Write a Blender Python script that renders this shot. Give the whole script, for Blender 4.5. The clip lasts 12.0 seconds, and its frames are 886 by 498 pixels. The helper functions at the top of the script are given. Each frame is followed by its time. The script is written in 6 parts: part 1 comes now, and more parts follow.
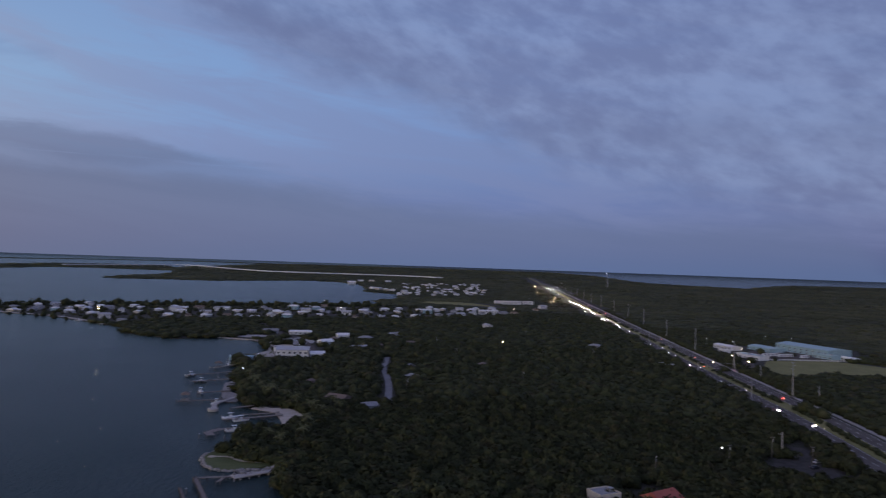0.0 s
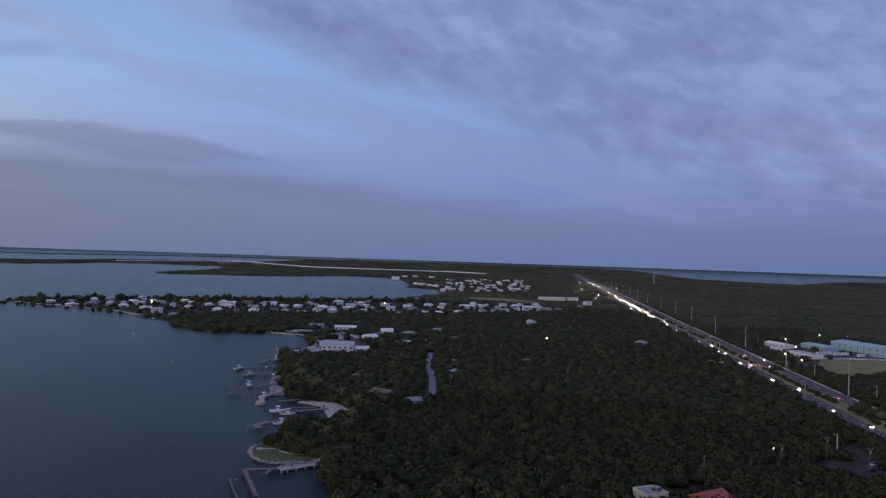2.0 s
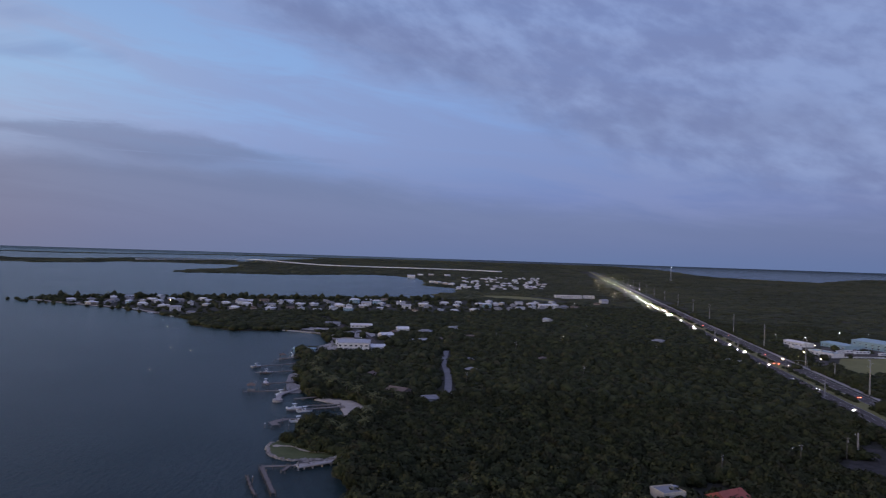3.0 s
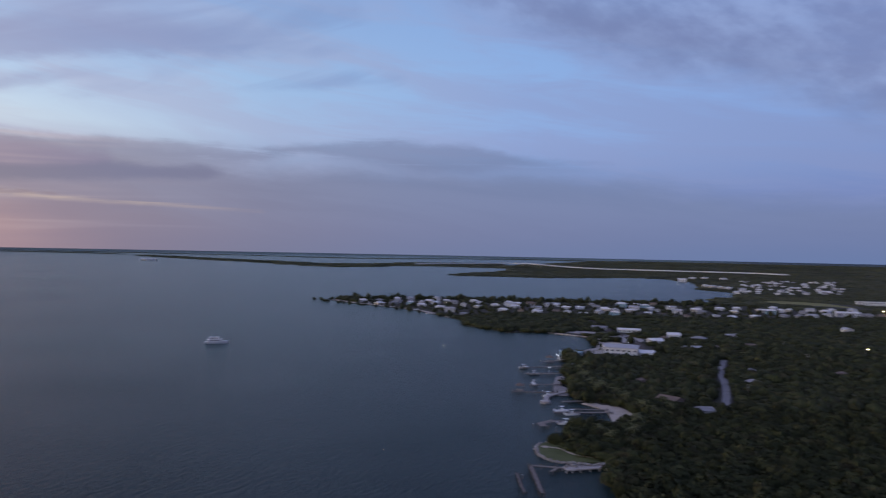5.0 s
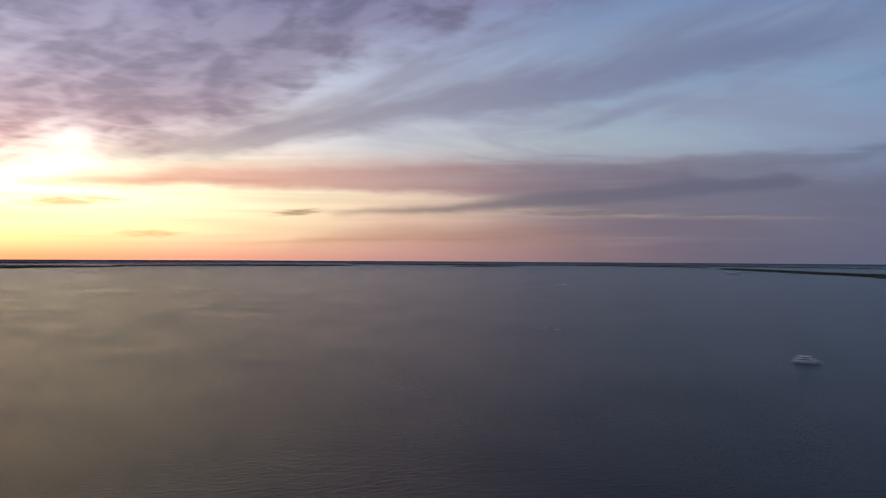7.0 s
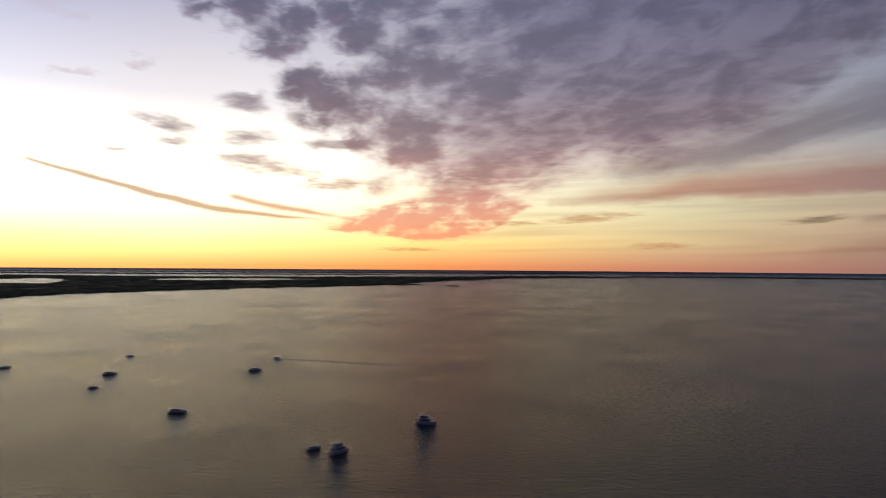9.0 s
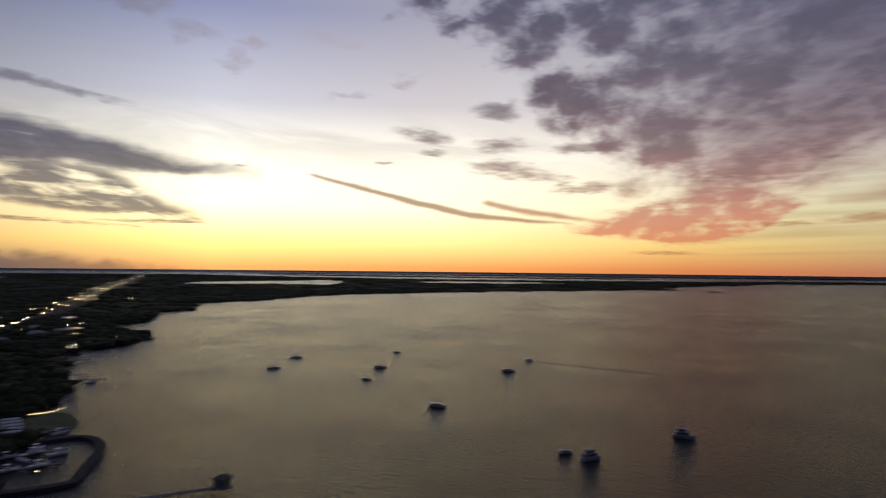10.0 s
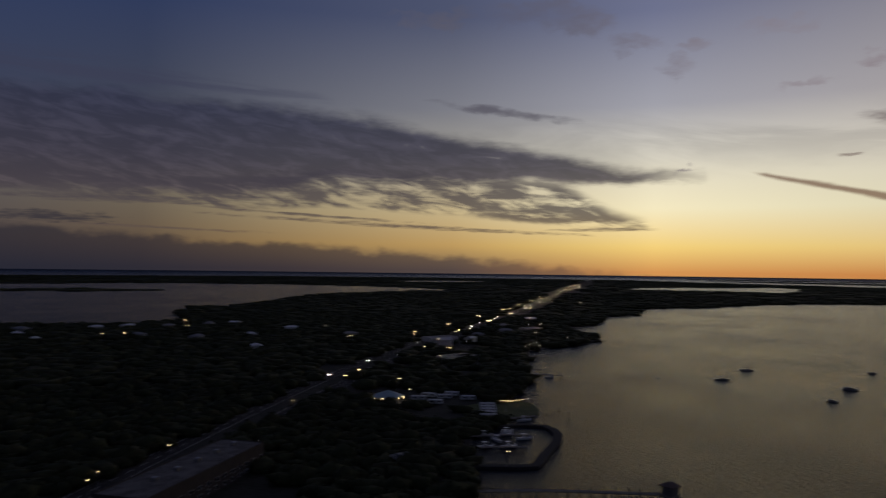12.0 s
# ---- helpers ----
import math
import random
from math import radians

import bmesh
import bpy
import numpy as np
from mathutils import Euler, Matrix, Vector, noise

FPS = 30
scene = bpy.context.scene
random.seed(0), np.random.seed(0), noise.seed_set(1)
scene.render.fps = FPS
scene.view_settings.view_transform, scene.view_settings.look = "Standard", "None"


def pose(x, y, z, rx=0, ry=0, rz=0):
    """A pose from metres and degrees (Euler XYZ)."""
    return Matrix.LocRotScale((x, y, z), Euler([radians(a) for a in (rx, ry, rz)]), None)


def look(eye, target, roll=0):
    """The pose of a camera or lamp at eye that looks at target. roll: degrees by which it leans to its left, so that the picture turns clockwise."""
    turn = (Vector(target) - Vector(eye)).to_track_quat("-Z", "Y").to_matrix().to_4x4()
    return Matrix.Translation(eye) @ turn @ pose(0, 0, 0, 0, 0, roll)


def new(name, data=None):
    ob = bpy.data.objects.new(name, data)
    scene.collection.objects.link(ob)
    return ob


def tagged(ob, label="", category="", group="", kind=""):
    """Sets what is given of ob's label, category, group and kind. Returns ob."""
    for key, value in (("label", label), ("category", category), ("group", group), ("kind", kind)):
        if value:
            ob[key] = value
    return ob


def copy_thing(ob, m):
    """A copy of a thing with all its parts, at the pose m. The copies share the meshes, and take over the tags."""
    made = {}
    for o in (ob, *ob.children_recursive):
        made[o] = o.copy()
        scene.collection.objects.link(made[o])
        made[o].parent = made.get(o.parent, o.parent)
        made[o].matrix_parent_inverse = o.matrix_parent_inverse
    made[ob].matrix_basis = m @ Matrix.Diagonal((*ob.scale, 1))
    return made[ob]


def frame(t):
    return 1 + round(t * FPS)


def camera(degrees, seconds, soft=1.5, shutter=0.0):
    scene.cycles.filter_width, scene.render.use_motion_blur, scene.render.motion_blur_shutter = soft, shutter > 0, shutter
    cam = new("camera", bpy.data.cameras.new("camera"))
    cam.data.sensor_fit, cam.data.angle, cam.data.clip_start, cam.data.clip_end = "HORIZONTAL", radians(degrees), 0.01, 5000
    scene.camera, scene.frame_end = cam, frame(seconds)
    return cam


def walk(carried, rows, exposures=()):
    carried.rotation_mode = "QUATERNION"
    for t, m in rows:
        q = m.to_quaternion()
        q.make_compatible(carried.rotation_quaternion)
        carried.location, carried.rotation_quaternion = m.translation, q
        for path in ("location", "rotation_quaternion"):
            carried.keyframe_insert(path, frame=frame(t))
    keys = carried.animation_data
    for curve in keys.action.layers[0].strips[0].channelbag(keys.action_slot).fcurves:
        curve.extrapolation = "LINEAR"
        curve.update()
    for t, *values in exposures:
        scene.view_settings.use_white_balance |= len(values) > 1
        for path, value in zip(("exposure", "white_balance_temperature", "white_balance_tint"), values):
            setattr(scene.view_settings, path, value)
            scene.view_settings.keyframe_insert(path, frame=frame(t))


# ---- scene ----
# The eye hovers 85 m over the shore and turns: seconds, yaw, pitch, roll.
EYE_Z = 85.0
cam = camera(64.6, 12.0, soft=1.2, shutter=0.5)
TURN = [
    (0.0, -0.05, 1.18, -1.95), (0.1, 0.92, 1.15, -1.97), (0.2, 1.92, 1.13, -1.99), (0.3, 2.36, 1.1, -2.0), (0.4, 2.73, 1.07, -2.01),
    (0.5, 2.87, 1.05, -2.03), (1.0, 3.18, 0.94, -1.98), (1.5, 3.32, 0.81, -1.94),
    (2.0, 3.51, 0.72, -1.92), (2.5, 3.65, 0.6, -1.88), (2.7, 3.75, 0.57, -1.87), (4.3, 17.59, 0.31, -1.41),
    (4.5, 19.91, 0.28, -1.34), (5.0, 26.2, 0.25, -1.14), (5.5, 33.87, 0.26, -0.94), (6.0, 45.45, 0.38, -0.78),
    (6.5, 57.86, 0.53, -0.55), (7.0, 71.4, 0.74, -0.34), (7.5, 83.83, 0.97, -0.14), (7.7, 88.11, 1.07, -0.13),
    (9.3, 116.82, 1.5, -0.5), (9.5, 120.76, 1.54, -0.53), (10.0, 131.6, 1.6, -0.6), (10.5, 141.87, 1.62, -0.72),
    (11.0, 150.72, 1.63, -0.8), (11.5, 158.21, 1.66, -0.78), (12.0, 166.74, 1.72, -0.7)]
EXPOSE = [(0.0, -0.25), (1.2, 0.0), (4.3, 0.03), (5.0, 0.07), (5.5, 0.03), (6.0, -0.17), (6.5, -0.43), (7.0, -0.57), (7.7, -0.73), (9.3, -1.6), (10.0, -1.88), (10.5, -2.08), (12.0, -2.78)]
walk(cam, [(t, pose(0, 0, EYE_Z, 90 + p, r, y)) for t, y, p, r in TURN], EXPOSE)

# ---- sky ----
class Nodes:
    """Short hand for wiring shader nodes."""

    def __init__(self, tree):
        self.t = tree
        tree.nodes.clear()

    def node(self, kind):
        return self.t.nodes.new(kind)

    def put(self, socket, value):
        if isinstance(value, bpy.types.NodeSocket):
            self.t.links.new(value, socket)
        elif isinstance(value, tuple) and len(value) == 3 and socket.type == "RGBA":
            socket.default_value = (*value, 1)
        else:
            socket.default_value = value

    def math(self, op, a, b=0.0, c=0.0, clamp=False):
        n = self.node("ShaderNodeMath")
        n.operation, n.use_clamp = op, clamp
        for s, v in zip(n.inputs, (a, b, c)):
            self.put(s, v)
        return n.outputs[0]

    def step(self, v, lo, hi):
        n = self.node("ShaderNodeMapRange")
        n.interpolation_type = "SMOOTHSTEP"
        for s, x in zip(n.inputs, (v, lo, hi, 0.0, 1.0)):
            self.put(s, x)
        return n.outputs[0]

    def mix(self, f, a, b, blend="MIX"):
        n = self.node("ShaderNodeMix")
        n.data_type, n.blend_type = "RGBA", blend
        self.put(n.inputs["Factor"], f)
        self.put(n.inputs[6], a)
        self.put(n.inputs[7], b)
        return n.outputs[2]

    def noise(self, vec, scale, detail=4.0, rough=0.55, distort=0.0):
        n = self.node("ShaderNodeTexNoise")
        self.put(n.inputs["Vector"], vec)
        for key, v in (("Scale", scale), ("Detail", detail), ("Roughness", rough), ("Distortion", distort)):
            self.put(n.inputs[key], v)
        return n.outputs[0]

    def cells(self, vec, scale, smooth=0.6):
        n = self.node("ShaderNodeTexVoronoi")
        n.feature = "SMOOTH_F1"
        self.put(n.inputs["Vector"], vec)
        n.inputs["Scale"].default_value, n.inputs["Smoothness"].default_value = scale, smooth
        return n.outputs["Distance"]

    def ramp(self, f, stops, mode="LINEAR"):
        n = self.node("ShaderNodeValToRGB")
        n.color_ramp.interpolation = mode
        e = n.color_ramp.elements
        while len(e) < len(stops):
            e.new(0.5)
        for el, (p, c) in zip(e, stops):
            el.position, el.color = p, (*c, 1)
        self.put(n.inputs[0], f)
        return n.outputs[0]

    def vec(self, x, y, z):
        n = self.node("ShaderNodeCombineXYZ")
        for s, v in zip(n.inputs, (x, y, z)):
            self.put(s, v)
        return n.outputs[0]


def rgb(r, g, b, stops=0.0):
    """A colour of 0 to 255 as light, brightened by that many stops."""
    return tuple((c / 255 / 12.92 if c < 10.3 else ((c / 255 + 0.055) / 1.055) ** 2.4) * 2 ** stops for c in (r, g, b))


SUN_AZ, SUN_EL = 128.0, 1.0
world = bpy.data.worlds.new("dusk_sky")
scene.world = world
world.use_nodes = True
W = Nodes(world.node_tree)
gen = W.node("ShaderNodeTexCoord").outputs["Generated"]
sep = W.node("ShaderNodeSeparateXYZ")
W.put(sep.inputs[0], gen)
dx, dy, dz = sep.outputs
AZ = W.math("MULTIPLY_ADD", W.math("ARCTAN2", W.math("MULTIPLY", dy, -1.0), W.math("MULTIPLY", dx, -1.0)), 180 / math.pi, 90.0)
EL = W.math("MULTIPLY", W.math("ARCSINE", dz), 180 / math.pi)
up = W.math("ADD", W.math("MAXIMUM", dz, 0.0), 0.06)
PLANE = W.vec(W.math("DIVIDE", dx, up), W.math("DIVIDE", dy, up), 0.0)

# Clear sky: azimuth, stops, and the colour at 0, 2, 5, 9, 13, 20 and 60 degrees up.
HEIGHTS = (0.0, 2.0, 5.0, 9.0, 13.0, 20.0, 60.0)
COLUMNS = [
    (-90, -1.0, (80, 92, 125), (84, 98, 137), (88, 104, 150), (95, 117, 169), (95, 117, 174), (90, 112, 169), (70, 92, 145)),
    (-10, 0.3, (88, 106, 150), (92, 110, 156), (98, 118, 170), (106, 131, 183), (112, 139, 193), (108, 133, 188), (70, 90, 141)),
    (20, 0.3, (96, 106, 137), (98, 109, 147), (104, 122, 166), (124, 150, 196), (124, 155, 201), (118, 149, 197), (68, 90, 139)),
    (40, 0.2, (112, 111, 132), (114, 114, 141), (118, 126, 159), (148, 171, 205), (142, 171, 208), (124, 153, 199), (68, 90, 139)),
    (60, 0.3, (148, 126, 134), (166, 143, 150), (168, 154, 166), (180, 194, 207), (160, 182, 210), (130, 155, 198), (68, 90, 139)),
    (76, 0.62, (198, 148, 140), (222, 178, 160), (238, 213, 188), (200, 200, 205), (185, 192, 212), (150, 160, 195), (58, 72, 114)),
    (92, 1.0, (228, 156, 126), (252, 222, 168), (255, 246, 202), (240, 225, 215), (205, 205, 215), (160, 165, 190), (80, 98, 150)),
    (112, 1.75, (226, 138, 84), (250, 216, 135), (255, 246, 205), (250, 242, 230), (225, 222, 226), (190, 190, 202), (80, 95, 140)),
    (132, 2.25, (222, 150, 86), (255, 224, 146), (255, 249, 214), (244, 238, 222), (190, 185, 188), (148, 147, 163), (78, 90, 135)),
    (150, 2.65, (218, 152, 86), (252, 216, 128), (254, 242, 202), (228, 222, 206), (166, 166, 176), (112, 117, 146), (68, 81, 125)),
    (166, 2.5, (112, 94, 82), (205, 166, 102), (214, 194, 150), (178, 173, 162), (134, 135, 145), (84, 91, 119), (55, 68, 108)),
    (190, 2.1, (70, 66, 74), (120, 100, 82), (132, 120, 104), (110, 110, 115), (78, 84, 105), (58, 72, 112), (45, 60, 100)),
    (215, 2.1, (55, 58, 76), (62, 66, 88), (68, 74, 100), (66, 76, 108), (62, 76, 115), (58, 74, 118), (45, 60, 100)),
    (270, -1.0, (80, 90, 130), (84, 96, 142), (88, 102, 155), (95, 115, 175), (95, 115, 180), (90, 110, 175), (70, 90, 150))]
elev = W.math("DIVIDE", EL, 60.0, clamp=True)
sky, before = None, 0
for az, stops, *colours in COLUMNS:
    column = W.ramp(elev, [(h / 60, rgb(*c)) for h, c in zip(HEIGHTS, colours)])
    column = W.mix(1.0, column, (2 ** stops,) * 3, "MULTIPLY")
    if sky is None:
        sky = column
    else:
        sky = W.mix(W.math("DIVIDE", W.math("SUBTRACT", AZ, float(before)), float(az - before), clamp=True), sky, column)
    before = az


def both(*masks):
    out = masks[0]
    for m in masks[1:]:
        out = W.math("MULTIPLY", out, m)
    return out


def less(m):
    return W.math("SUBTRACT", 1.0, m)


# ---- clouds: layers with a lower and an upper edge, as azimuth and height in degrees ----
TURNED = W.math("DIVIDE", W.math("ADD", AZ, 90.0), 360.0)
PUFFS = W.noise(PLANE, 2.6, 5.0, 0.62, 0.3)
MOTTLE = W.noise(PLANE, 6.5, 3.0, 0.6)
STREAK = W.noise(W.vec(W.math("MULTIPLY", AZ, 0.06), W.math("MULTIPLY", EL, 0.9), 3.0), 1.0, 5.0, 0.65, 0.4)
WOBBLE = W.math("SUBTRACT", W.noise(W.vec(W.math("MULTIPLY", AZ, 0.16), W.math("MULTIPLY", EL, 0.5), 9.0), 1.0, 5.0, 0.65), 0.5)
HEADS = W.math("SUBTRACT", W.noise(W.vec(W.math("MULTIPLY", AZ, 0.5), W.math("MULTIPLY", EL, 0.7), 4.0), 1.0, 4.0, 0.6), 0.5)
MAIN, OUTER = W, (sky, AZ, EL, elev, TURNED, PLANE, PUFFS, MOTTLE, STREAK, WOBBLE, HEADS)
PORTS = ("NodeSocketColor",) + ("NodeSocketFloat",) * 4 + ("NodeSocketVector",) + ("NodeSocketFloat",) * 5


def begin(name):
    """Start a group of cloud layers."""
    global W, sky, AZ, EL, elev, TURNED, PLANE, PUFFS, MOTTLE, STREAK, WOBBLE, HEADS
    tree = bpy.data.node_groups.new(name, "ShaderNodeTree")
    for k, kind in enumerate(PORTS):
        tree.interface.new_socket("in %d" % k, in_out="INPUT", socket_type=kind)
    tree.interface.new_socket("sky", in_out="OUTPUT", socket_type="NodeSocketColor")
    W = Nodes(tree)
    sky, AZ, EL, elev, TURNED, PLANE, PUFFS, MOTTLE, STREAK, WOBBLE, HEADS = W.node("NodeGroupInput").outputs[:len(PORTS)]


def finish():
    """Close the group and lay it over the sky so far."""
    global W, OUTER
    W.put(W.node("NodeGroupOutput").inputs[0], sky)
    tree, W = W.t, MAIN
    g = W.node("ShaderNodeGroup")
    g.node_tree = tree
    for s, v in zip(g.inputs, OUTER):
        W.put(s, v)
    OUTER = (g.outputs[0],) + OUTER[1:]


def edge(points):
    """A height in degrees that follows the azimuth."""
    out = W.ramp(TURNED, [((u + 90) / 360, (v / 50 + 0.2,) * 3) for u, v in points])
    return W.math("MULTIPLY", W.math("SUBTRACT", out, 0.2), 50.0)


def tint(points, axis="az"):
    """A colour that follows the azimuth (or, from 0 to 60 degrees, the height); each with its stops."""
    if axis == "az":
        return W.ramp(TURNED, [((u + 90) / 360, rgb(*c)) for u, c in points])
    return W.ramp(elev, [(u / 60, rgb(*c)) for u, c in points])


def over(low, high, soft_low, soft_high, rough=1.0):
    """1 between a lower and an upper edge (either may be left out), with a ragged rim."""
    e = W.math("MULTIPLY_ADD", WOBBLE, rough, EL)
    m = None
    if low and high:  # both ends close
        low = [(low[0][0] - 5, low[0][1] + 5)] + low + [(low[-1][0] + 5, low[-1][1] + 5)]
        high = [(high[0][0] - 5, high[0][1] - 5)] + high + [(high[-1][0] + 5, high[-1][1] - 5)]
    if low:
        m = W.step(W.math("SUBTRACT", e, edge(low)), -soft_low, soft_low)
    if high:
        h = less(W.step(W.math("SUBTRACT", e, edge(high)), -soft_high, soft_high))
        m = both(m, h) if m else h
    return m


def blot(u, v, ru, rv, slope=0.0, rough=0.6):
    """A lens-shaped cloud about azimuth u and height v."""
    a = W.math("DIVIDE", W.math("SUBTRACT", AZ, u), ru)
    c = W.math("MULTIPLY_ADD", W.math("SUBTRACT", AZ, u), slope, v)
    b = W.math("DIVIDE", W.math("SUBTRACT", W.math("MULTIPLY_ADD", WOBBLE, rough, EL), c), rv)
    d = W.math("ADD", W.math("MULTIPLY", a, a), W.math("MULTIPLY", b, b))
    ragged = W.math("MULTIPLY_ADD", W.math("SUBTRACT", W.math("MULTIPLY_ADD", MOTTLE, 0.5, W.math("MULTIPLY", PUFFS, 0.5)), 0.5), 5.0, d)
    return both(less(W.step(ragged, -0.5, 1.35)), less(W.step(d, 1.2, 2.6)))


def lay(cover, colour, amount=1.0, stops=0.0):
    global sky
    if stops:
        colour = W.mix(1.0, colour, (2 ** stops,) * 3, "MULTIPLY")
    sky = W.mix(W.math("MULTIPLY", cover, amount, clamp=True), sky, colour)


begin("north_veil")
# thin lavender veil over the whole north, combed by the wind
VEIL = W.noise(W.vec(W.math("MULTIPLY_ADD", AZ, 0.05, W.math("MULTIPLY", EL, 0.05)), W.math("MULTIPLY_ADD", EL, 0.36, W.math("MULTIPLY", AZ, -0.05)), 13.0), 1.0, 5.0, 0.62, 0.6)
lay(both(over([(-80, 2), (55, 2), (66, 4)], [(-80, 22), (40, 20), (66, 15)], 2.0, 4.0, 2.0), W.step(VEIL, 0.34, 0.62)),
    tint([(-80, (120, 134, 182)), (0, (126, 142, 190)), (20, (136, 150, 196)), (40, (158, 168, 202)), (60, (176, 178, 204))]), 0.6)
finish()
begin("north_deck")
# high mottled deck over the north, its cells drawn out along the wind
CELLS = W.vec(W.math("MULTIPLY_ADD", AZ, 0.26, W.math("MULTIPLY", EL, 0.16)), W.math("MULTIPLY_ADD", EL, 0.55, W.math("MULTIPLY", AZ, -0.22)), 2.0)
lay(over([(-80, 3), (-35, 4), (-28, 4.8), (-19, 6), (-10, 8), (-6, 10), (0, 12.1), (4, 13.7), (11, 15.2), (16, 16.9), (22, 18.8), (30, 22), (45, 27), (62, 30)], None, 2.2, 1, 3.4),
    W.mix(W.step(W.math("MULTIPLY_ADD", W.noise(CELLS, 1.1, 4.0, 0.54, 0.1), 0.6, W.math("MULTIPLY", W.noise(CELLS, 0.22, 3.0, 0.5), 0.4)), 0.38, 0.66), rgb(112, 125, 171), rgb(140, 158, 203)), 0.72)
lay(both(over([(-60, 8), (-5, 9.5), (0, 12.1), (4, 13.7), (11, 15.2), (16, 16.9), (22, 18.8), (30, 23)], [(-60, 9), (-5, 13), (0, 15), (4, 16.7), (11, 18.2), (16, 19.9), (22, 21.8), (30, 24)], 1.6, 2.2, 2.6),
         W.step(W.noise(CELLS, 0.5, 4.0, 0.6), 0.3, 0.6)), rgb(108, 120, 164), 0.5)
finish()
begin("grey_layer")
# grey layer low in the north that turns pink towards the afterglow
lay(over([(-30, -5), (30, -5), (50, -2.0), (60, 2.6), (68, 5.0)],
         [(-30, 3), (-2, 4), (8, 5.2), (16, 6.3), (28, 6.5), (41, 6.3), (50, 7.0), (58, 7.3), (68, 6.5)], 2.6, 1.3, 2.4),
    tint([(-30, (100, 120, 163)), (5, (105, 123, 164)), (30, (112, 123, 158)), (50, (124, 123, 147)), (62, (142, 131, 147)), (75, (186, 152, 153))]), 0.8)
lay(over([(52, 5.6), (60, 5.0), (67, 5.1), (75, 5.35), (90, 5.5), (103, 5.2)], [(52, 6.6), (58, 7.5), (71, 7.9), (83, 7.6), (92, 6.9), (99, 5.7), (103, 5.2)], 0.5, 1.0, 1.6),
    tint([(50, (108, 105, 131)), (62, (128, 116, 132)), (75, (180, 143, 146)), (90, (238, 170, 152)), (103, (255, 178, 142))]), 0.85, 0.5)
lay(both(W.step(AZ, 40.0, 68.0), over([(30, -4), (46, -2), (56, 0.3), (66, 0.8), (76, 1.4), (84, 1.2)], [(30, 3.0), (46, 3.0), (54, 3.2), (64, 3.0), (76, 2.4), (84, 1.2)], 1.2, 0.7, 1.2)), tint([(38, (112, 111, 136)), (55, (142, 123, 136)), (70, (190, 144, 131)), (80, (215, 154, 126))]), 0.6)
lay(both(over([(12, 7.2), (18, 7.0), (28, 6.5), (38, 7.5), (42, 6.6), (48, 6.6), (58, 7.2), (60, 8)], [(12, 7), (18, 7.3), (24, 8.6), (31, 9.0), (38, 8.4), (42, 7.8), (48, 8.1), (54, 7.6), (60, 7)], 0.55, 0.5, 1.8), W.step(STREAK, 0.3, 0.5)),
    tint([(15, (98, 109, 146)), (35, (100, 107, 142)), (55, (126, 121, 144))]), 0.5)
finish()
begin("combed_streaks")
# long level streaks through the pink layers
COMB = W.noise(W.vec(W.math("MULTIPLY", AZ, 0.04), W.math("MULTIPLY_ADD", EL, 0.85, W.math("MULTIPLY", AZ, 0.02)), 11.0), 1.0, 2.0, 0.5, 0.3)
ZONE = both(over([(30, 0.4), (60, 0.6), (112, 1.2)], [(30, 7.0), (60, 9.0), (112, 7.0)], 0.8, 1.2, 1.0), W.step(AZ, 40.0, 60.0))
lay(both(ZONE, W.step(COMB, 0.5, 0.72)), tint([(34, (136, 146, 184)), (50, (164, 158, 178)), (62, (206, 180, 178)), (76, (250, 214, 186)), (92, (255, 226, 192)), (108, (255, 206, 150))]), 0.4)
lay(both(ZONE, less(W.step(COMB, 0.28, 0.5))), tint([(34, (98, 108, 148)), (50, (118, 116, 144)), (62, (146, 128, 142)), (76, (206, 150, 142)), (92, (250, 186, 158)), (108, (252, 186, 140))]), 0.38)
finish()
begin("slits")
# light slits and dark streaks over the bay
lay(both(over([(40, 2.9), (52, 3.2), (66, 3.5), (80, 3.2), (84, 4)], [(40, 3.0), (52, 3.6), (66, 4.2), (80, 4.0), (84, 3)], 0.25, 0.25, 0.5), W.step(STREAK, 0.42, 0.6)), tint([(40, (140, 133, 150)), (60, (212, 191, 175)), (80, (250, 231, 175))]), 0.7)
lay(over([(44, 5.4), (51, 5.0), (62, 4.2), (70, 3.8), (80, 3.45), (82, 4)], [(44, 6.2), (51, 6.1), (63, 5.2), (74, 4.15), (80, 3.6), (82, 3)], 0.35, 0.35, 1.0), tint([(50, (112, 115, 146)), (66, (128, 121, 136)), (82, (170, 144, 136))]), 0.75)
lay(blot(83.3, 3.6, 2.2, 0.28, -0.1, 0.2), rgb(185, 154, 126), 0.8)
lay(blot(60.0, 3.65, 5.0, 0.22, 0.0, 0.3), rgb(140, 123, 131), 0.6)
finish()
begin("finger")
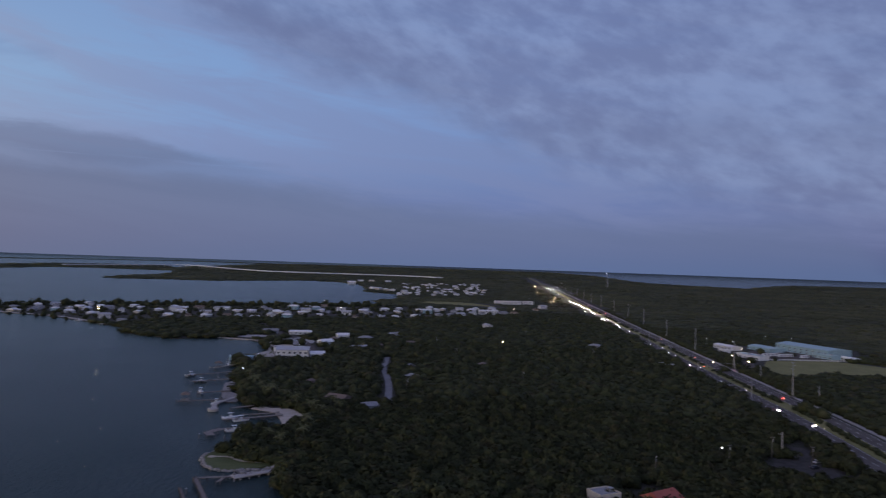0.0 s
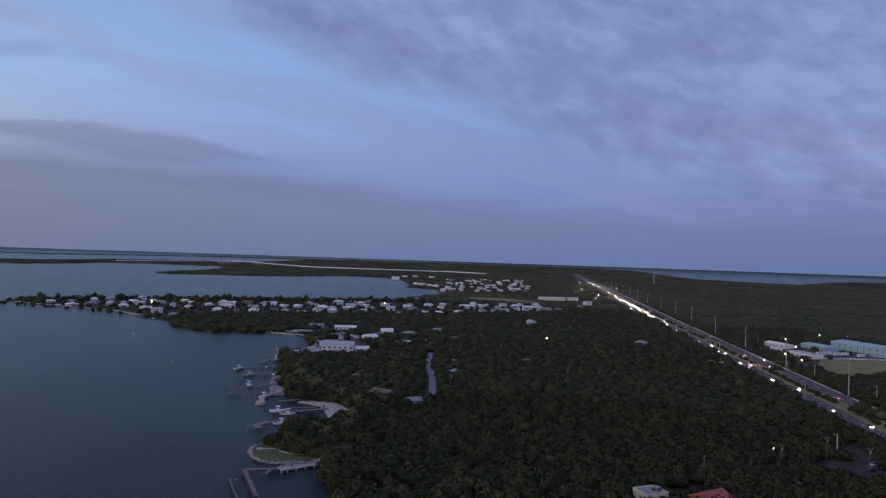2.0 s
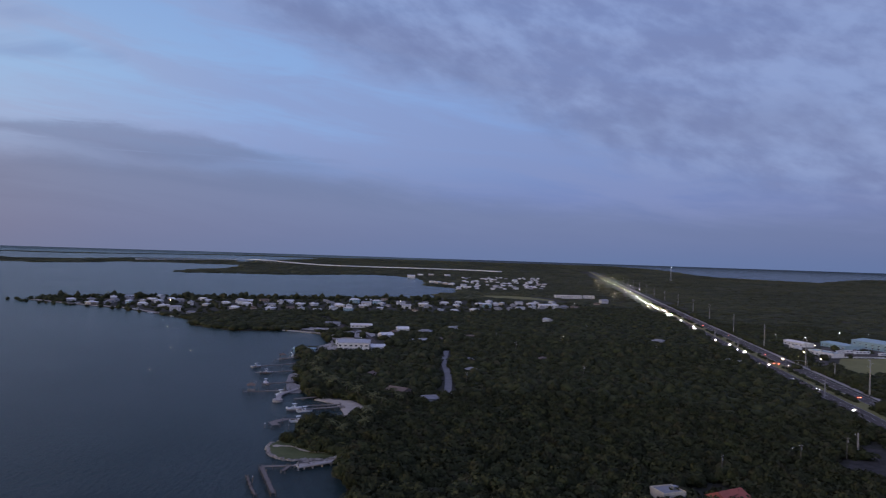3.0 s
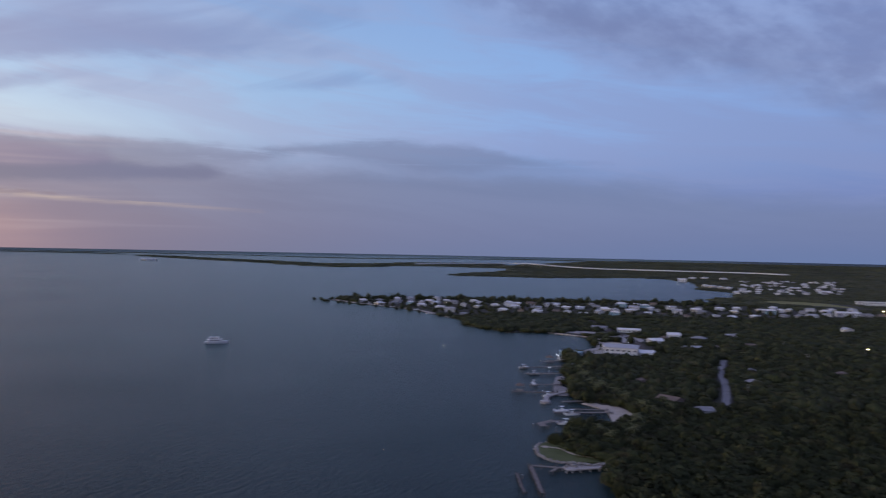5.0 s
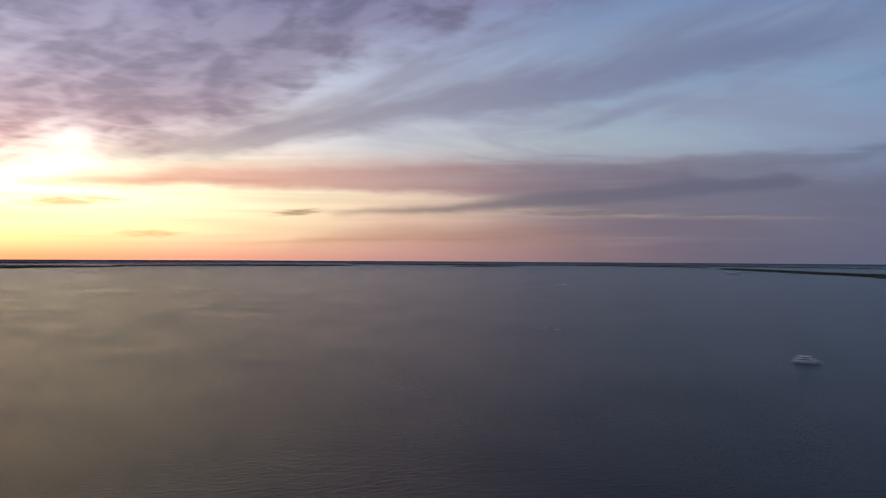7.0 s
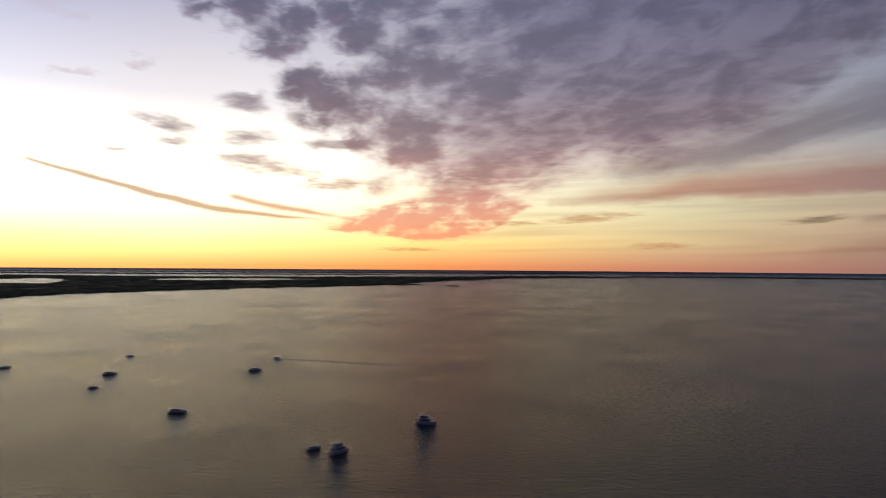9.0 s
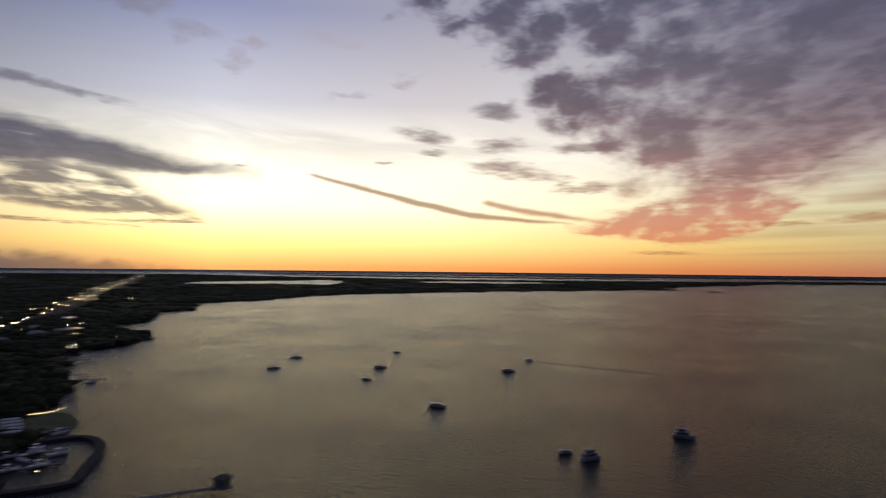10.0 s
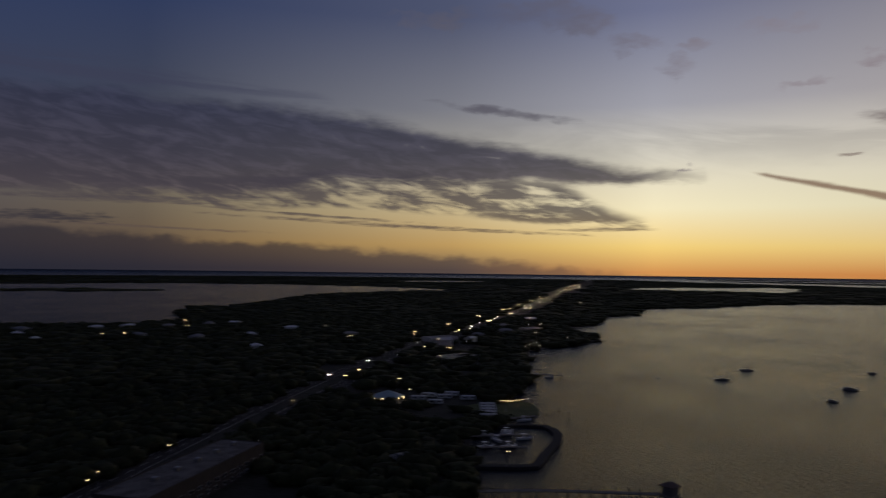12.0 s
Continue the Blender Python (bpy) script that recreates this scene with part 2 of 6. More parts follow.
# long fingers that trail from the western deck, drawn out along the wind
SLANT = W.noise(W.vec(W.math("MULTIPLY_ADD", AZ, 0.05, W.math("MULTIPLY", EL, -0.022)), W.math("MULTIPLY_ADD", EL, 0.34, W.math("MULTIPLY", AZ, 0.11)), 6.0), 1.0, 3.0, 0.55, 0.5)
FINGER = tint([(36, (124, 146, 192)), (55, (140, 148, 186)), (75, (164, 160, 184)), (96, (196, 172, 174))])
lay(both(over([(34, 15.4), (51, 13.8), (61, 12.3), (65, 11.8), (74, 11.0), (81, 9.6), (88, 8.0), (98, 6.9), (100, 9)], [(34, 16), (51, 17), (61, 15.5), (74, 13.6), (80, 12.6), (87, 10.8), (94, 8.7), (98, 7.4), (100, 6)], 0.7, 1.3, 2.2), W.step(SLANT, 0.2, 0.52)),
    FINGER, 0.72)
lay(both(over([(34, 15), (50, 15), (60, 13.5), (75, 12.0), (88, 9.5), (96, 8.2)], [(34, 19), (50, 20), (60, 19), (75, 16.5), (88, 11.0), (96, 9.0)], 1.2, 1.5, 2.5), W.step(SLANT, 0.36, 0.66)), FINGER, 0.6)
lay(both(over([(30, 13.2), (44, 12.4), (56, 10.6), (66, 9.8)], [(30, 14.4), (44, 14.2), (56, 12.2), (66, 10.6)], 0.5, 0.6, 1.6), W.step(SLANT, 0.36, 0.6)), FINGER, 0.5)
finish()
begin("west_deck")
# broken deck in the west
DECK_RIM = [(45, 24), (57, 21), (64, 19.4), (70, 18), (78, 16.3), (81.5, 14), (85, 11.2), (90, 9.6), (94, 8.6), (101, 8.0), (104, 6.6), (106.5, 5.2), (109.5, 5.6), (113, 6.7), (116, 7.0), (119, 8.6), (122, 11.5), (126, 15), (130, 19), (137, 24), (150, 34)]
rise = W.math("SUBTRACT", W.math("MULTIPLY_ADD", WOBBLE, 2.5, EL), edge(DECK_RIM))
broken = W.step(AZ, 100.0, 124.0)
HEAPS = W.vec(W.math("MULTIPLY", AZ, 0.25), W.math("MULTIPLY_ADD", EL, 0.4, W.math("MULTIPLY", AZ, 0.05)), 6.0)
streaky = W.math("MULTIPLY_ADD", W.noise(W.vec(W.math("MULTIPLY_ADD", AZ, 0.2, W.math("MULTIPLY", EL, -0.06)), W.math("MULTIPLY_ADD", EL, 0.45, W.math("MULTIPLY", AZ, 0.14)), 6.0), 1.0, 5.0, 0.58, 0.5), 0.6, W.math("MULTIPLY", W.noise(PLANE, 4.5, 5.0, 0.6, 0.4), 0.4))


def heaps(sink):
    """How full the broken deck is, sampled a little lower."""
    e = W.math("SUBTRACT", EL, sink)
    at_cell = W.vec(W.math("MULTIPLY_ADD", HEADS, 0.9, W.math("MULTIPLY", AZ, 0.27)), W.math("MULTIPLY_ADD", WOBBLE, 0.7, W.math("MULTIPLY_ADD", e, 0.44, W.math("MULTIPLY", AZ, 0.05))), 6.0)
    ball = W.math("SUBTRACT", 1.0, W.cells(at_cell, 1.0))
    curl = W.noise(W.vec(W.math("MULTIPLY", AZ, 0.6), W.math("MULTIPLY", e, 0.9), 2.0), 1.0, 5.0, 0.62, 0.3)
    return W.math("MULTIPLY_ADD", ball, 0.55, W.math("MULTIPLY", curl, 0.42))


full, under = heaps(0.0), heaps(0.7)
lumps = W.math("MULTIPLY_ADD", broken, W.math("SUBTRACT", full, streaky), streaky)
ragged = W.math("MULTIPLY_ADD", W.math("SUBTRACT", lumps, 0.5), W.math("MULTIPLY_ADD", broken, 8.0, 6.5), rise)
gaps = W.math("MULTIPLY", less(W.step(lumps, 0.34, 0.56)), W.math("MULTIPLY_ADD", broken, 0.68, 0.14))
DECK = both(W.step(ragged, -2.0, 2.2), less(gaps))
thin = less(W.step(lumps, 0.42, 0.62))
bellies = W.math("MULTIPLY", W.step(W.math("SUBTRACT", full, under), 0.0, 0.2), broken)
lit = tint([(2, (226, 134, 104)), (4.5, (208, 134, 116)), (7, (160, 118, 118)), (10, (126, 104, 114)), (14, (102, 93, 112)), (20, (92, 91, 117)), (40, (84, 90, 125))], "el")
cool = tint([(5, (200, 158, 158)), (9, (164, 146, 162)), (14, (134, 125, 148)), (20, (118, 116, 148)), (40, (98, 102, 142))], "el")
deck_colour = W.mix(W.step(AZ, 78.0, 102.0), W.mix(1.0, cool, (1.2, 1.2, 1.2), "MULTIPLY"), W.mix(1.0, lit, (2 ** 1.3,) * 3, "MULTIPLY"))
deck_colour = W.mix(W.math("MULTIPLY", thin, 0.75), deck_colour, W.mix(1.0, deck_colour, (1.75, 1.68, 1.62), "MULTIPLY"))
deck_colour = W.mix(W.math("MULTIPLY", bellies, 0.55), deck_colour, W.mix(1.0, deck_colour, (1.75, 1.4, 1.3), "MULTIPLY"))
lay(DECK, deck_colour, 0.93)
TAIL = over([(104, 5.4), (106.5, 3.4), (108.2, 2.5), (114.5, 2.0), (118, 2.8), (121, 3.3), (123, 4.0)], [(104, 5.3), (108, 6.2), (111, 6.4), (114, 5.4), (116, 4.8), (118, 4.2), (121, 3.5), (123, 3.4)], 0.3, 0.4, 3.2)
lay(both(TAIL, W.step(W.math("MULTIPLY_ADD", W.noise(HEAPS, 2.2, 4.0, 0.6, 0.3), 0.6, W.math("MULTIPLY", STREAK, 0.4)), 0.32, 0.52)), lit, 0.86, 1.7)
finish()
begin("puffs")
lit = tint([(2, (226, 134, 104)), (4.5, (208, 134, 116)), (7, (160, 118, 118)), (10, (130, 108, 116)), (14, (112, 102, 120)), (20, (92, 91, 117)), (40, (84, 90, 125))], "el")
# loose puffs by the deck
for u, v, ru, rv, s in ((133.2, 10.7, 2.6, 0.7, 0.1), (132.5, 9.3, 1.3, 0.35, 0), (127.4, 12.6, 2.0, 0.75, 0.1), (127.2, 10.2, 2.3, 0.8, 0), (125.8, 7.9, 4.2, 0.8, 0.12), (119.8, 6.7, 3.2, 0.55, -0.05),
                        (123.6, 14.0, 1.5, 1.4, 0), (125.4, 18.6, 3.0, 0.9, 0), (117.4, 17.3, 2.4, 0.9, 0), (113.0, 18.2, 2.6, 1.1, 0), (119.5, 13.0, 2.0, 0.9, 0), (120.6, 9.6, 2.4, 0.5, 0), (136.5, 8.6, 0.8, 0.2, 0)):
    lay(blot(u, v, ru, rv, s, 1.6), lit, 0.8, 1.35)
for u, v, ru, rv, s in ((105.6, 3.55, 2.2, 0.25, 0), (99.8, 3.95, 4.2, 0.42, -0.08), (94.2, 1.75, 2.6, 0.3, 0), (114, 1.35, 3.0, 0.18, 0)):
    lay(blot(u, v, ru, rv, s, 0.5), rgb(222, 160, 110), 0.75, 0.9)
lay(over([(120, 3.7), (124.7, 3.75), (129.3, 4.15), (133.7, 5.0), (138, 6.2), (143, 7.5), (145, 9)], [(120, 3.6), (124.7, 4.1), (129.3, 4.65), (133.7, 5.5), (138, 6.6), (143, 7.7), (145, 7)], 0.15, 0.15, 0.5), rgb(200, 158, 135), 0.85, 1.0)
lay(over([(119, 3.9), (122, 4.1), (125, 4.5), (128, 5.2), (130, 6)], [(119, 3.9), (122, 4.5), (125, 5.0), (128, 5.6), (130, 5)], 0.2, 0.2, 0.7), rgb(215, 150, 122), 0.8, 1.0)

finish()
begin("south_west_bank")
# long bank in the south-west
DRIFT = W.noise(W.vec(W.math("MULTIPLY_ADD", AZ, 0.34, W.math("MULTIPLY", EL, -0.08)), W.math("MULTIPLY_ADD", EL, 1.25, W.math("MULTIPLY", AZ, -0.17)), 5.0), 1.0, 6.0, 0.62, 0.5)
WEDGE_TOP = [(146, 7.3), (149, 7.65), (157, 9.2), (166, 10.8), (175, 12.2), (184, 12.9), (192, 12.9), (200, 12.6), (215, 12), (240, 10)]
WEDGE_LOW = [(146, 7.4), (149, 7.2), (157, 6.9), (166, 7.2), (175, 7.2), (182, 5.9), (192, 5.6), (215, 5.6), (240, 6)]
bank = tint([(3, (98, 84, 78)), (5, (80, 73, 79)), (8, (61, 58, 73)), (12, (51, 53, 74)), (20, (50, 57, 90))], "el")
lay(both(over(WEDGE_LOW, WEDGE_TOP, 0.5, 0.7, 2.4), W.step(W.math("MULTIPLY_ADD", DRIFT, 0.8, W.math("MULTIPLY", STREAK, 0.2)), 0.16, 0.4)), W.mix(W.step(DRIFT, 0.36, 0.6), W.mix(1.0, bank, (1.55, 1.5, 1.42), "MULTIPLY"), bank), 0.9, 2.45)
lay(both(over([(150, 3.6), (152, 3.3), (158, 3.8), (166, 4.5), (175, 5.0), (184, 4.7), (200, 5.4)], [(150, 3.7), (153, 4.6), (157, 7.0), (166, 7.6), (175, 7.8), (184, 7.0), (200, 7)], 0.25, 0.6, 0.9),
         W.step(W.math("MULTIPLY_ADD", DRIFT, 0.6, W.math("MULTIPLY", STREAK, 0.4)), 0.38, 0.56)), bank, 0.85, 2.5)
lay(both(over([(176, 13.2), (184, 13.6), (200, 13.2), (215, 13)], [(176, 13.3), (185, 14.6), (200, 15.2), (215, 15)], 0.4, 0.8, 1.2), W.step(STREAK, 0.4, 0.6)), rgb(66, 68, 92), 0.6, 2.4)
for u, v, ru, rv, s in ((170, 3.55, 15, 0.2, 0.042), (178, 4.3, 9, 0.14, 0.05), (154, 3.35, 4, 0.2, 0.0), (190, 3.0, 9, 0.13, 0.02), (193, 5.0, 9, 0.3, 0.0)):
    lay(blot(u, v, ru, rv, s, 0.3), bank, 0.85, 2.5)
finish()
begin("horizon_bank")
WOBBLE = W.math("MULTIPLY_ADD", HEADS, 1.6, WOBBLE)
lay(over(None, [(140, -3), (150, -0.6), (158, 0.3), (166, 1.05), (175, 1.7), (182, 2.0), (188, 2.2), (194, 2.5), (200, 2.9), (235, 3.4), (255, 2)], 1, 0.4, 1.0),
    tint([(150, (150, 112, 80)), (165, (88, 76, 76)), (180, (56, 52, 62)), (197, (42, 44, 58)), (240, (48, 54, 74))]), 0.74, 2.3)
lay(blot(196, 3.5, 4.5, 0.45, 0.0, 0.8), rgb(50, 50, 64), 0.8, 2.3)
lay(blot(161.5, 12.7, 6.2, 0.33, 0.142, 0.5), rgb(92, 88, 102), 0.75, 2.25)
for u, v, ru, rv in ((158.5, 20.3, 4.5, 1.2), (154.8, 19.2, 2.5, 0.9), (148.6, 15.8, 1.6, 0.9), (147.0, 17.4, 1.3, 0.6), (151.5, 17.6, 2.4, 0.7), (134.8, 15.2, 1.4, 0.5), (139, 13.6, 2.5, 0.5), (168, 20.0, 4, 0.6), (141, 18, 3, 0.6), (147.8, 7.8, 0.9, 0.2)):
    lay(both(blot(u, v, ru, rv, 0, 2.2), W.step(PUFFS, 0.25, 0.55)), W.mix(W.step(AZ, 140.0, 160.0), rgb(185, 170, 180), rgb(128, 124, 142)), 0.7, 1.7)
finish()
sky = OUTER[0]
nishita = W.node("ShaderNodeTexSky")
nishita.sky_type, nishita.sun_disc = "NISHITA", False
nishita.sun_elevation, nishita.sun_rotation = radians(SUN_EL), radians(-SUN_AZ)
sky = W.mix(0.02, sky, nishita.outputs[0], "ADD")
back = W.node("ShaderNodeBackground")
W.put(back.inputs[0], sky)
back.inputs[1].default_value = 1.0
W.put(W.node("ShaderNodeOutputWorld").inputs[0], back.outputs[0])

# The afterglow above the place where the sun went down.
glow = bpy.data.lights.new("afterglow", "SUN")
glow.energy, glow.angle, glow.color = 0.05, radians(40), (1.0, 0.72, 0.45)
a = radians(SUN_AZ)
new("afterglow", glow).matrix_world = look((-40 * math.sin(a), 40 * math.cos(a), 130), (0, 0, 113))

# ---- materials ----
MATS = {}


def material(name, tone, other=None, rough=0.8, scale=1.0, metal=0.0, bump=0.0, grain=6.0, emit=None, power=0.0, spec=0.3, random_tone=0.0, island=False):
    """A surface of two tones, mixed by a coarse and a fine noise at real size, with fine relief."""
    if name in MATS:
        return MATS[name]
    m = bpy.data.materials.new(name)
    m.use_nodes = True
    N = Nodes(m.node_tree)
    p = N.node("ShaderNodeBsdfPrincipled")
    N.put(N.node("ShaderNodeOutputMaterial").inputs[0], p.outputs[0])
    geo = N.node("ShaderNodeNewGeometry")
    at = geo.outputs["Position"]
    coarse = N.noise(at, scale, 3.0)
    fine = N.noise(at, scale * grain, 3.0, 0.6)
    f = N.math("MULTIPLY_ADD", fine, 0.5, N.math("MULTIPLY", coarse, 0.5))
    f = N.step(f, 0.32, 0.68)
    colour = N.mix(f, tone, other or tuple(c * 0.7 for c in tone))
    if random_tone:
        pick = geo.outputs["Random Per Island"] if island else N.node("ShaderNodeObjectInfo").outputs["Random"]
        value = N.math("MULTIPLY_ADD", pick, 2 * random_tone, 1 - random_tone)
        hsv = N.node("ShaderNodeHueSaturation")
        N.put(hsv.inputs["Color"], colour)
        N.put(hsv.inputs["Value"], value)
        N.put(hsv.inputs["Hue"], N.math("MULTIPLY_ADD", pick, 0.05, 0.475))
        colour = hsv.outputs[0]
    N.put(p.inputs["Base Color"], colour)
    N.put(p.inputs["Roughness"], N.math("MULTIPLY_ADD", fine, 0.2, rough - 0.1, clamp=True))
    p.inputs["Metallic"].default_value = metal
    p.inputs["Specular IOR Level"].default_value = spec
    if bump:
        b = N.node("ShaderNodeBump")
        b.inputs["Strength"].default_value = bump
        b.inputs["Distance"].default_value = 0.5 / scale / grain
        N.put(b.inputs["Height"], fine)
        N.put(p.inputs["Normal"], b.outputs[0])
    if emit:
        p.inputs["Emission Color"].default_value = (*emit, 1)
        p.inputs["Emission Strength"].default_value = power
    MATS[name] = m
    return m


def sea_material():
    m = bpy.data.materials.new("sea_water")
    m.use_nodes = True
    N = Nodes(m.node_tree)
    p = N.node("ShaderNodeBsdfPrincipled")
    N.put(N.node("ShaderNodeOutputMaterial").inputs[0], p.outputs[0])
    at = N.node("ShaderNodeNewGeometry").outputs["Position"]
    seagrass = N.noise(at, 0.006, 5.0, 0.6)
    xyz = N.node("ShaderNodeSeparateXYZ")
    N.put(xyz.inputs[0], at)
    north = N.step(N.math("MULTIPLY_ADD", seagrass, 300.0, xyz.outputs[1]), -150.0, 550.0)
    flats = N.math("MULTIPLY", north, N.step(N.math("MULTIPLY_ADD", seagrass, 250.0, xyz.outputs[0]), 50.0, -450.0))
    depth = N.mix(flats, N.mix(north, (0.02, 0.023, 0.03), (0.026, 0.054, 0.054)), (0.082, 0.13, 0.114))
    N.put(p.inputs["Base Color"], N.mix(seagrass, depth, N.mix(1.0, depth, (0.66, 0.68, 0.72), "MULTIPLY")))
    # soft patches of ruffled and of slick water
    slick = N.math("MULTIPLY_ADD", N.noise(at, 0.011, 5.0, 0.6), 0.6, N.math("MULTIPLY", N.noise(at, 0.004, 3.0, 0.5), 0.4))
    N.put(p.inputs["Roughness"], N.math("MULTIPLY_ADD", slick, 0.26, 0.1))
    p.inputs["IOR"].default_value = 1.333
    patches = N.noise(at, 0.012, 2.0, 0.5, 0.5)
    N.put(p.inputs["Specular IOR Level"], N.math("MULTIPLY_ADD", patches, -0.16, 0.202))
    swell = N.node("ShaderNodeMapping")
    N.put(swell.inputs[0], at)
    swell.inputs["Rotation"].default_value = (0, 0, radians(35))
    swell.inputs["Scale"].default_value = (1.0, 0.35, 1.0)
    ripple = N.math("MULTIPLY_ADD", N.noise(swell.outputs[0], 0.45, 3.0), 0.7, N.math("MULTIPLY", N.noise(at, 1.6, 2.0), 0.3))
    b = N.node("ShaderNodeBump")
    b.inputs["Strength"].default_value = 1.0
    b.inputs["Distance"].default_value = 1.5
    N.put(b.inputs["Height"], ripple)
    N.put(p.inputs["Normal"], b.outputs[0])
    return m


def foliage(name, spread, island):
    """Leaves in greens and olive browns that change from crown to crown and from clump to clump."""
    m = bpy.data.materials.new(name)
    m.use_nodes = True
    N = Nodes(m.node_tree)
    p = N.node("ShaderNodeBsdfPrincipled")
    N.put(N.node("ShaderNodeOutputMaterial").inputs[0], p.outputs[0])
    geo = N.node("ShaderNodeNewGeometry")
    at = geo.outputs["Position"]
    kinds = N.ramp(N.noise(at, 0.13, 2.0, 0.6), [(0.3, (0.034, 0.041, 0.019)), (0.42, (0.054, 0.059, 0.027)), (0.52, (0.041, 0.051, 0.022)), (0.6, (0.07, 0.069, 0.032)), (0.72, (0.053, 0.048, 0.027))])
    fields = N.step(N.noise(at, 0.016, 2.0, 0.5), 0.3, 0.7)
    colour = N.mix(N.math("MULTIPLY", fields, 0.45), kinds, (0.044, 0.047, 0.023))
    pick = geo.outputs["Random Per Island"] if island else N.node("ShaderNodeObjectInfo").outputs["Random"]
    value = N.math("MULTIPLY_ADD", pick, 2 * spread, 0.98 - spread)
    value = N.math("MULTIPLY", value, N.math("MULTIPLY_ADD", N.noise(at, 0.19, 2.0, 0.5), 1.3, 0.22))
    hsv = N.node("ShaderNodeHueSaturation")
    N.put(hsv.inputs["Color"], colour)
    N.put(hsv.inputs["Value"], value)
    N.put(p.inputs["Base Color"], hsv.outputs[0])
    p.inputs["Roughness"].default_value = 0.85
    p.inputs["Specular IOR Level"].default_value = 0.08
    b = N.node("ShaderNodeBump")
    b.inputs["Strength"].default_value = 0.6
    b.inputs["Distance"].default_value = 0.4
    N.put(b.inputs["Height"], N.noise(at, 1.1, 3.0, 0.7))
    N.put(p.inputs["Normal"], b.outputs[0])
    return m


M_SEA = sea_material()
M_SOIL = material("soil", (0.05, 0.045, 0.035), (0.028, 0.03, 0.018), 0.95, 0.08, bump=0.4)
M_LEAF = foliage("foliage", 0.1, True)
M_CROWN = foliage("tree_foliage", 0.35, False)
M_MANGROVE = material("mangrove_foliage", (0.078, 0.08, 0.04), (0.036, 0.042, 0.024), 0.85, 0.0035, grain=7, spec=0.08)
M_LAWN = material("lawn", (0.12, 0.135, 0.05), (0.07, 0.085, 0.03), 0.9, 0.1, bump=0.3, grain=12)
M_FROND = material("palm_frond", (0.13, 0.13, 0.05), (0.07, 0.08, 0.03), 0.6, 0.4, spec=0.2)
M_GRASS = material("grass", (0.24, 0.22, 0.08), (0.16, 0.155, 0.05), 0.9, 0.05, bump=0.3, grain=20)
M_BARK = material("bark", (0.14, 0.12, 0.10), None, 0.9, 1.5, bump=0.6)
M_ASPHALT = material("asphalt", (0.16, 0.142, 0.125), (0.1, 0.09, 0.08), 0.95, 0.15, grain=30, bump=0.15, spec=0.0)
M_CONCRETE = material("concrete", (0.44, 0.41, 0.37), (0.31, 0.29, 0.27), 0.85, 0.3, grain=10, bump=0.2)
M_SAND = material("sand", (0.5, 0.44, 0.36), (0.38, 0.33, 0.27), 0.95, 0.2, grain=15, bump=0.3)
M_ROCK = material("limestone", (0.34, 0.32, 0.29), (0.18, 0.17, 0.16), 0.9, 0.6, bump=0.6, random_tone=0.25)
M_MOLE = material("dark_stone", (0.07, 0.066, 0.06), (0.04, 0.038, 0.035), 0.95, 0.6, bump=0.5)
M_GRAVEL = material("gravel_roofing", (0.22, 0.205, 0.19), (0.07, 0.065, 0.06), 0.95, 0.18, bump=0.4, grain=8)
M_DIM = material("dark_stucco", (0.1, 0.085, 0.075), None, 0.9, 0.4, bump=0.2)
M_PLANK = material("weathered_wood", (0.28, 0.25, 0.22), (0.17, 0.15, 0.13), 0.85, 0.8, bump=0.4, random_tone=0.25)
M_PILE = material("timber_pile", (0.16, 0.14, 0.12), (0.09, 0.08, 0.07), 0.9, 1.0, bump=0.5)
M_POLE = material("pole_concrete", (0.36, 0.35, 0.34), (0.28, 0.27, 0.26), 0.8, 0.7, bump=0.1)
M_STEEL = material("galvanised_steel", (0.4, 0.41, 0.42), (0.3, 0.31, 0.32), 0.45, 2.0, metal=0.8)
M_GLASS = material("window_glass", (0.03, 0.035, 0.045), (0.02, 0.025, 0.03), 0.08, 1.0, spec=0.6)
M_PAINT = material("road_paint", (0.7, 0.69, 0.64), (0.5, 0.49, 0.45), 0.7, 0.8)
# dark parking asphalt; also the shaded copy of the asphalt for the southern highway
M_DARK_AND_SHADED_TARMAC = material("dark_and_shaded_tarmac", (0.09, 0.082, 0.072), (0.035, 0.033, 0.03), 0.95, 0.2, grain=20, spec=0.1)
M_LANE = material("pale_asphalt", (0.27, 0.26, 0.255), (0.19, 0.185, 0.18), 0.9, 0.15, grain=20)
M_FOAM = material("wake_foam", (0.34, 0.35, 0.35), (0.12, 0.13, 0.14), 0.7, 0.15, grain=8)
M_WHITE = material("white_paint", (0.75, 0.75, 0.74), (0.62, 0.62, 0.6), 0.6, 0.4)
M_HULL = material("white_gelcoat", (0.78, 0.78, 0.77), (0.7, 0.7, 0.69), 0.25, 0.8, spec=0.5)
# hull paint with the shade of the backlit anchored boats put into its colour
M_HULL_BACKLIT = material("backlit_hull_paint", (0.4, 0.38, 0.37), (0.3, 0.28, 0.27), 0.4, 0.8, spec=0.3)
M_DARK = material("dark_rubber", (0.03, 0.03, 0.03), (0.02, 0.02, 0.02), 0.8, 3.0)
M_LAMP = material("lamp_glass", (0.9, 0.85, 0.75), None, 0.4, 1.0, emit=(1.0, 0.66, 0.3), power=85.0)
M_LAMP_WHITE = material("white_lamp_glass", (0.9, 0.9, 0.9), None, 0.4, 1.0, emit=(0.9, 0.95, 1.0), power=140.0)
M_LENS = material("lamp_lens_off", (0.55, 0.55, 0.55), None, 0.2, 1.0, spec=0.6)
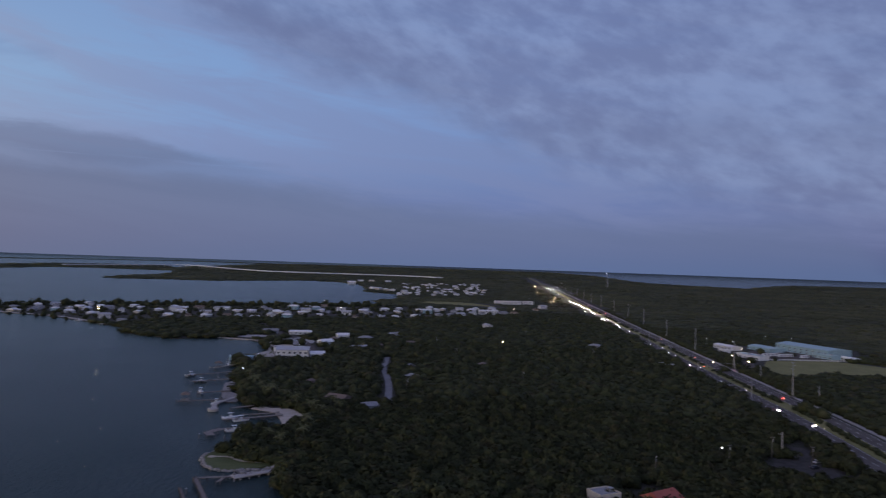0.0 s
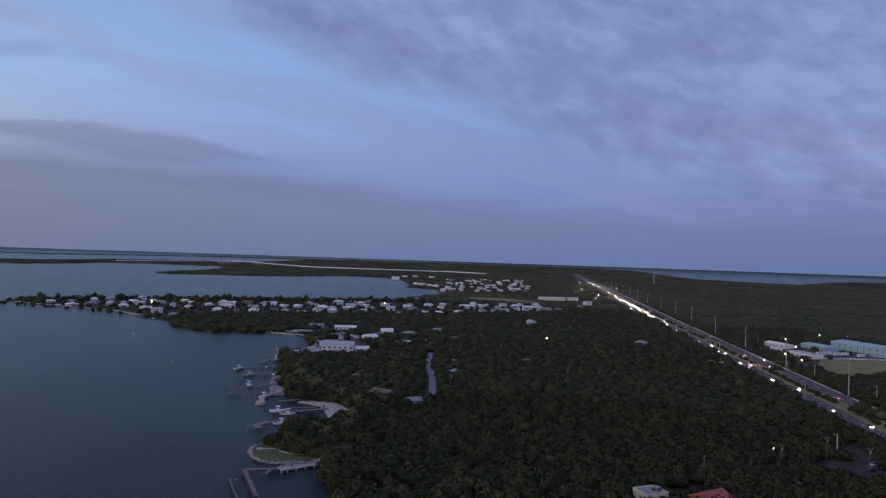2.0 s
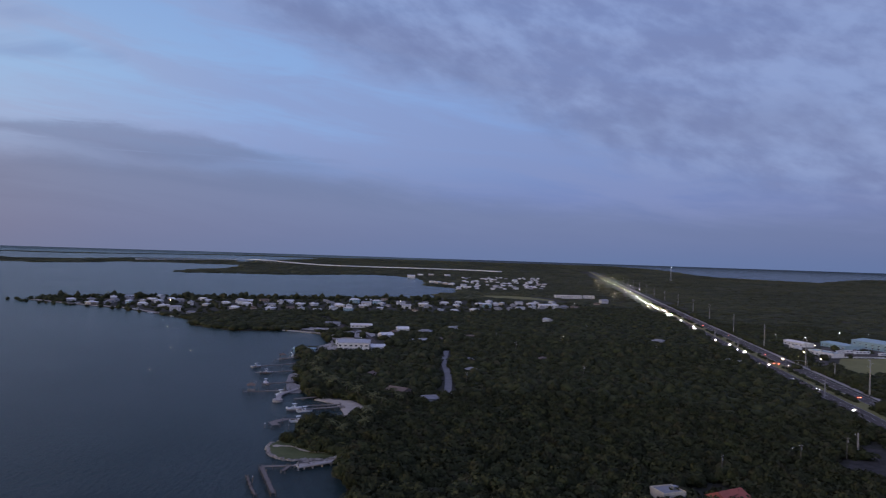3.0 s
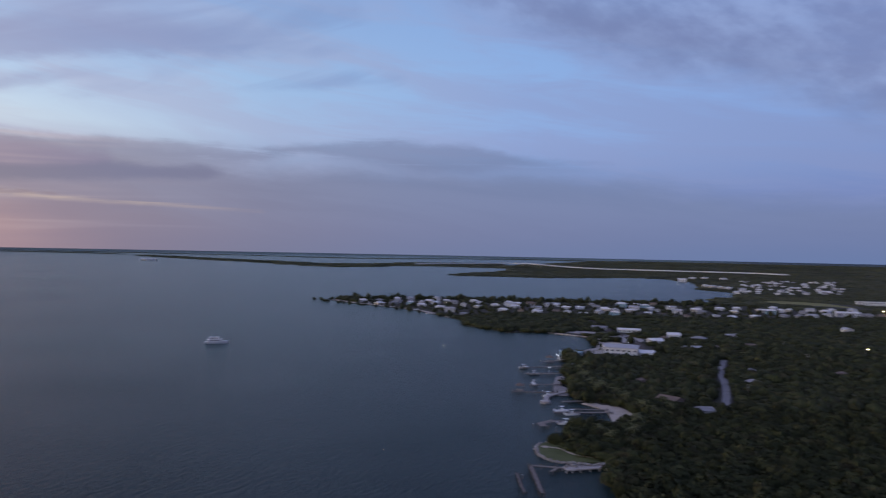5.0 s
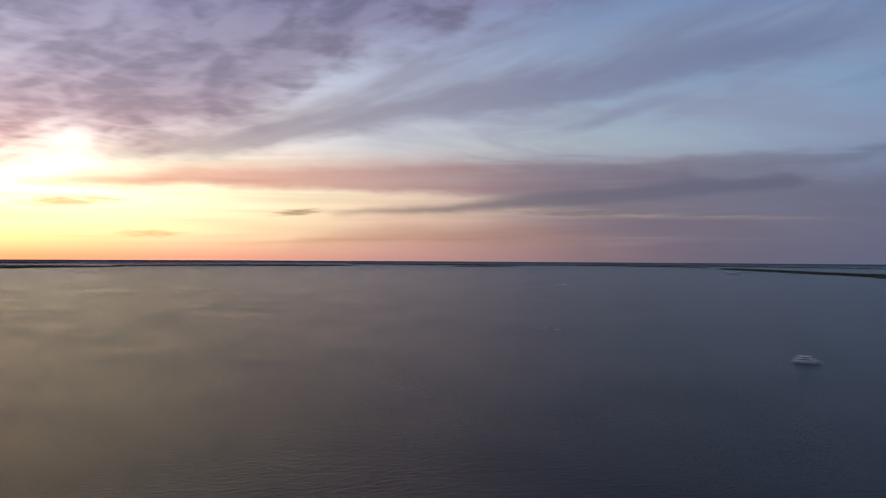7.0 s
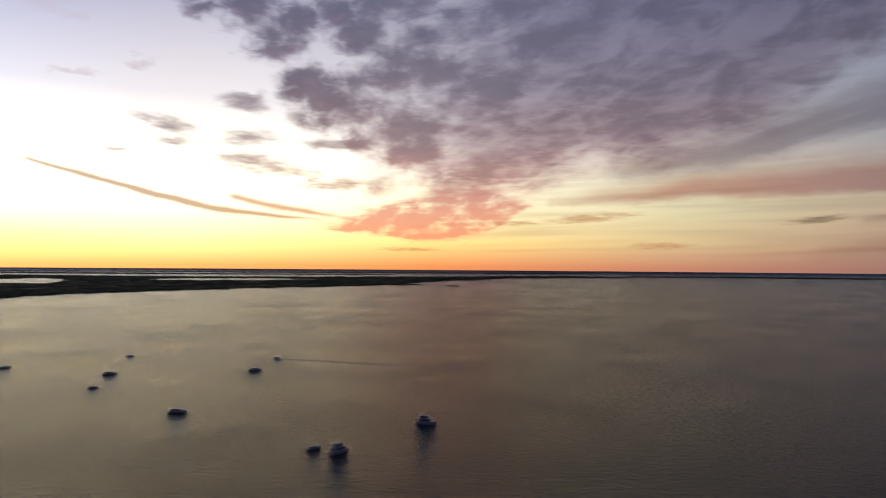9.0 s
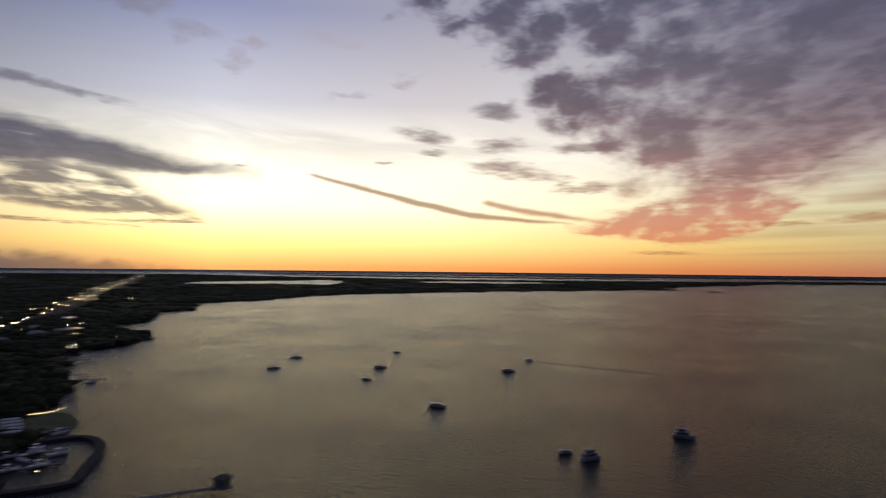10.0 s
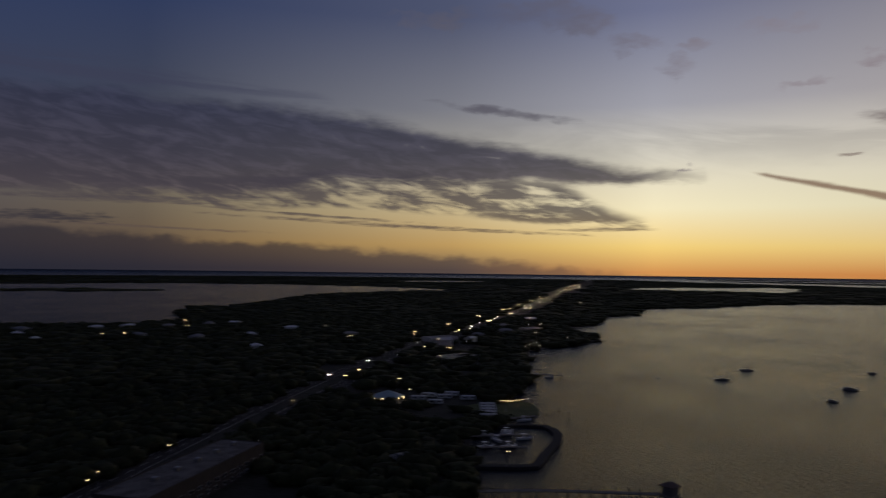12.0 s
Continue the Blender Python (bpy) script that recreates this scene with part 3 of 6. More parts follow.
M_HEAD = material("headlight_glass", (0.9, 0.9, 0.9), None, 0.3, 1.0, emit=(1.0, 0.93, 0.8), power=420.0)
M_HEAD_FAR = material("far_headlight_glass", (0.9, 0.9, 0.9), None, 0.3, 1.0, emit=(1.0, 0.9, 0.74), power=300.0)
M_TAIL = material("taillight_glass", (0.5, 0.02, 0.02), None, 0.3, 1.0, emit=(1.0, 0.06, 0.03), power=60.0)
WALLS = [material("stucco_" + n, c, None, 0.85, 0.4, bump=0.15) for n, c in
         (("white", (0.72, 0.71, 0.68)), ("cream", (0.6, 0.54, 0.43)), ("grey", (0.42, 0.42, 0.42)), ("tan", (0.42, 0.34, 0.26)), ("blue", (0.32, 0.46, 0.5)))]
ROOFS = [material("roof_" + n, c, None, r, 0.5, bump=0.2, metal=k) for n, c, r, k in
         (("white", (0.86, 0.86, 0.85), 0.6, 0.0), ("silver", (0.5, 0.51, 0.53), 0.45, 0.3), ("grey", (0.3, 0.3, 0.31), 0.8, 0.0),
          ("brown", (0.2, 0.15, 0.12), 0.85, 0.0), ("red", (0.42, 0.12, 0.09), 0.8, 0.0), ("blue", (0.36, 0.52, 0.56), 0.5, 0.0))]


# ---- building helpers ----
def warp(x, y, z=0.0):
    """Beyond 2.5 km the sheet of sea and land draws together and rises a little, so that it meets the horizon within 5 km."""
    d = math.hypot(x, y)
    if d <= 2500:
        return Vector((x, y, z))
    r = 2500 + 2350 * (1 - math.exp((2500 - d) / 2350))
    return Vector((x * r / d, y * r / d, EYE_Z * (1 - r / d) + z * r / d))


def mesh_object(name, bm, mat, smooth=False):
    me = bpy.data.meshes.new(name)
    bm.to_mesh(me)
    bm.free()
    me.materials.append(mat)
    if smooth:
        me.polygons.foreach_set("use_smooth", [True] * len(me.polygons))
    return new(name, me)


def part(name, bm, mat, parent, label="", smooth=False):
    ob = mesh_object(name, bm, mat, smooth)
    ob.parent = parent
    if label:
        ob["label"] = label
    return ob


def thing(name, label, category, group="", kind=""):
    return tagged(new(name), label, category, group, kind)


def box(bm, x0, y0, z0, x1, y1, z1, bevel=0.0, m=None):
    got = bmesh.ops.create_cube(bm, size=1.0)["verts"]
    t = Matrix.Translation(((x0 + x1) / 2, (y0 + y1) / 2, (z0 + z1) / 2)) @ Matrix.Diagonal((x1 - x0, y1 - y0, z1 - z0, 1))
    bmesh.ops.transform(bm, matrix=(m or Matrix()) @ t, verts=got)
    if bevel:
        edges = list({e for v in got for e in v.link_edges})
        bmesh.ops.bevel(bm, geom=edges, offset=bevel, segments=1, affect="EDGES")
    return bm


def rod(bm, a, b, r0, r1=None, sides=8):
    a, b = Vector(a), Vector(b)
    got = bmesh.ops.create_cone(bm, cap_ends=True, segments=sides, radius1=r0, radius2=r0 if r1 is None else r1, depth=(b - a).length)["verts"]
    bmesh.ops.transform(bm, matrix=Matrix.Translation((a + b) / 2) @ (b - a).to_track_quat("Z", "Y").to_matrix().to_4x4(), verts=got)
    return bm


def prism(bm, outline, z0, z1, fn=None):
    """A closed outline in plan, raised from z0 to z1."""
    low = [bm.verts.new(fn(x, y, z0) if fn else (x, y, z0)) for x, y in outline]
    top = [bm.verts.new(fn(x, y, z1) if fn else (x, y, z1)) for x, y in outline]
    n = len(low)
    for i in range(n):
        bm.faces.new((low[i], low[(i + 1) % n], top[(i + 1) % n], top[i]))
    bm.faces.new(top)
    bm.faces.new(low[::-1])
    return bm


def smooth_line(points, step, closed=False, rough=0.0):
    """A curve through the plan's points (Catmull-Rom), cut into pieces of about that length, with a little natural unevenness."""
    n, out = len(points), []
    for i in range(n if closed else n - 1):
        p = [Vector(points[(i + k) % n] if closed else points[min(max(i + k, 0), n - 1)]) for k in (-1, 0, 1, 2)]
        cuts = max(1, round((p[2] - p[1]).length / step))
        for c in range(cuts):
            t = c / cuts
            q = 0.5 * (2 * p[1] + (p[2] - p[0]) * t + (2 * p[0] - 5 * p[1] + 4 * p[2] - p[3]) * t * t + (3 * p[1] - p[0] - 3 * p[2] + p[3]) * t ** 3)
            if rough:
                q = q + Vector((noise.noise((q.x / step / 2, q.y / step / 2, 1)), noise.noise((q.x / step / 2, q.y / step / 2, 7)))) * rough
            out.append(q)
    if not closed:
        out.append(Vector(points[-1]))
    return out


def offset_line(line, d):
    """The line moved d metres to its right."""
    out = []
    for i, p in enumerate(line):
        t = (line[min(i + 1, len(line) - 1)] - line[max(i - 1, 0)]).normalized()
        out.append(p + Vector((t.y, -t.x)) * d)
    return out


def ribbon(bm, line, width, z0, z1, fn=warp):
    """A slab of that width along a line in plan."""
    rows = []
    for a, b in zip(offset_line(line, -width / 2), offset_line(line, width / 2)):
        rows.append([bm.verts.new(fn(p.x, p.y, z)) for p, z in ((a, z0), (a, z1), (b, z1), (b, z0))])
    for r, s in zip(rows, rows[1:]):
        for k in range(3):
            bm.faces.new((r[k], r[k + 1], s[k + 1], s[k]))
    for r in (rows[0][::-1], rows[-1]):
        bm.faces.new(r)
    return bm


def inside(poly, x, y):
    """Which of the points x, y (arrays) lie within the outline."""
    px, py = np.array([p[0] for p in poly]), np.array([p[1] for p in poly])
    hit = np.zeros(len(x), bool)
    for i in range(len(px)):
        x0, y0, x1, y1 = px[i - 1], py[i - 1], px[i], py[i]
        if y0 != y1:
            hit ^= ((y0 > y) != (y1 > y)) & (x < (x1 - x0) * (y - y0) / (y1 - y0) + x0)
    return hit

# ---- sea and land ----
from mathutils.geometry import tessellate_polygon

GROUND = 0.6  # the land's height over the water


def sea():
    bm = bmesh.new()
    rings = [0, 60, 150, 300, 500, 800, 1200, 1700, 2200, 2500, 2800, 3200, 3700, 4300, 5000, 6000, 7500, 9500, 12500, 18000]
    rows = []
    for r in rings[1:]:
        rows.append([bm.verts.new(warp(r * math.cos(k * math.pi / 72), r * math.sin(k * math.pi / 72))) for k in range(144)])
    hub = bm.verts.new((0, 0, 0))
    for k in range(144):
        bm.faces.new((hub, rows[0][k], rows[0][(k + 1) % 144]))
        for a, b in zip(rows, rows[1:]):
            bm.faces.new((a[k], b[k], b[(k + 1) % 144], a[(k + 1) % 144]))
    return tagged(mesh_object("water", bm, M_SEA, True), "calm dark teal bay water reflecting the dusk sky", "sea", kind="structure")


def land(name, outline, top, mat, label, cut=400.0, low=-1.5):
    """A sheet of land with a sloping shore."""
    bm = bmesh.new()
    ring = [bm.verts.new((p[0], p[1], 0)) for p in outline]
    for tri in tessellate_polygon([[Vector((p[0], p[1], 0)) for p in outline]]):
        bm.faces.new([ring[i] for i in tri])
    xs, ys = [p[0] for p in outline], [p[1] for p in outline]
    for axis, lo, hi in ((0, min(xs), max(xs)), (1, min(ys), max(ys))):
        c = math.ceil(lo / cut) * cut
        while c < hi:
            at, way = Vector((0, 0, 0)), Vector((0, 0, 0))
            at[axis], way[axis] = c, 1
            bmesh.ops.bisect_plane(bm, geom=bm.verts[:] + bm.edges[:] + bm.faces[:], plane_co=at, plane_no=way)
            c += cut
    bmesh.ops.recalc_face_normals(bm, faces=bm.faces[:])
    if sum(f.normal.z for f in bm.faces) < 0:
        bmesh.ops.reverse_faces(bm, faces=bm.faces[:])
    rim = [e for e in bm.edges if e.is_boundary]
    skirt = bmesh.ops.extrude_edge_only(bm, edges=rim)["geom"]
    low_verts = {g for g in skirt if isinstance(g, bmesh.types.BMVert)}
    for v in bm.verts:
        v.co = warp(v.co.x, v.co.y, low if v in low_verts else top)
    bmesh.ops.recalc_face_normals(bm, faces=bm.faces[:])
    return tagged(mesh_object(name, bm, mat), label, "land", kind="structure")


# The long wooded key: its bay side from the camera northwards, round the house-lined spit, the far north, the ocean side and back.
KEY_BAY_NORTH = [(-42, -120), (-38, 60), (-45, 180), (-49, 241), (-57, 265), (-60, 300), (-65, 330), (-74, 362), (-86, 390), (-101, 395),
                 (-114, 410), (-128, 442), (-141, 483), (-146, 525), (-158, 546), (-160, 590), (-152, 628), (-178, 700), (-205, 727),
                 (-225, 730), (-268, 706), (-331, 739), (-365, 800), (-431, 851), (-500, 902), (-562, 923), (-630, 950), (-702, 985)]
KEY_SPIT_BACK = [(-690, 1030), (-640, 1080), (-560, 1130), (-460, 1180), (-276, 1255), (-128, 1335), (-140, 1530), (-106, 1590), (-119, 1840),
                 (-199, 1917), (-230, 2150), (-325, 2579), (-498, 2720), (-615, 2603), (-769, 2391), (-900, 2369), (-1061, 2297), (-1120, 2330),
                 (-1188, 2600), (-1190, 3000), (-1373, 3620)]
KEY_FAR_NORTH = [(-1500, 3900), (-1800, 5000), (-1950, 6500), (-2206, 9500), (-1500, 13000), (1200, 14000), (1700, 9000), (1373, 5024),
                 (1352, 4583), (1548, 4138), (1690, 3918), (2177, 4677), (3183, 5825), (4500, 5500)]
KEY_OCEAN = [(4300, 3000), (3500, 500), (1400, -850), (376, -1097), (237, -1063), (146, -1161), (178, -1374), (168, -1609), (106, -1562),
             (-122, -2280), (-438, -2640), (-741, -2968), (-305, -3593), (550, -3909), (1202, -3492), (2500, -3000), (3600, -5500)]
KEY_BAY_SOUTH = [(-1500, -7800), (-3400, -6800), (-3600, -5200), (-4200, -3300), (-5602, -1900), (-5200, -1500), (-3348, -1480), (-2856, -1060),
                 (-2940, -1300), (-2261, -1561), (-1850, -1660), (-1363, -1680), (-1015, -1514), (-814, -1480), (-736, -1333), (-659, -1235),
                 (-603, -1250), (-574, -1163), (-486, -1030), (-415, -970), (-404, -836), (-385, -800), (-341, -757), (-262, -704),
                 (-235, -640), (-205, -560), (-185, -500), (-160, -455), (-138, -420), (-122, -372), (-98, -345), (-86, -300), (-68, -230)]
KEY = KEY_BAY_NORTH + KEY_SPIT_BACK + KEY_FAR_NORTH + KEY_OCEAN + KEY_BAY_SOUTH
KEY_OUTLINE = smooth_line(KEY, 60.0, True, 4.0)
sea()
land("ground", KEY_OUTLINE, GROUND, M_SOIL, "dark wooded ground of a long low key")

# Low mangrove isles and strips far over the bay: outline points as bearing and distance.
def bearing(az, d):
    a = radians(az)
    return (-d * math.sin(a), d * math.cos(a))


ISLES = [
    ("causeway_strip", [(20.5, 3900), (23, 3950), (28.5, 4100), (33.0, 3620), (36, 3600), (41, 4300), (47, 5600), (49.5, 6600), (49, 7400), (43, 5700), (37, 4600), (33, 4600), (28, 5400), (22, 5600)]),
    ("far_shore", [(12, 9000), (20, 9600), (27, 8200), (34, 7300), (42, 8400), (52, 9600), (60, 11000), (60, 11600), (45, 9400), (34, 7900), (27, 8900), (20, 10600), (12, 10000)]),
    ("islet", [(50.5, 7600), (55, 8200), (62, 8800), (68, 8300), (72, 8400), (78, 9000), (78, 9900), (66, 9600), (55, 9300)]),
    ("islet", [(66, 7000), (68.4, 6900), (70.5, 7050), (69, 7500), (67, 7500)]),
    ("islet", [(79, 7300), (84, 6900), (90, 7000), (95, 6600), (96, 7300), (88, 7900), (80, 8100)]),
    ("islet", [(96, 6200), (102, 5600), (106, 5300), (109, 5400), (108, 6300), (101, 7000)]),
    ("far_strip", [(100, 9500), (112, 8600), (124, 8300), (135, 8800), (146, 9000), (146, 9900), (130, 9500), (115, 9800), (102, 10600)]),
    ("far_strip", [(116, 6900), (126, 6600), (134, 6700), (141, 7100), (146, 7700), (140, 8000), (128, 7300), (118, 7500)])]
ISLES += [("islet", [(188.8, 2700), (192, 2860), (197, 2950), (203, 2900), (203, 2700), (196, 2660), (191, 2620)])]
ISLE_OUTLINES = []
for isle_name, pts in ISLES:
    line = smooth_line([bearing(*p) for p in pts], 120.0, True, 30.0)
    ISLE_OUTLINES.append(line)
    land(isle_name, line, 0.6, M_MANGROVE, "low dark mangrove isle far over the bay", 500.0)

# Open lagoons within the southern woods.
LAGOONS = [[(144.2, 4400), (150.5, 4000), (151.5, 3500), (145, 3500), (139.5, 3550), (140.6, 4700)],
           [(126, 4700), (132, 4600), (134, 4200), (128, 4050), (121, 4400)],
           [(171, 5200), (166, 5600), (163, 5300), (168, 4800)]]
LAGOON_OUTLINES = []
for pts in LAGOONS:
    line = smooth_line([bearing(*p) for p in pts], 150.0, True, 20.0)
    LAGOON_OUTLINES.append(line)
    land("lagoon_water", line, GROUND + 0.4, M_SEA, "pale still lagoon water among dark woods", 500.0, GROUND - 0.5)

# ---- highway ----
ROAD = smooth_line([(-3273, -6975), (-1900, -4150), (-1044, -2497), (-572, -1534), (-304, -1037), (-134, -733), (-28, -503), (60, -280), (130, -60),
                    (184, 160), (219, 380), (229, 500), (241, 650), (258, 850), (281, 1120), (338, 1750), (489, 3455), (640, 5200)], 40.0)


def road_strip(name, d, width, z, mat, label, line=ROAD):
    bm = ribbon(bmesh.new(), offset_line(line, d), width, GROUND - 0.3, z)
    return tagged(mesh_object(name, bm, mat), label, "road", kind="structure")


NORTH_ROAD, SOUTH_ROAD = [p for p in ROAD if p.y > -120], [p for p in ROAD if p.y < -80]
road_strip("road_southbound", -11.5, 10.5, GROUND + 0.10, M_ASPHALT, "worn grey asphalt carriageway of a divided highway", NORTH_ROAD)
road_strip("road_northbound", 9.0, 10.5, GROUND + 0.10, M_ASPHALT, "worn grey asphalt carriageway of a divided highway", NORTH_ROAD)
road_strip("verge_median", -1.2, 10.0, GROUND + 0.16, M_GRASS, "dull grassy median between two carriageways", NORTH_ROAD)
# southern stretch: backlit shade painted in, darker colours than the same road further north
road_strip("road_southbound", -11.5, 10.5, GROUND + 0.10, M_DARK_AND_SHADED_TARMAC, "divided highway carriageway with backlit shade put into its colour", SOUTH_ROAD)
road_strip("road_northbound", 9.0, 10.5, GROUND + 0.10, M_DARK_AND_SHADED_TARMAC, "divided highway carriageway with backlit shade put into its colour", SOUTH_ROAD)
road_strip("verge_median", -1.2, 10.0, GROUND + 0.16, M_SOIL, "median between two carriageways with backlit shade put into its colour", SOUTH_ROAD)
road_strip("pavement_path", 18.2, 3.0, GROUND + 0.16, M_CONCRETE, "pale concrete footpath along the highway", [p for p in ROAD if p.y > 150])
# ---- woods ----
def ico(level):
    bm = bmesh.new()
    bmesh.ops.create_icosphere(bm, subdivisions=level, radius=1.0)
    v = np.array([x.co[:] for x in bm.verts])
    f = np.array([[a.index for a in x.verts] for x in bm.faces])
    bm.free()
    return v, f


def crown_shape(seed, level, leaves, lobes=5):
    """A broad uneven crown of unit radius about its foot: lumpy limbs of foliage under a coat of loose leaf clumps."""
    rs = np.random.RandomState(seed)
    v, f = ico(level)
    centres = rs.normal(0, 0.42, (lobes, 3)) * (1, 1, 0.45)
    size = rs.uniform(0.45, 0.72, lobes)
    reach = np.zeros(len(v))
    for c, s in zip(centres, size):
        b = v @ c
        disc = b * b - (c @ c) + s * s
        reach = np.maximum(reach, np.where(disc > 0, b + np.sqrt(np.maximum(disc, 0)), 0.3))
    reach *= rs.uniform(0.74, 1.16, len(v))
    verts = v * reach[:, None] * (1, 1, 0.8)
    faces = f
    if leaves:
        k = rs.randint(0, lobes, leaves)
        n = rs.normal(0, 1, (leaves, 3))
        n[:, 2] = np.abs(n[:, 2]) * 0.9 - 0.1
        n /= np.linalg.norm(n, axis=1)[:, None]
        at = (centres[k] + n * (size[k] * rs.uniform(0.88, 1.14, leaves))[:, None]) * (1, 1, 0.8)
        a = np.cross(n, rs.normal(0, 1, (leaves, 3)))
        a /= np.linalg.norm(a, axis=1)[:, None]
        b = np.cross(n, a) + n * rs.uniform(-0.7, 0.7, leaves)[:, None]
        w = rs.uniform(0.06, 0.15, leaves)[:, None]
        quad = np.stack([at - a * w - b * w * 0.4, at + a * w * 0.5 - b * w, at + a * w + b * w * 0.5, at - a * w * 0.4 + b * w], 1).reshape(-1, 3)
        q = len(verts) + np.arange(leaves)[:, None] * 4
        faces = np.concatenate([f, q + (0, 1, 2), q + (0, 2, 3)])
        verts = np.concatenate([verts, quad])
    verts = verts - (0, 0, verts[:, 2].min() * 0.75)
    return verts, faces


def fast_mesh(name, verts, faces, mat):
    me = bpy.data.meshes.new(name)
    me.vertices.add(len(verts))
    me.vertices.foreach_set("co", verts.astype(np.float32).ravel())
    me.loops.add(faces.size)
    me.loops.foreach_set("vertex_index", faces.astype(np.int32).ravel())
    me.polygons.add(len(faces))
    me.polygons.foreach_set("loop_start", np.arange(0, faces.size, 3, dtype=np.int32))
    me.update(calc_edges=True)
    me.materials.append(mat)
    return me


def warp_all(p):
    d = np.hypot(p[:, 0], p[:, 1])
    far = d > 2500
    r = np.where(far, 2500 + 2350 * (1 - np.exp(np.minimum(0, 2500 - d) / 2350)), d)
    s = r / np.maximum(d, 1e-6)
    return np.stack([p[:, 0] * s, p[:, 1] * s, np.where(far, EYE_Z * (1 - s), 0) + p[:, 2] * s], 1)


def merge(name, label, at, radius, height, shapes, mat, rs):
    """Many crowns as one mesh of stuff."""
    vs, fs, n = [], [], 0
    pick = rs.randint(0, len(shapes), len(at))
    for s, (v, f) in enumerate(shapes):
        mine = np.where(pick == s)[0]
        if not len(mine):
            continue
        turn = rs.uniform(0, 2 * np.pi, len(mine))
        c, sn = np.cos(turn)[:, None], np.sin(turn)[:, None]
        r, h = radius[mine][:, None], height[mine][:, None]
        x = (v[:, 0] * c - v[:, 1] * sn) * r + at[mine, 0][:, None]
        y = (v[:, 0] * sn + v[:, 1] * c) * r + at[mine, 1][:, None]
        z = v[:, 2] * h + at[mine, 2][:, None]
        vs.append(np.stack([x, y, z], 2).reshape(-1, 3))
        fs.append((f[None] + (n + np.arange(len(mine)) * len(v))[:, None, None]).reshape(-1, 3))
        n += len(mine) * len(v)
    ob = new(name, fast_mesh(name, warp_all(np.concatenate(vs)), np.concatenate(fs), mat))
    return tagged(ob, label, "trees", kind="stuff")


def near_line(x, y, line, width):
    hit = np.zeros(len(x), bool)
    for p, q in zip(line, line[1:]):
        dx, dy = q[0] - p[0], q[1] - p[1]
        t = np.clip(((x - p[0]) * dx + (y - p[1]) * dy) / (dx * dx + dy * dy + 1e-9), 0, 1)
        hit |= (x - p[0] - t * dx) ** 2 + (y - p[1] - t * dy) ** 2 < width * width
    return hit


def scatter(cell, d0, d1, az0, az1, outlines, rs, skip=()):
    """Places in a jittered lattice within the outlines, between two distances and two bearings."""
    k = np.arange(-d1, d1, cell)
    x, y = [g.ravel() for g in np.meshgrid(k, k)]
    x, y = x + rs.uniform(-0.45, 0.45, len(x)) * cell, y + rs.uniform(-0.45, 0.45, len(y)) * cell
    d = np.hypot(x, y)
    az = np.degrees(np.arctan2(-y, -x)) + 90
    ok = (d >= d0) & (d < d1) & (az > az0) & (az < az1)
    x, y = x[ok], y[ok]
    ok = np.zeros(len(x), bool)
    for o in outlines:
        ok |= inside(o, x, y)
    for o in LAGOON_OUTLINES:
        ok &= ~inside(o, x, y)
    for o in skip:
        ok &= ~inside(o, x, y)
    for line, width in CLEAR_LINES:
        ok &= ~near_line(x, y, line, width)
    for cx, cy, r in CLEARINGS:
        ok &= (x - cx) ** 2 + (y - cy) ** 2 > r * r
    return np.stack([x[ok], y[ok]], 1)


# ---- the plan of houses, streets and open ground ----
SPIT_HOUSES = [(-659, 1004), (-613, 1008), (-633, 1072), (-599, 1094), (-563, 969), (-536, 976), (-510, 965), (-536, 1044), (-471, 946), (-561, 1120), (-522, 1078),
               (-428, 895), (-453, 996), (-428, 990), (-461, 1074), (-392, 864), (-418, 1042), (-408, 1068), (-372, 959), (-576, 945), (-399, 1090), (-380, 1105),
               (-347, 1037), (-347, 965), (-325, 967), (-346, 1083), (-347, 1131), (-311, 1065), (-290, 1075), (-301, 990), (-273, 948), (-255, 966),
               (-295, 1172), (-237, 984), (-254, 1087), (-217, 992), (-243, 1160), (-232, 1220)]
ROW_HOUSES = [(-211, 1097), (-206, 1162), (-208, 1250), (-181, 1049), (-163, 1146), (-145, 1080), (-126, 1037), (-115, 1117), (-91, 1066), (-68, 1057), (-40, 1081), (-22, 1175),
              (-3, 1131), (17, 1129), (32, 1122), (53, 1169), (71, 1191), (88, 1207), (109, 1220), (128, 1229), (62, 922), (180, 1333), (203, 1403)]
WOOD_HOUSES = [(-38, 402), (-59, 417), (-109, 724), (-79, 748), (-58, 680), (-76, 666), (-50, 799), (-18, 507), (-86, 473), (-22, 552), (-49, 798), (-30, 717), (36, 579), (166, 746), (-8, 640)]
SOUTH_HOUSES = [(312, -980), (232, -1010), (196, -1020), (145, -1030), (95, -1060), (60, -1080), (300, -930), (30, -900), (-20, -980), (-90, -880), (20, -760), (90, -860), (160, -900), (260, -860), (-300, -900), (-330, -1000), (-420, -1130), (-250, -860), (-180, -760), (-220, -790)]
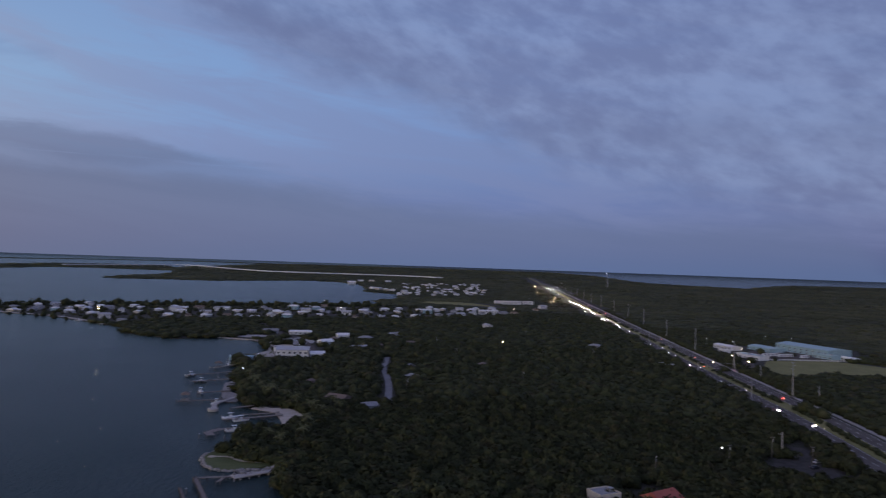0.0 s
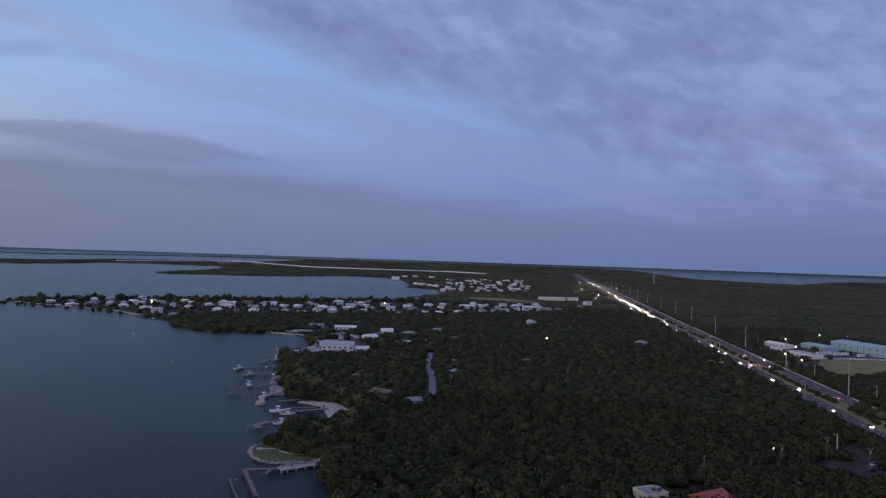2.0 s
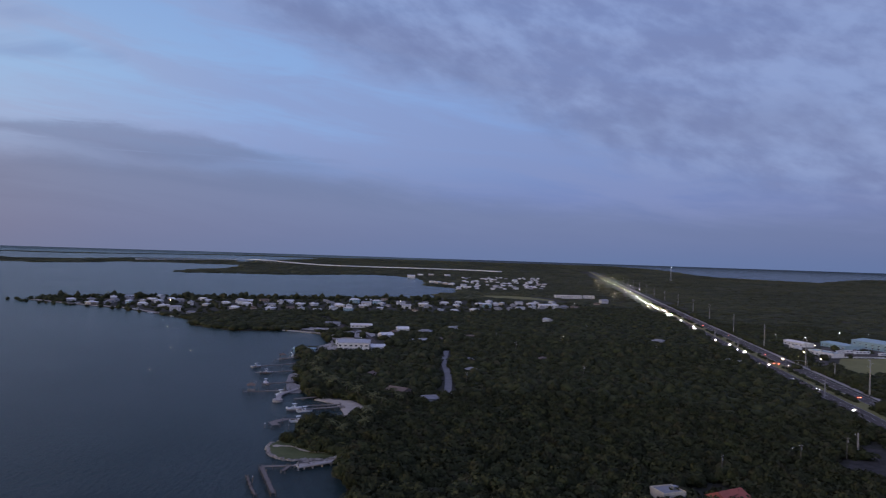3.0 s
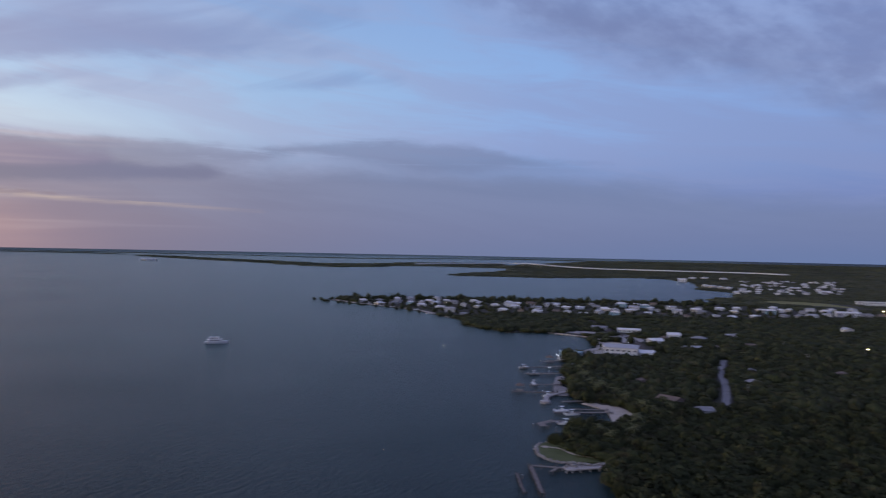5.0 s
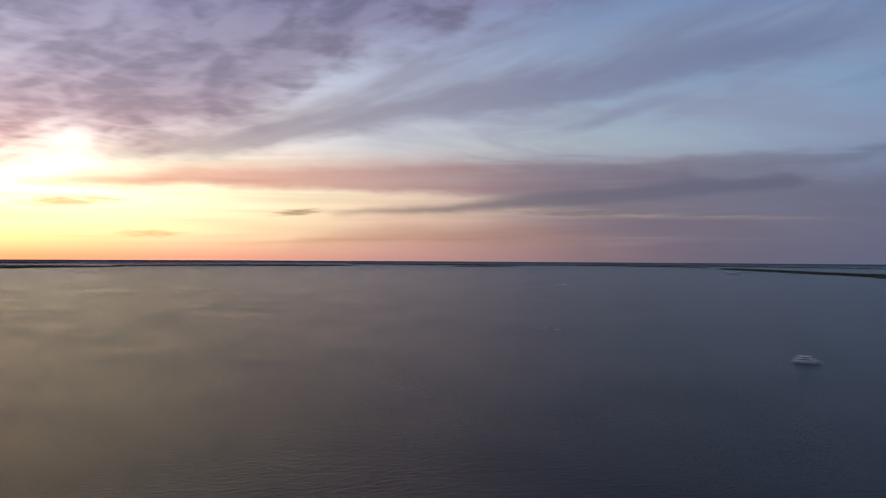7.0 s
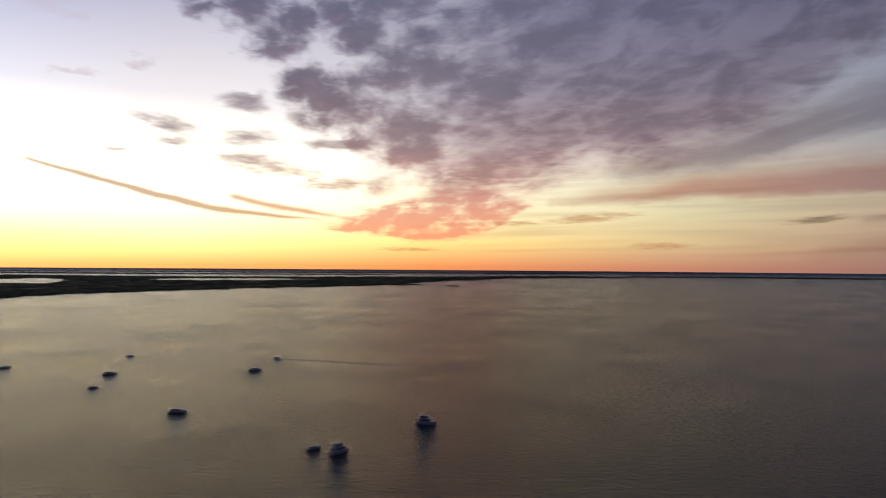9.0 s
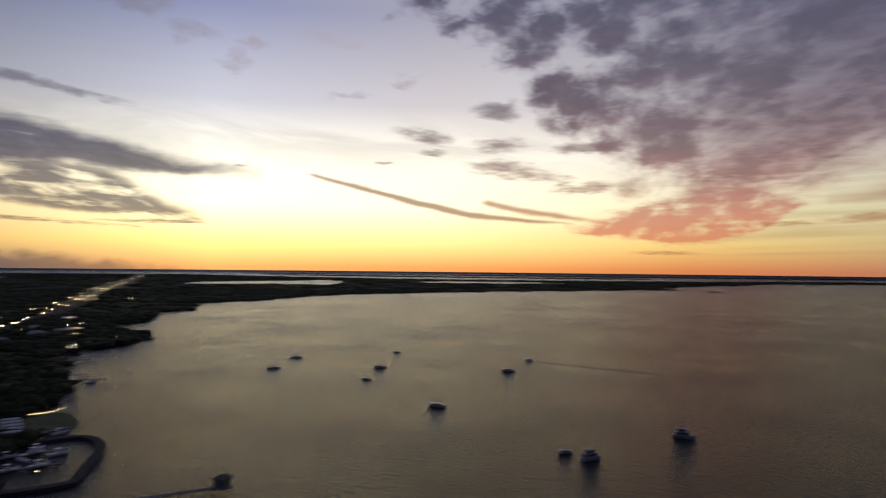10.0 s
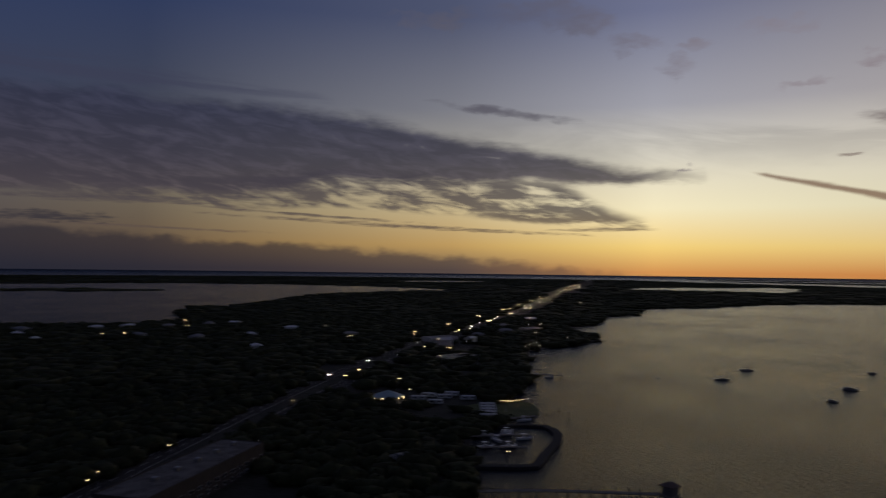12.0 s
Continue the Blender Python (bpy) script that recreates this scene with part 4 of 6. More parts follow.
SOUTH_LAMPS = [(-62, -936), (-162, -837), (-179, -828), (-154, -803), (-75, -779), (-82, -791), (-214, -832), (-224, -839), (-244, -877), (-280, -955), (-305, -1005), (-283, -899), (-177, -607), (-140, -673),
               (-171, -744), (-162, -661), (-165, -656), (-103, -609), (-62, -528), (-48, -500), (-82, -480), (-85, -450), (-345, -930), (-363, -938), (-629, -1604), (-654, -1604), (-719, -1578), (-878, -2122), (-700, -1790),
               (-322, -745), (-398, -1179), (-251, -679), (-262, -694), (-10, -422), (7, -326), (44, -325), (64, -288), (65, -278), (165, -856), (190, -852), (113, -959), (127, -1046), (-97, -288), (-134, -401), (-394, -1057), (-309, -808),
               (-142, -600), (-195, -713), (-450, -1321), (-509, -1416), (-609, -1603), (-731, -1849), (-948, -2293), (-1180, -2760), (-1418, -3234), (-1781, -3913)]
TOWN = [(-105, 1760), (-90, 1800), (-60, 1790), (-20, 1800), (10, 1830), (40, 1860), (80, 1890), (110, 1920)]
town_rs = random.Random(4)
for k in range(92):
    s, t = town_rs.random(), town_rs.random()
    TOWN.append((-118 + 235 * s + (-20 + 60 * s) * t + town_rs.uniform(-8, 8), 1800 + 150 * s + 950 * t ** 1.3))
STREET = [(-29, 410), (-31, 440), (-33, 472), (-37, 510), (-43, 554), (-46, 620)]
MARINA_ROAD = [(-80, 612), (-112, 640), (-131, 699), (-153, 746), (-172, 775), (-230, 900)]
CROSS_STREET = [(150, 600), (205, 592), (241, 590), (272, 618), (300, 690), (309, 767), (330, 800)]
SPIT_ROAD = [(150, 1260), (60, 1150), (-90, 1110), (-210, 1060), (-330, 1020), (-450, 1030), (-560, 1030), (-640, 1040)]
SEAWALL = [(-140, 540), (-150, 565), (-155, 600), (-150, 632), (-172, 702), (-203, 722), (-226, 727)]
LOT_DRIVE = [(178, 345), (168, 322), (152, 308), (146, 302)]
extra_rs = random.Random(31)
MORE_HOUSES = []
for k in range(400):
    s, w = extra_rs.random(), extra_rs.uniform(10, 120)
    x, y = -640 + 740 * s, 960 + 30 * math.sin(9 * s) + 240 * s * s + w
    if len(MORE_HOUSES) < 34 and all((x - a) ** 2 + (y - b) ** 2 > 23 ** 2 for a, b in SPIT_HOUSES + ROW_HOUSES + MORE_HOUSES):
        MORE_HOUSES.append((x, y))
SPIT = [(-720, 960), (-560, 900), (-430, 845), (-385, 830), (-330, 925), (-200, 965), (-60, 1020), (140, 1190), (150, 1290), (-110, 1345), (-460, 1210), (-720, 1060)]
BACK_STRIP = [(-690, 1030), (-640, 1080), (-560, 1130), (-460, 1180), (-276, 1255), (-128, 1335), (-104, 1312), (-268, 1228), (-450, 1154), (-550, 1104), (-630, 1056), (-680, 1012)]
LAWN_PLAIN = [(-110, 1345), (150, 1290), (180, 1500), (60, 1560), (-140, 1540)]
EAST = [(268, 300), (275, 700), (300, 1000), (330, 1300), (1600, 1300), (1600, 200)]
EAST_EDGE = [(268, 300), (275, 700), (300, 1000), (420, 1000), (480, 700), (420, 560), (330, 300)]
ISLET = [(-97, 291), (-99, 299), (-95, 306), (-88, 309), (-92, 322), (-86, 334), (-72, 341), (-62, 338), (-55, 312), (-56, 296), (-64, 287), (-74, 280), (-83, 277), (-92, 281)]
ISLET = [(-78 + (x + 78) * 0.92, 300 + (y - 300) * 0.92) for x, y in ISLET]
islet_line = smooth_line(ISLET, 3.0, True)
# Lines with their half width, and round clearings, that stay free of trees.
SPIT_SHORE = [(-431, 857), (-500, 908), (-562, 929), (-628, 956), (-690, 988)]
CLEAR_LINES = [(SPIT_SHORE, 9.0), ([(p.x, p.y) for p in ROAD if p.y > -250], 22.5), ([(p.x, p.y) for p in ROAD if p.y < -200], 13.0), (STREET, 6.0), (SEAWALL, 4.0), (MARINA_ROAD, 7.0), (CROSS_STREET, 7.0), (SPIT_ROAD, 7.0), (LOT_DRIVE, 9.0),
               ([(p.x, p.y) for p in ROAD if p.y > 1200], 38.0), ([(p.x, p.y) for p in ROAD if p.y > 2250], 62.0), ([(p.x, p.y) for p in ROAD if p.y < -1250], 34.0), ([(p.x, p.y) for p in ROAD if p.y < -2550], 80.0)]
CLEARINGS = [(x, y, 11.0) for x, y in SPIT_HOUSES + ROW_HOUSES + MORE_HOUSES] + [(x, y, 7.5) for x, y in WOOD_HOUSES] + [(x, y, 12.0) for x, y in SOUTH_HOUSES] + [(x, y, 8.0) for x, y in TOWN]
CLEARINGS += [(-128, 612, 34), (-150, 715, 24), (-140, 668, 22), (-118, 660, 20), (-160, 598, 14), (-113, 700, 15), (-150, 572, 12), (-104, 752, 12), (-165, 770, 20), (-195, 745, 22), (-110, 735, 12), (-94, 389, 13), (-82, 377, 13), (-74, 364, 10), (-126, 430, 9), (-134, 462, 8), (-90, 294, 11), (-80, 285, 6), (-70, 284, 6), (-80, 283, 6), (380, 620, 34), (400, 660, 30), (407, 763, 46), (394, 718, 28), (312, 700, 25), (360, 774, 32), (318, 776, 28), (345, 705, 28), (375, 705, 24), (303, 745, 14), (345, 740, 20), (-140, -405, 24), (332, 712, 34), (345, 800, 26), (436, 802, 40), (436, 760, 30), (385, 800, 28), (340, 850, 16), (320, 640, 36), (355, 650, 34), (300, 600, 22),
              (345, 620, 30), (150, 1535, 32), (190, 1548, 14), (165, 300, 15), (100, 1400, 40), (60, 1480, 60), (0, 1500, 50), (84, 268, 9), (68, 262, 8), (30, -285, 28), (12, -265, 24), (45, -262, 22), (-70, -470, 26), (-110, -440, 24), (-90, -400, 20),
              *((x, y, 11.0) for x, y in SOUTH_LAMPS), *((x + 9, y + 12, 9.0) for x, y in SOUTH_LAMPS), (-120, -420, 16), (-100, -330, 16), (-60, -600, 30), (-150, -560, 14), (-95, -640, 22), (-200, -740, 30)]
WOOD = np.random.RandomState(11)
SHAPES_NEAR = [crown_shape(i, 1, 310) for i in range(6)]
SHAPES_MID = [crown_shape(20 + i, 1, 28) for i in range(5)]
SHAPES_LEAFY = [crown_shape(20 + i, 1, 60) for i in range(5)]
SHAPES_FAR = [crown_shape(40 + i, 1, 0) for i in range(4)]


def bump_height(p, base, spread):
    h = np.array([noise.noise((x / 60, y / 60, 3)) for x, y in p])
    return base * (1 + 0.22 * h) * WOOD.uniform(1 - spread, 1 + spread, len(p))


def single_trees(p, r, h):
    """Trees that stand as things of their own: a limbed trunk under a broad crown."""
    crowns = [fast_mesh("crown", v, f, M_CROWN) for v, f in SHAPES_NEAR]
    bm = bmesh.new()
    rod(bm, (0, 0, -0.1), (0.03, 0.02, 0.45), 0.055, 0.035, 7)
    for x, y, z in ((0.3, 0.1, 0.8), (-0.25, 0.2, 0.75), (0.02, -0.3, 0.78), (-0.1, -0.05, 0.95)):
        rod(bm, (0.02, 0.01, 0.4), (x, y, z), 0.03, 0.01, 5)
    trunk = bpy.data.meshes.new("trunk")
    bm.to_mesh(trunk)
    bm.free()
    trunk.materials.append(M_BARK)
    for i, (x, y) in enumerate(p):
        tree = tagged(new("tree"), "dense dark green hammock tree in a wood", "tree", "trees of the hammock")
        tree.matrix_world = Matrix.Translation((x, y, GROUND)) @ Matrix.Rotation(WOOD.uniform(0, 6.28), 4, "Z") @ Matrix.Diagonal((r[i], r[i], h[i], 1))
        for name, me in (("trunk", trunk), ("crown", crowns[i % 6])):
            new(name, me).parent = tree


def wood(name, label, cell, d0, d1, az0, az1, shapes, mat, base=7.5, outlines=None, spread=0.25, singles=0, skip=(), scale=1.0):
    p = scatter(cell, d0, d1, az0, az1, outlines or [KEY_OUTLINE], WOOD, skip)
    if not len(p):
        return
    r = cell * scale * WOOD.uniform(0.62, 1.15, len(p))
    h = bump_height(p, base, spread) * 0.62
    if singles:
        order = np.argsort(np.hypot(p[:, 0], p[:, 1]))
        one, p, r1, r, h1, h = p[order[:singles]], p[order[singles:]], r[order[:singles]], r[order[singles:]], h[order[:singles]], h[order[singles:]]
        single_trees(one, r1, h1)
    merge(name, label, np.concatenate([p, np.full((len(p), 1), GROUND - 0.2)], 1), r, h, shapes, mat, WOOD)


DARK_WOOD = "dense dark green hammock trees with rounded crowns"
wood("hammock_trees", DARK_WOOD, 5.2, 230, 420, -48, 30, SHAPES_NEAR, M_LEAF, singles=240, outlines=[KEY_OUTLINE, islet_line], spread=0.3)
wood("hammock_trees", DARK_WOOD, 5.6, 420, 720, -40, 30, SHAPES_LEAFY, M_LEAF, skip=[EAST], spread=0.3)
wood("hammock_trees", DARK_WOOD, 8.0, 720, 1250, -36, 42, SHAPES_MID, M_LEAF, 6.5, skip=[EAST, SPIT, LAWN_PLAIN])
wood("hammock_trees", "tall dark trees along the spit", 7.0, 1150, 1230, 33.0, 36.5, SHAPES_MID, M_LEAF, 8.0)
wood("garden_trees", "scattered dark garden trees between houses", 16.0, 720, 1450, -10, 42, SHAPES_MID, M_LEAF, 6.0, outlines=[SPIT], scale=0.26, spread=0.4)
wood("garden_trees", "row of dark trees along the back of the spit", 8.5, 720, 1450, 4, 42, SHAPES_MID, M_LEAF, 9.5, outlines=[BACK_STRIP], scale=0.7, spread=0.45)
wood("mangrove_wood", "low dark trees beside the highway", 6.5, 420, 1150, -40, -10, SHAPES_MID, M_LEAF, 5.5, outlines=[EAST_EDGE])
wood("mangrove_wood", "low olive mangrove plain", 11.0, 420, 1250, -40, -8, SHAPES_FAR, M_MANGROVE, 2.6, outlines=[EAST], skip=[EAST_EDGE])
wood("mangrove_wood", "low dull green mangrove wood", 15.0, 1250, 2300, -36, 42, SHAPES_FAR, M_MANGROVE, 3.4, skip=[SPIT])
wood("mangrove_wood", "low dull green mangrove wood", 28.0, 2300, 4200, -36, 42, SHAPES_FAR, M_MANGROVE, 3.5)
wood("mangrove_wood", "low dull green mangrove wood", 80.0, 4200, 11000, -36, 42, SHAPES_FAR, M_MANGROVE, 5.0)
wood("hammock_trees", DARK_WOOD, 7.5, 200, 520, 140, 205, SHAPES_MID, M_LEAF)
wood("hammock_trees", DARK_WOOD, 12.0, 520, 1300, 140, 205, SHAPES_FAR, M_LEAF, 9.0)
wood("mangrove_wood", "dark low wood", 24.0, 1300, 2600, 120, 205, SHAPES_FAR, M_LEAF, 7.0)
wood("mangrove_wood", "dark low wood", 75.0, 2600, 7500, 100, 205, SHAPES_FAR, M_LEAF, 6.0)
wood("hammock_trees", DARK_WOOD, 8.5, 12, 232, -90, 270, SHAPES_FAR, M_LEAF, 7.5)
wood("isle_mangroves", "low dark mangroves on far isles", 75.0, 2500, 14000, 5, 205, SHAPES_FAR, M_MANGROVE, 5.0, ISLE_OUTLINES)


def hedge(name, label, d, y0, y1, every, size, height):
    """Brush along the highway, d metres to the right of its middle line."""
    line = smooth_line([(p.x, p.y) for p in offset_line(ROAD, d) if y0 < p.y < y1], every)
    p = np.array([(q.x, q.y, GROUND) for q in line]) + np.concatenate([WOOD.uniform(-1.2, 1.2, (len(line), 2)), np.zeros((len(line), 1))], 1)
    p = p[[noise.noise((a / 40, b / 40, 5)) > -0.15 for a, b, c in p]]
    merge(name, label, p, WOOD.uniform(0.6, 1.3, len(p)) * size, WOOD.uniform(0.6, 1.2, len(p)) * height, SHAPES_MID, M_LEAF, WOOD)


hedge("median_brush", "dark low brush in the highway's median", -1.2, 250, 1500, 3.0, 2.2, 2.2)
hedge("verge_brush", "low brush on the highway's verge", 22.0, 250, 1500, 3.5, 2.6, 3.0)
SHADE_SPOTS = [(247, 605), (264, 609), (275, 603), (277, 595), (265, 555), (266, 545), (266, 536), (272, 687), (262, 647), (268, 660), (228, 425), (229, 418), (227, 433), (291, 770), (285, 741), (290, 690), (296, 668), (330, 690), (341, 745), (380, 800)]
merge("yard_trees", "dark rounded trees between the halls and the highway", np.array([(x, y, GROUND) for x, y in SHADE_SPOTS]), WOOD.uniform(3.6, 6.0, len(SHADE_SPOTS)), WOOD.uniform(4.0, 6.0, len(SHADE_SPOTS)), SHAPES_LEAFY, M_LEAF, WOOD)
# ---- houses ----
HOUSES = random.Random(21)


def at(x, y, turn=0.0, z=GROUND):
    s = warp(x, y).xy.length / max(1e-6, math.hypot(x, y))
    return Matrix.Translation(warp(x, y, z)) @ Matrix.Rotation(radians(turn), 4, "Z") @ Matrix.Diagonal((s, s, s, 1))


def drop(ob):
    for o in (*ob.children_recursive, ob):
        bpy.data.objects.remove(o)


def gable(bm, w, d, h, rise, over=0.6, hip=0.0, t=0.25):
    """A pitched roof on eaves at h; hip draws the ridge in at both ends."""
    x, y = w / 2 + over, d / 2 + over
    e = [(-x, -y), (x, -y), (x, y), (-x, y)]
    low = [bm.verts.new((a, b, h - t)) for a, b in e]
    top = [bm.verts.new((a, b, h)) for a, b in e]
    r0, r1 = bm.verts.new((-x + hip, 0, h + rise)), bm.verts.new((x - hip, 0, h + rise))
    for i in range(4):
        bm.faces.new((low[i], low[(i + 1) % 4], top[(i + 1) % 4], top[i]))
    bm.faces.new(low[::-1])
    bm.faces.new((top[0], top[1], r1, r0))
    bm.faces.new((top[2], top[3], r0, r1))
    bm.faces.new((top[1], top[2], r1))
    bm.faces.new((top[3], top[0], r0))
    return bm


def window(parent, x, y, z, w, h, turn, simple=False):
    """A pane in a proud white frame on a wall that faces the given way."""
    m = Matrix.Translation((x, y, z)) @ Matrix.Rotation(radians(turn), 4, "Z")
    if simple:
        part("window", box(bmesh.new(), -w / 2, -0.05, -h / 2, w / 2, 0.05, h / 2, m=m), M_GLASS, parent)
        return
    bm = bmesh.new()
    for a, b, c, d in ((-w / 2 - 0.1, -h / 2 - 0.1, w / 2 + 0.1, -h / 2), (-w / 2 - 0.1, h / 2, w / 2 + 0.1, h / 2 + 0.1), (-w / 2 - 0.1, -h / 2, -w / 2, h / 2), (w / 2, -h / 2, w / 2 + 0.1, h / 2)):
        box(bm, a, -0.08, b, c, 0.05, d, m=m)
    frame_ob = part("window", bm, M_WHITE, parent)
    part("pane", box(bmesh.new(), -w / 2, -0.03, -h / 2, w / 2, 0.03, h / 2, m=m), M_GLASS, frame_ob)


def house(w, d, h, rise, hip, wall, roof, label, wing=0.0, far=False, category="house"):
    ob = thing("house", label, category)
    bm = box(bmesh.new(), -w / 2, -d / 2, -0.3, w / 2, d / 2, h - 0.26)
    if not hip:
        for s in (-1, 1):
            a = [bm.verts.new((s * (w / 2 - k), y, z)) for k in (0, 0.2) for y, z in ((-d / 2, h - 0.26), (d / 2, h - 0.26), (0, h - 0.3 + rise * 0.92))]
            bm.faces.new(a[:3])
            bm.faces.new(a[3:][::-1])
            for i in range(3):
                bm.faces.new((a[i], a[3 + i], a[3 + (i + 1) % 3], a[(i + 1) % 3]))
    part("wall", bm, wall, ob)
    part("roof", gable(bmesh.new(), w, d, h, rise, hip=hip), roof, ob)
    if wing:
        part("wing_wall", box(bmesh.new(), w * 0.15, -d / 2 - wing, -0.3, w * 0.45, -d / 2 - 0.003, h * 0.9 - 0.26), wall, ob)
        bm = gable(bmesh.new(), wing + 1.5, w * 0.3, h * 0.9, rise * 0.6)
        bmesh.ops.transform(bm, matrix=Matrix.Translation((w * 0.3, -d / 2 - wing / 2 + 0.4, 0)) @ Matrix.Rotation(radians(90), 4, "Z"), verts=bm.verts[:])
        part("wing_roof", bm, roof, ob)
    floors = 2 if h > 4.5 else 1
    if far:
        for k in (-1, 1):
            window(ob, k * w * 0.25, -d / 2, 1.6, 2.2, 1.3, 0, True)
        return ob
    for f in range(floors):
        z = 1.6 + 2.9 * f
        for k in range(3):
            x = (k - 1) * w * 0.3
            if f or k != 1:
                window(ob, x, -d / 2, z, 1.5, 1.2, 0)
            window(ob, x, d / 2, z, 1.5, 1.2, 180)
        for s in (-1, 1):
            window(ob, s * w / 2, 0, z, 1.3, 1.2, 90 * s)
    door = part("door", box(bmesh.new(), -0.5, -d / 2 - 0.06, 0, 0.5, -d / 2 - 0.003, 2.05), ROOFS[3], ob)
    part("door_handle", box(bmesh.new(), 0.32, -d / 2 - 0.14, 0.95, 0.42, -d / 2 - 0.06, 1.1), M_STEEL, door)
    return ob


KINDS = [house(13, 9, 3.2, 1.9, 3.5, WALLS[0], ROOFS[0], "low white stucco house with a white hip roof", 4.5),
         house(15, 9, 6.0, 2.2, 0, WALLS[0], ROOFS[1], "two-storey white house with a silver metal roof"),
         house(12, 8, 3.2, 1.7, 0, WALLS[1], ROOFS[0], "cream bungalow with a white gable roof", 4.0),
         house(14, 10, 3.3, 2.0, 4.0, WALLS[2], ROOFS[2], "grey bungalow with a grey hip roof"),
         house(16, 9, 6.2, 2.0, 4.0, WALLS[4], ROOFS[0], "pale blue two-storey house with a white roof"),
         house(12, 9, 3.3, 1.9, 0, WALLS[3], ROOFS[3], "tan house with a brown shingle roof"),
         house(17, 8, 3.2, 1.5, 0, WALLS[0], ROOFS[1], "long white house with a silver metal roof", 5.0)]


FAR_KINDS = [house(15, 10, 4.2, 1.9, 3.5, WALLS[0], ROOFS[0], "small white house with a white roof far off", 0, True),
             house(17, 10, 6.5, 2.2, 0, WALLS[0], ROOFS[1], "white two-storey house with a silver roof far off", 0, True),
             house(14, 9, 4.2, 1.7, 0, WALLS[1], ROOFS[0], "cream house with a white gable roof far off", 0, True),
             house(14, 10, 4.2, 2.0, 4.0, WALLS[2], ROOFS[2], "grey house with a grey hip roof far off", 0, True)]


def settle(points, turn, spread, group, weights, kinds=KINDS, size=1.0):
    for x, y in points:
        s = size * HOUSES.uniform(0.85, 1.2)
        m = at(x, y, turn + HOUSES.uniform(-spread, spread) + HOUSES.choice((0, 90))) @ Matrix.Diagonal((s, s, s, 1))
        copy_thing(HOUSES.choices(kinds, weights)[0], m)["group"] = group


settle(SPIT_HOUSES, 15, 25, "houses on the spit", (4, 3, 2, 3, 2, 3, 2), size=0.88)
settle(ROW_HOUSES, 12, 15, "houses along the canal row", (3, 3, 3, 3, 3, 2, 3), size=0.85)
settle(MORE_HOUSES, 15, 30, "houses on the spit", (4, 3, 3, 3), FAR_KINDS, 0.85)
settle(WOOD_HOUSES[2:], 0, 45, "houses among the trees", (0, 0, 1, 3, 0, 4, 1), size=0.8)
settle(SOUTH_HOUSES, 0, 40, "houses on the dark southern shore", (2, 1, 2, 3), FAR_KINDS)
settle(TOWN, 8, 20, "houses of the far town", (4, 3, 3, 2), FAR_KINDS, 0.75)
copy_thing(KINDS[3], at(-38, 402, 20) @ Matrix.Diagonal((0.8, 0.8, 0.8, 1)))
copy_thing(KINDS[5], at(-59, 417, -25))
for k in KINDS + FAR_KINDS:
    drop(k)


def long_block(name, label, x, y, turn, w, d, h, wall, roof, bays, category="building", rise=0.0, deck_roof=True):
    """A long building: walls, a flat roof behind a parapet or a low pitched one, and a window in each bay of both long sides."""
    ob = thing(name, label, category)
    part("wall", box(bmesh.new(), -w / 2, -d / 2, -0.3, w / 2, d / 2, h - (0.26 if rise else 0)), wall, ob)
    if rise:
        part("roof", gable(bmesh.new(), w, d, h, rise, 0.5), roof, ob)
    else:
        part("roof", box(bmesh.new(), -w / 2 + 0.3, -d / 2 + 0.3, h + 0.004, w / 2 - 0.3, d / 2 - 0.3, h + 0.15), roof, ob)
        bm = bmesh.new()
        for a, b, c, e in ((-w / 2, -d / 2, w / 2, -d / 2 + 0.28), (-w / 2, d / 2 - 0.28, w / 2, d / 2), (-w / 2, -d / 2 + 0.28, -w / 2 + 0.28, d / 2 - 0.28), (w / 2 - 0.28, -d / 2 + 0.28, w / 2, d / 2 - 0.28)):
            box(bm, a, b, h + 0.003, c, e, h + 0.5)
        part("parapet", bm, wall, ob)
        for k in range(max(1, int(w // 14))):
            part("air_conditioner", box(bmesh.new(), -w / 2 + 6 + k * 13, -1.2, h + 0.153, -w / 2 + 8 + k * 13, 0.6, h + 1.4, 0.08), M_STEEL, ob)
    for f in range(max(1, int(h // 3.2))):
        for k in range(bays):
            px = (k + 0.5 - bays / 2) * w / bays
            window(ob, px, -d / 2, 1.6 + 3 * f, min(2.0, w / bays * 0.5), 1.3, 0)
            window(ob, px, d / 2, 1.6 + 3 * f, min(2.0, w / bays * 0.5), 1.3, 180)
    ob.matrix_world = at(x, y, turn)
    return ob


# marina by the bay
long_block("marina_building", "white two-storey marina building with a pale metal roof", -126, 606, 8, 27, 24, 7.0, WALLS[0], ROOFS[1], 6, rise=1.8)
long_block("marina_annex", "low white annex with a flat roof", -136, 636, 8, 26, 13, 4.0, WALLS[0], ROOFS[2], 5)
long_block("marina_shed", "long white shed with a white gable roof", -106, 610, 12, 12, 18, 3.6, WALLS[0], ROOFS[0], 3, rise=1.4)
long_block("marina_house", "low grey roofed house beside a parking lot", -190, 790, 10, 16, 12, 3.4, WALLS[2], ROOFS[2], 3, rise=1.5)
long_block("marina_store", "row of small white stores", -156, 786, 10, 24, 11, 3.4, WALLS[0], ROOFS[0], 5, rise=1.2)
long_block("bay_shed", "pale blue shed over the water's edge", -162, 577, 5, 18, 7, 3.0, WALLS[4], ROOFS[5], 3, rise=0.8)
long_block("white_house", "white house with a tall roof by a lane", -112, 690, 40, 13, 10, 4.2, WALLS[0], ROOFS[0], 3, rise=2.4)
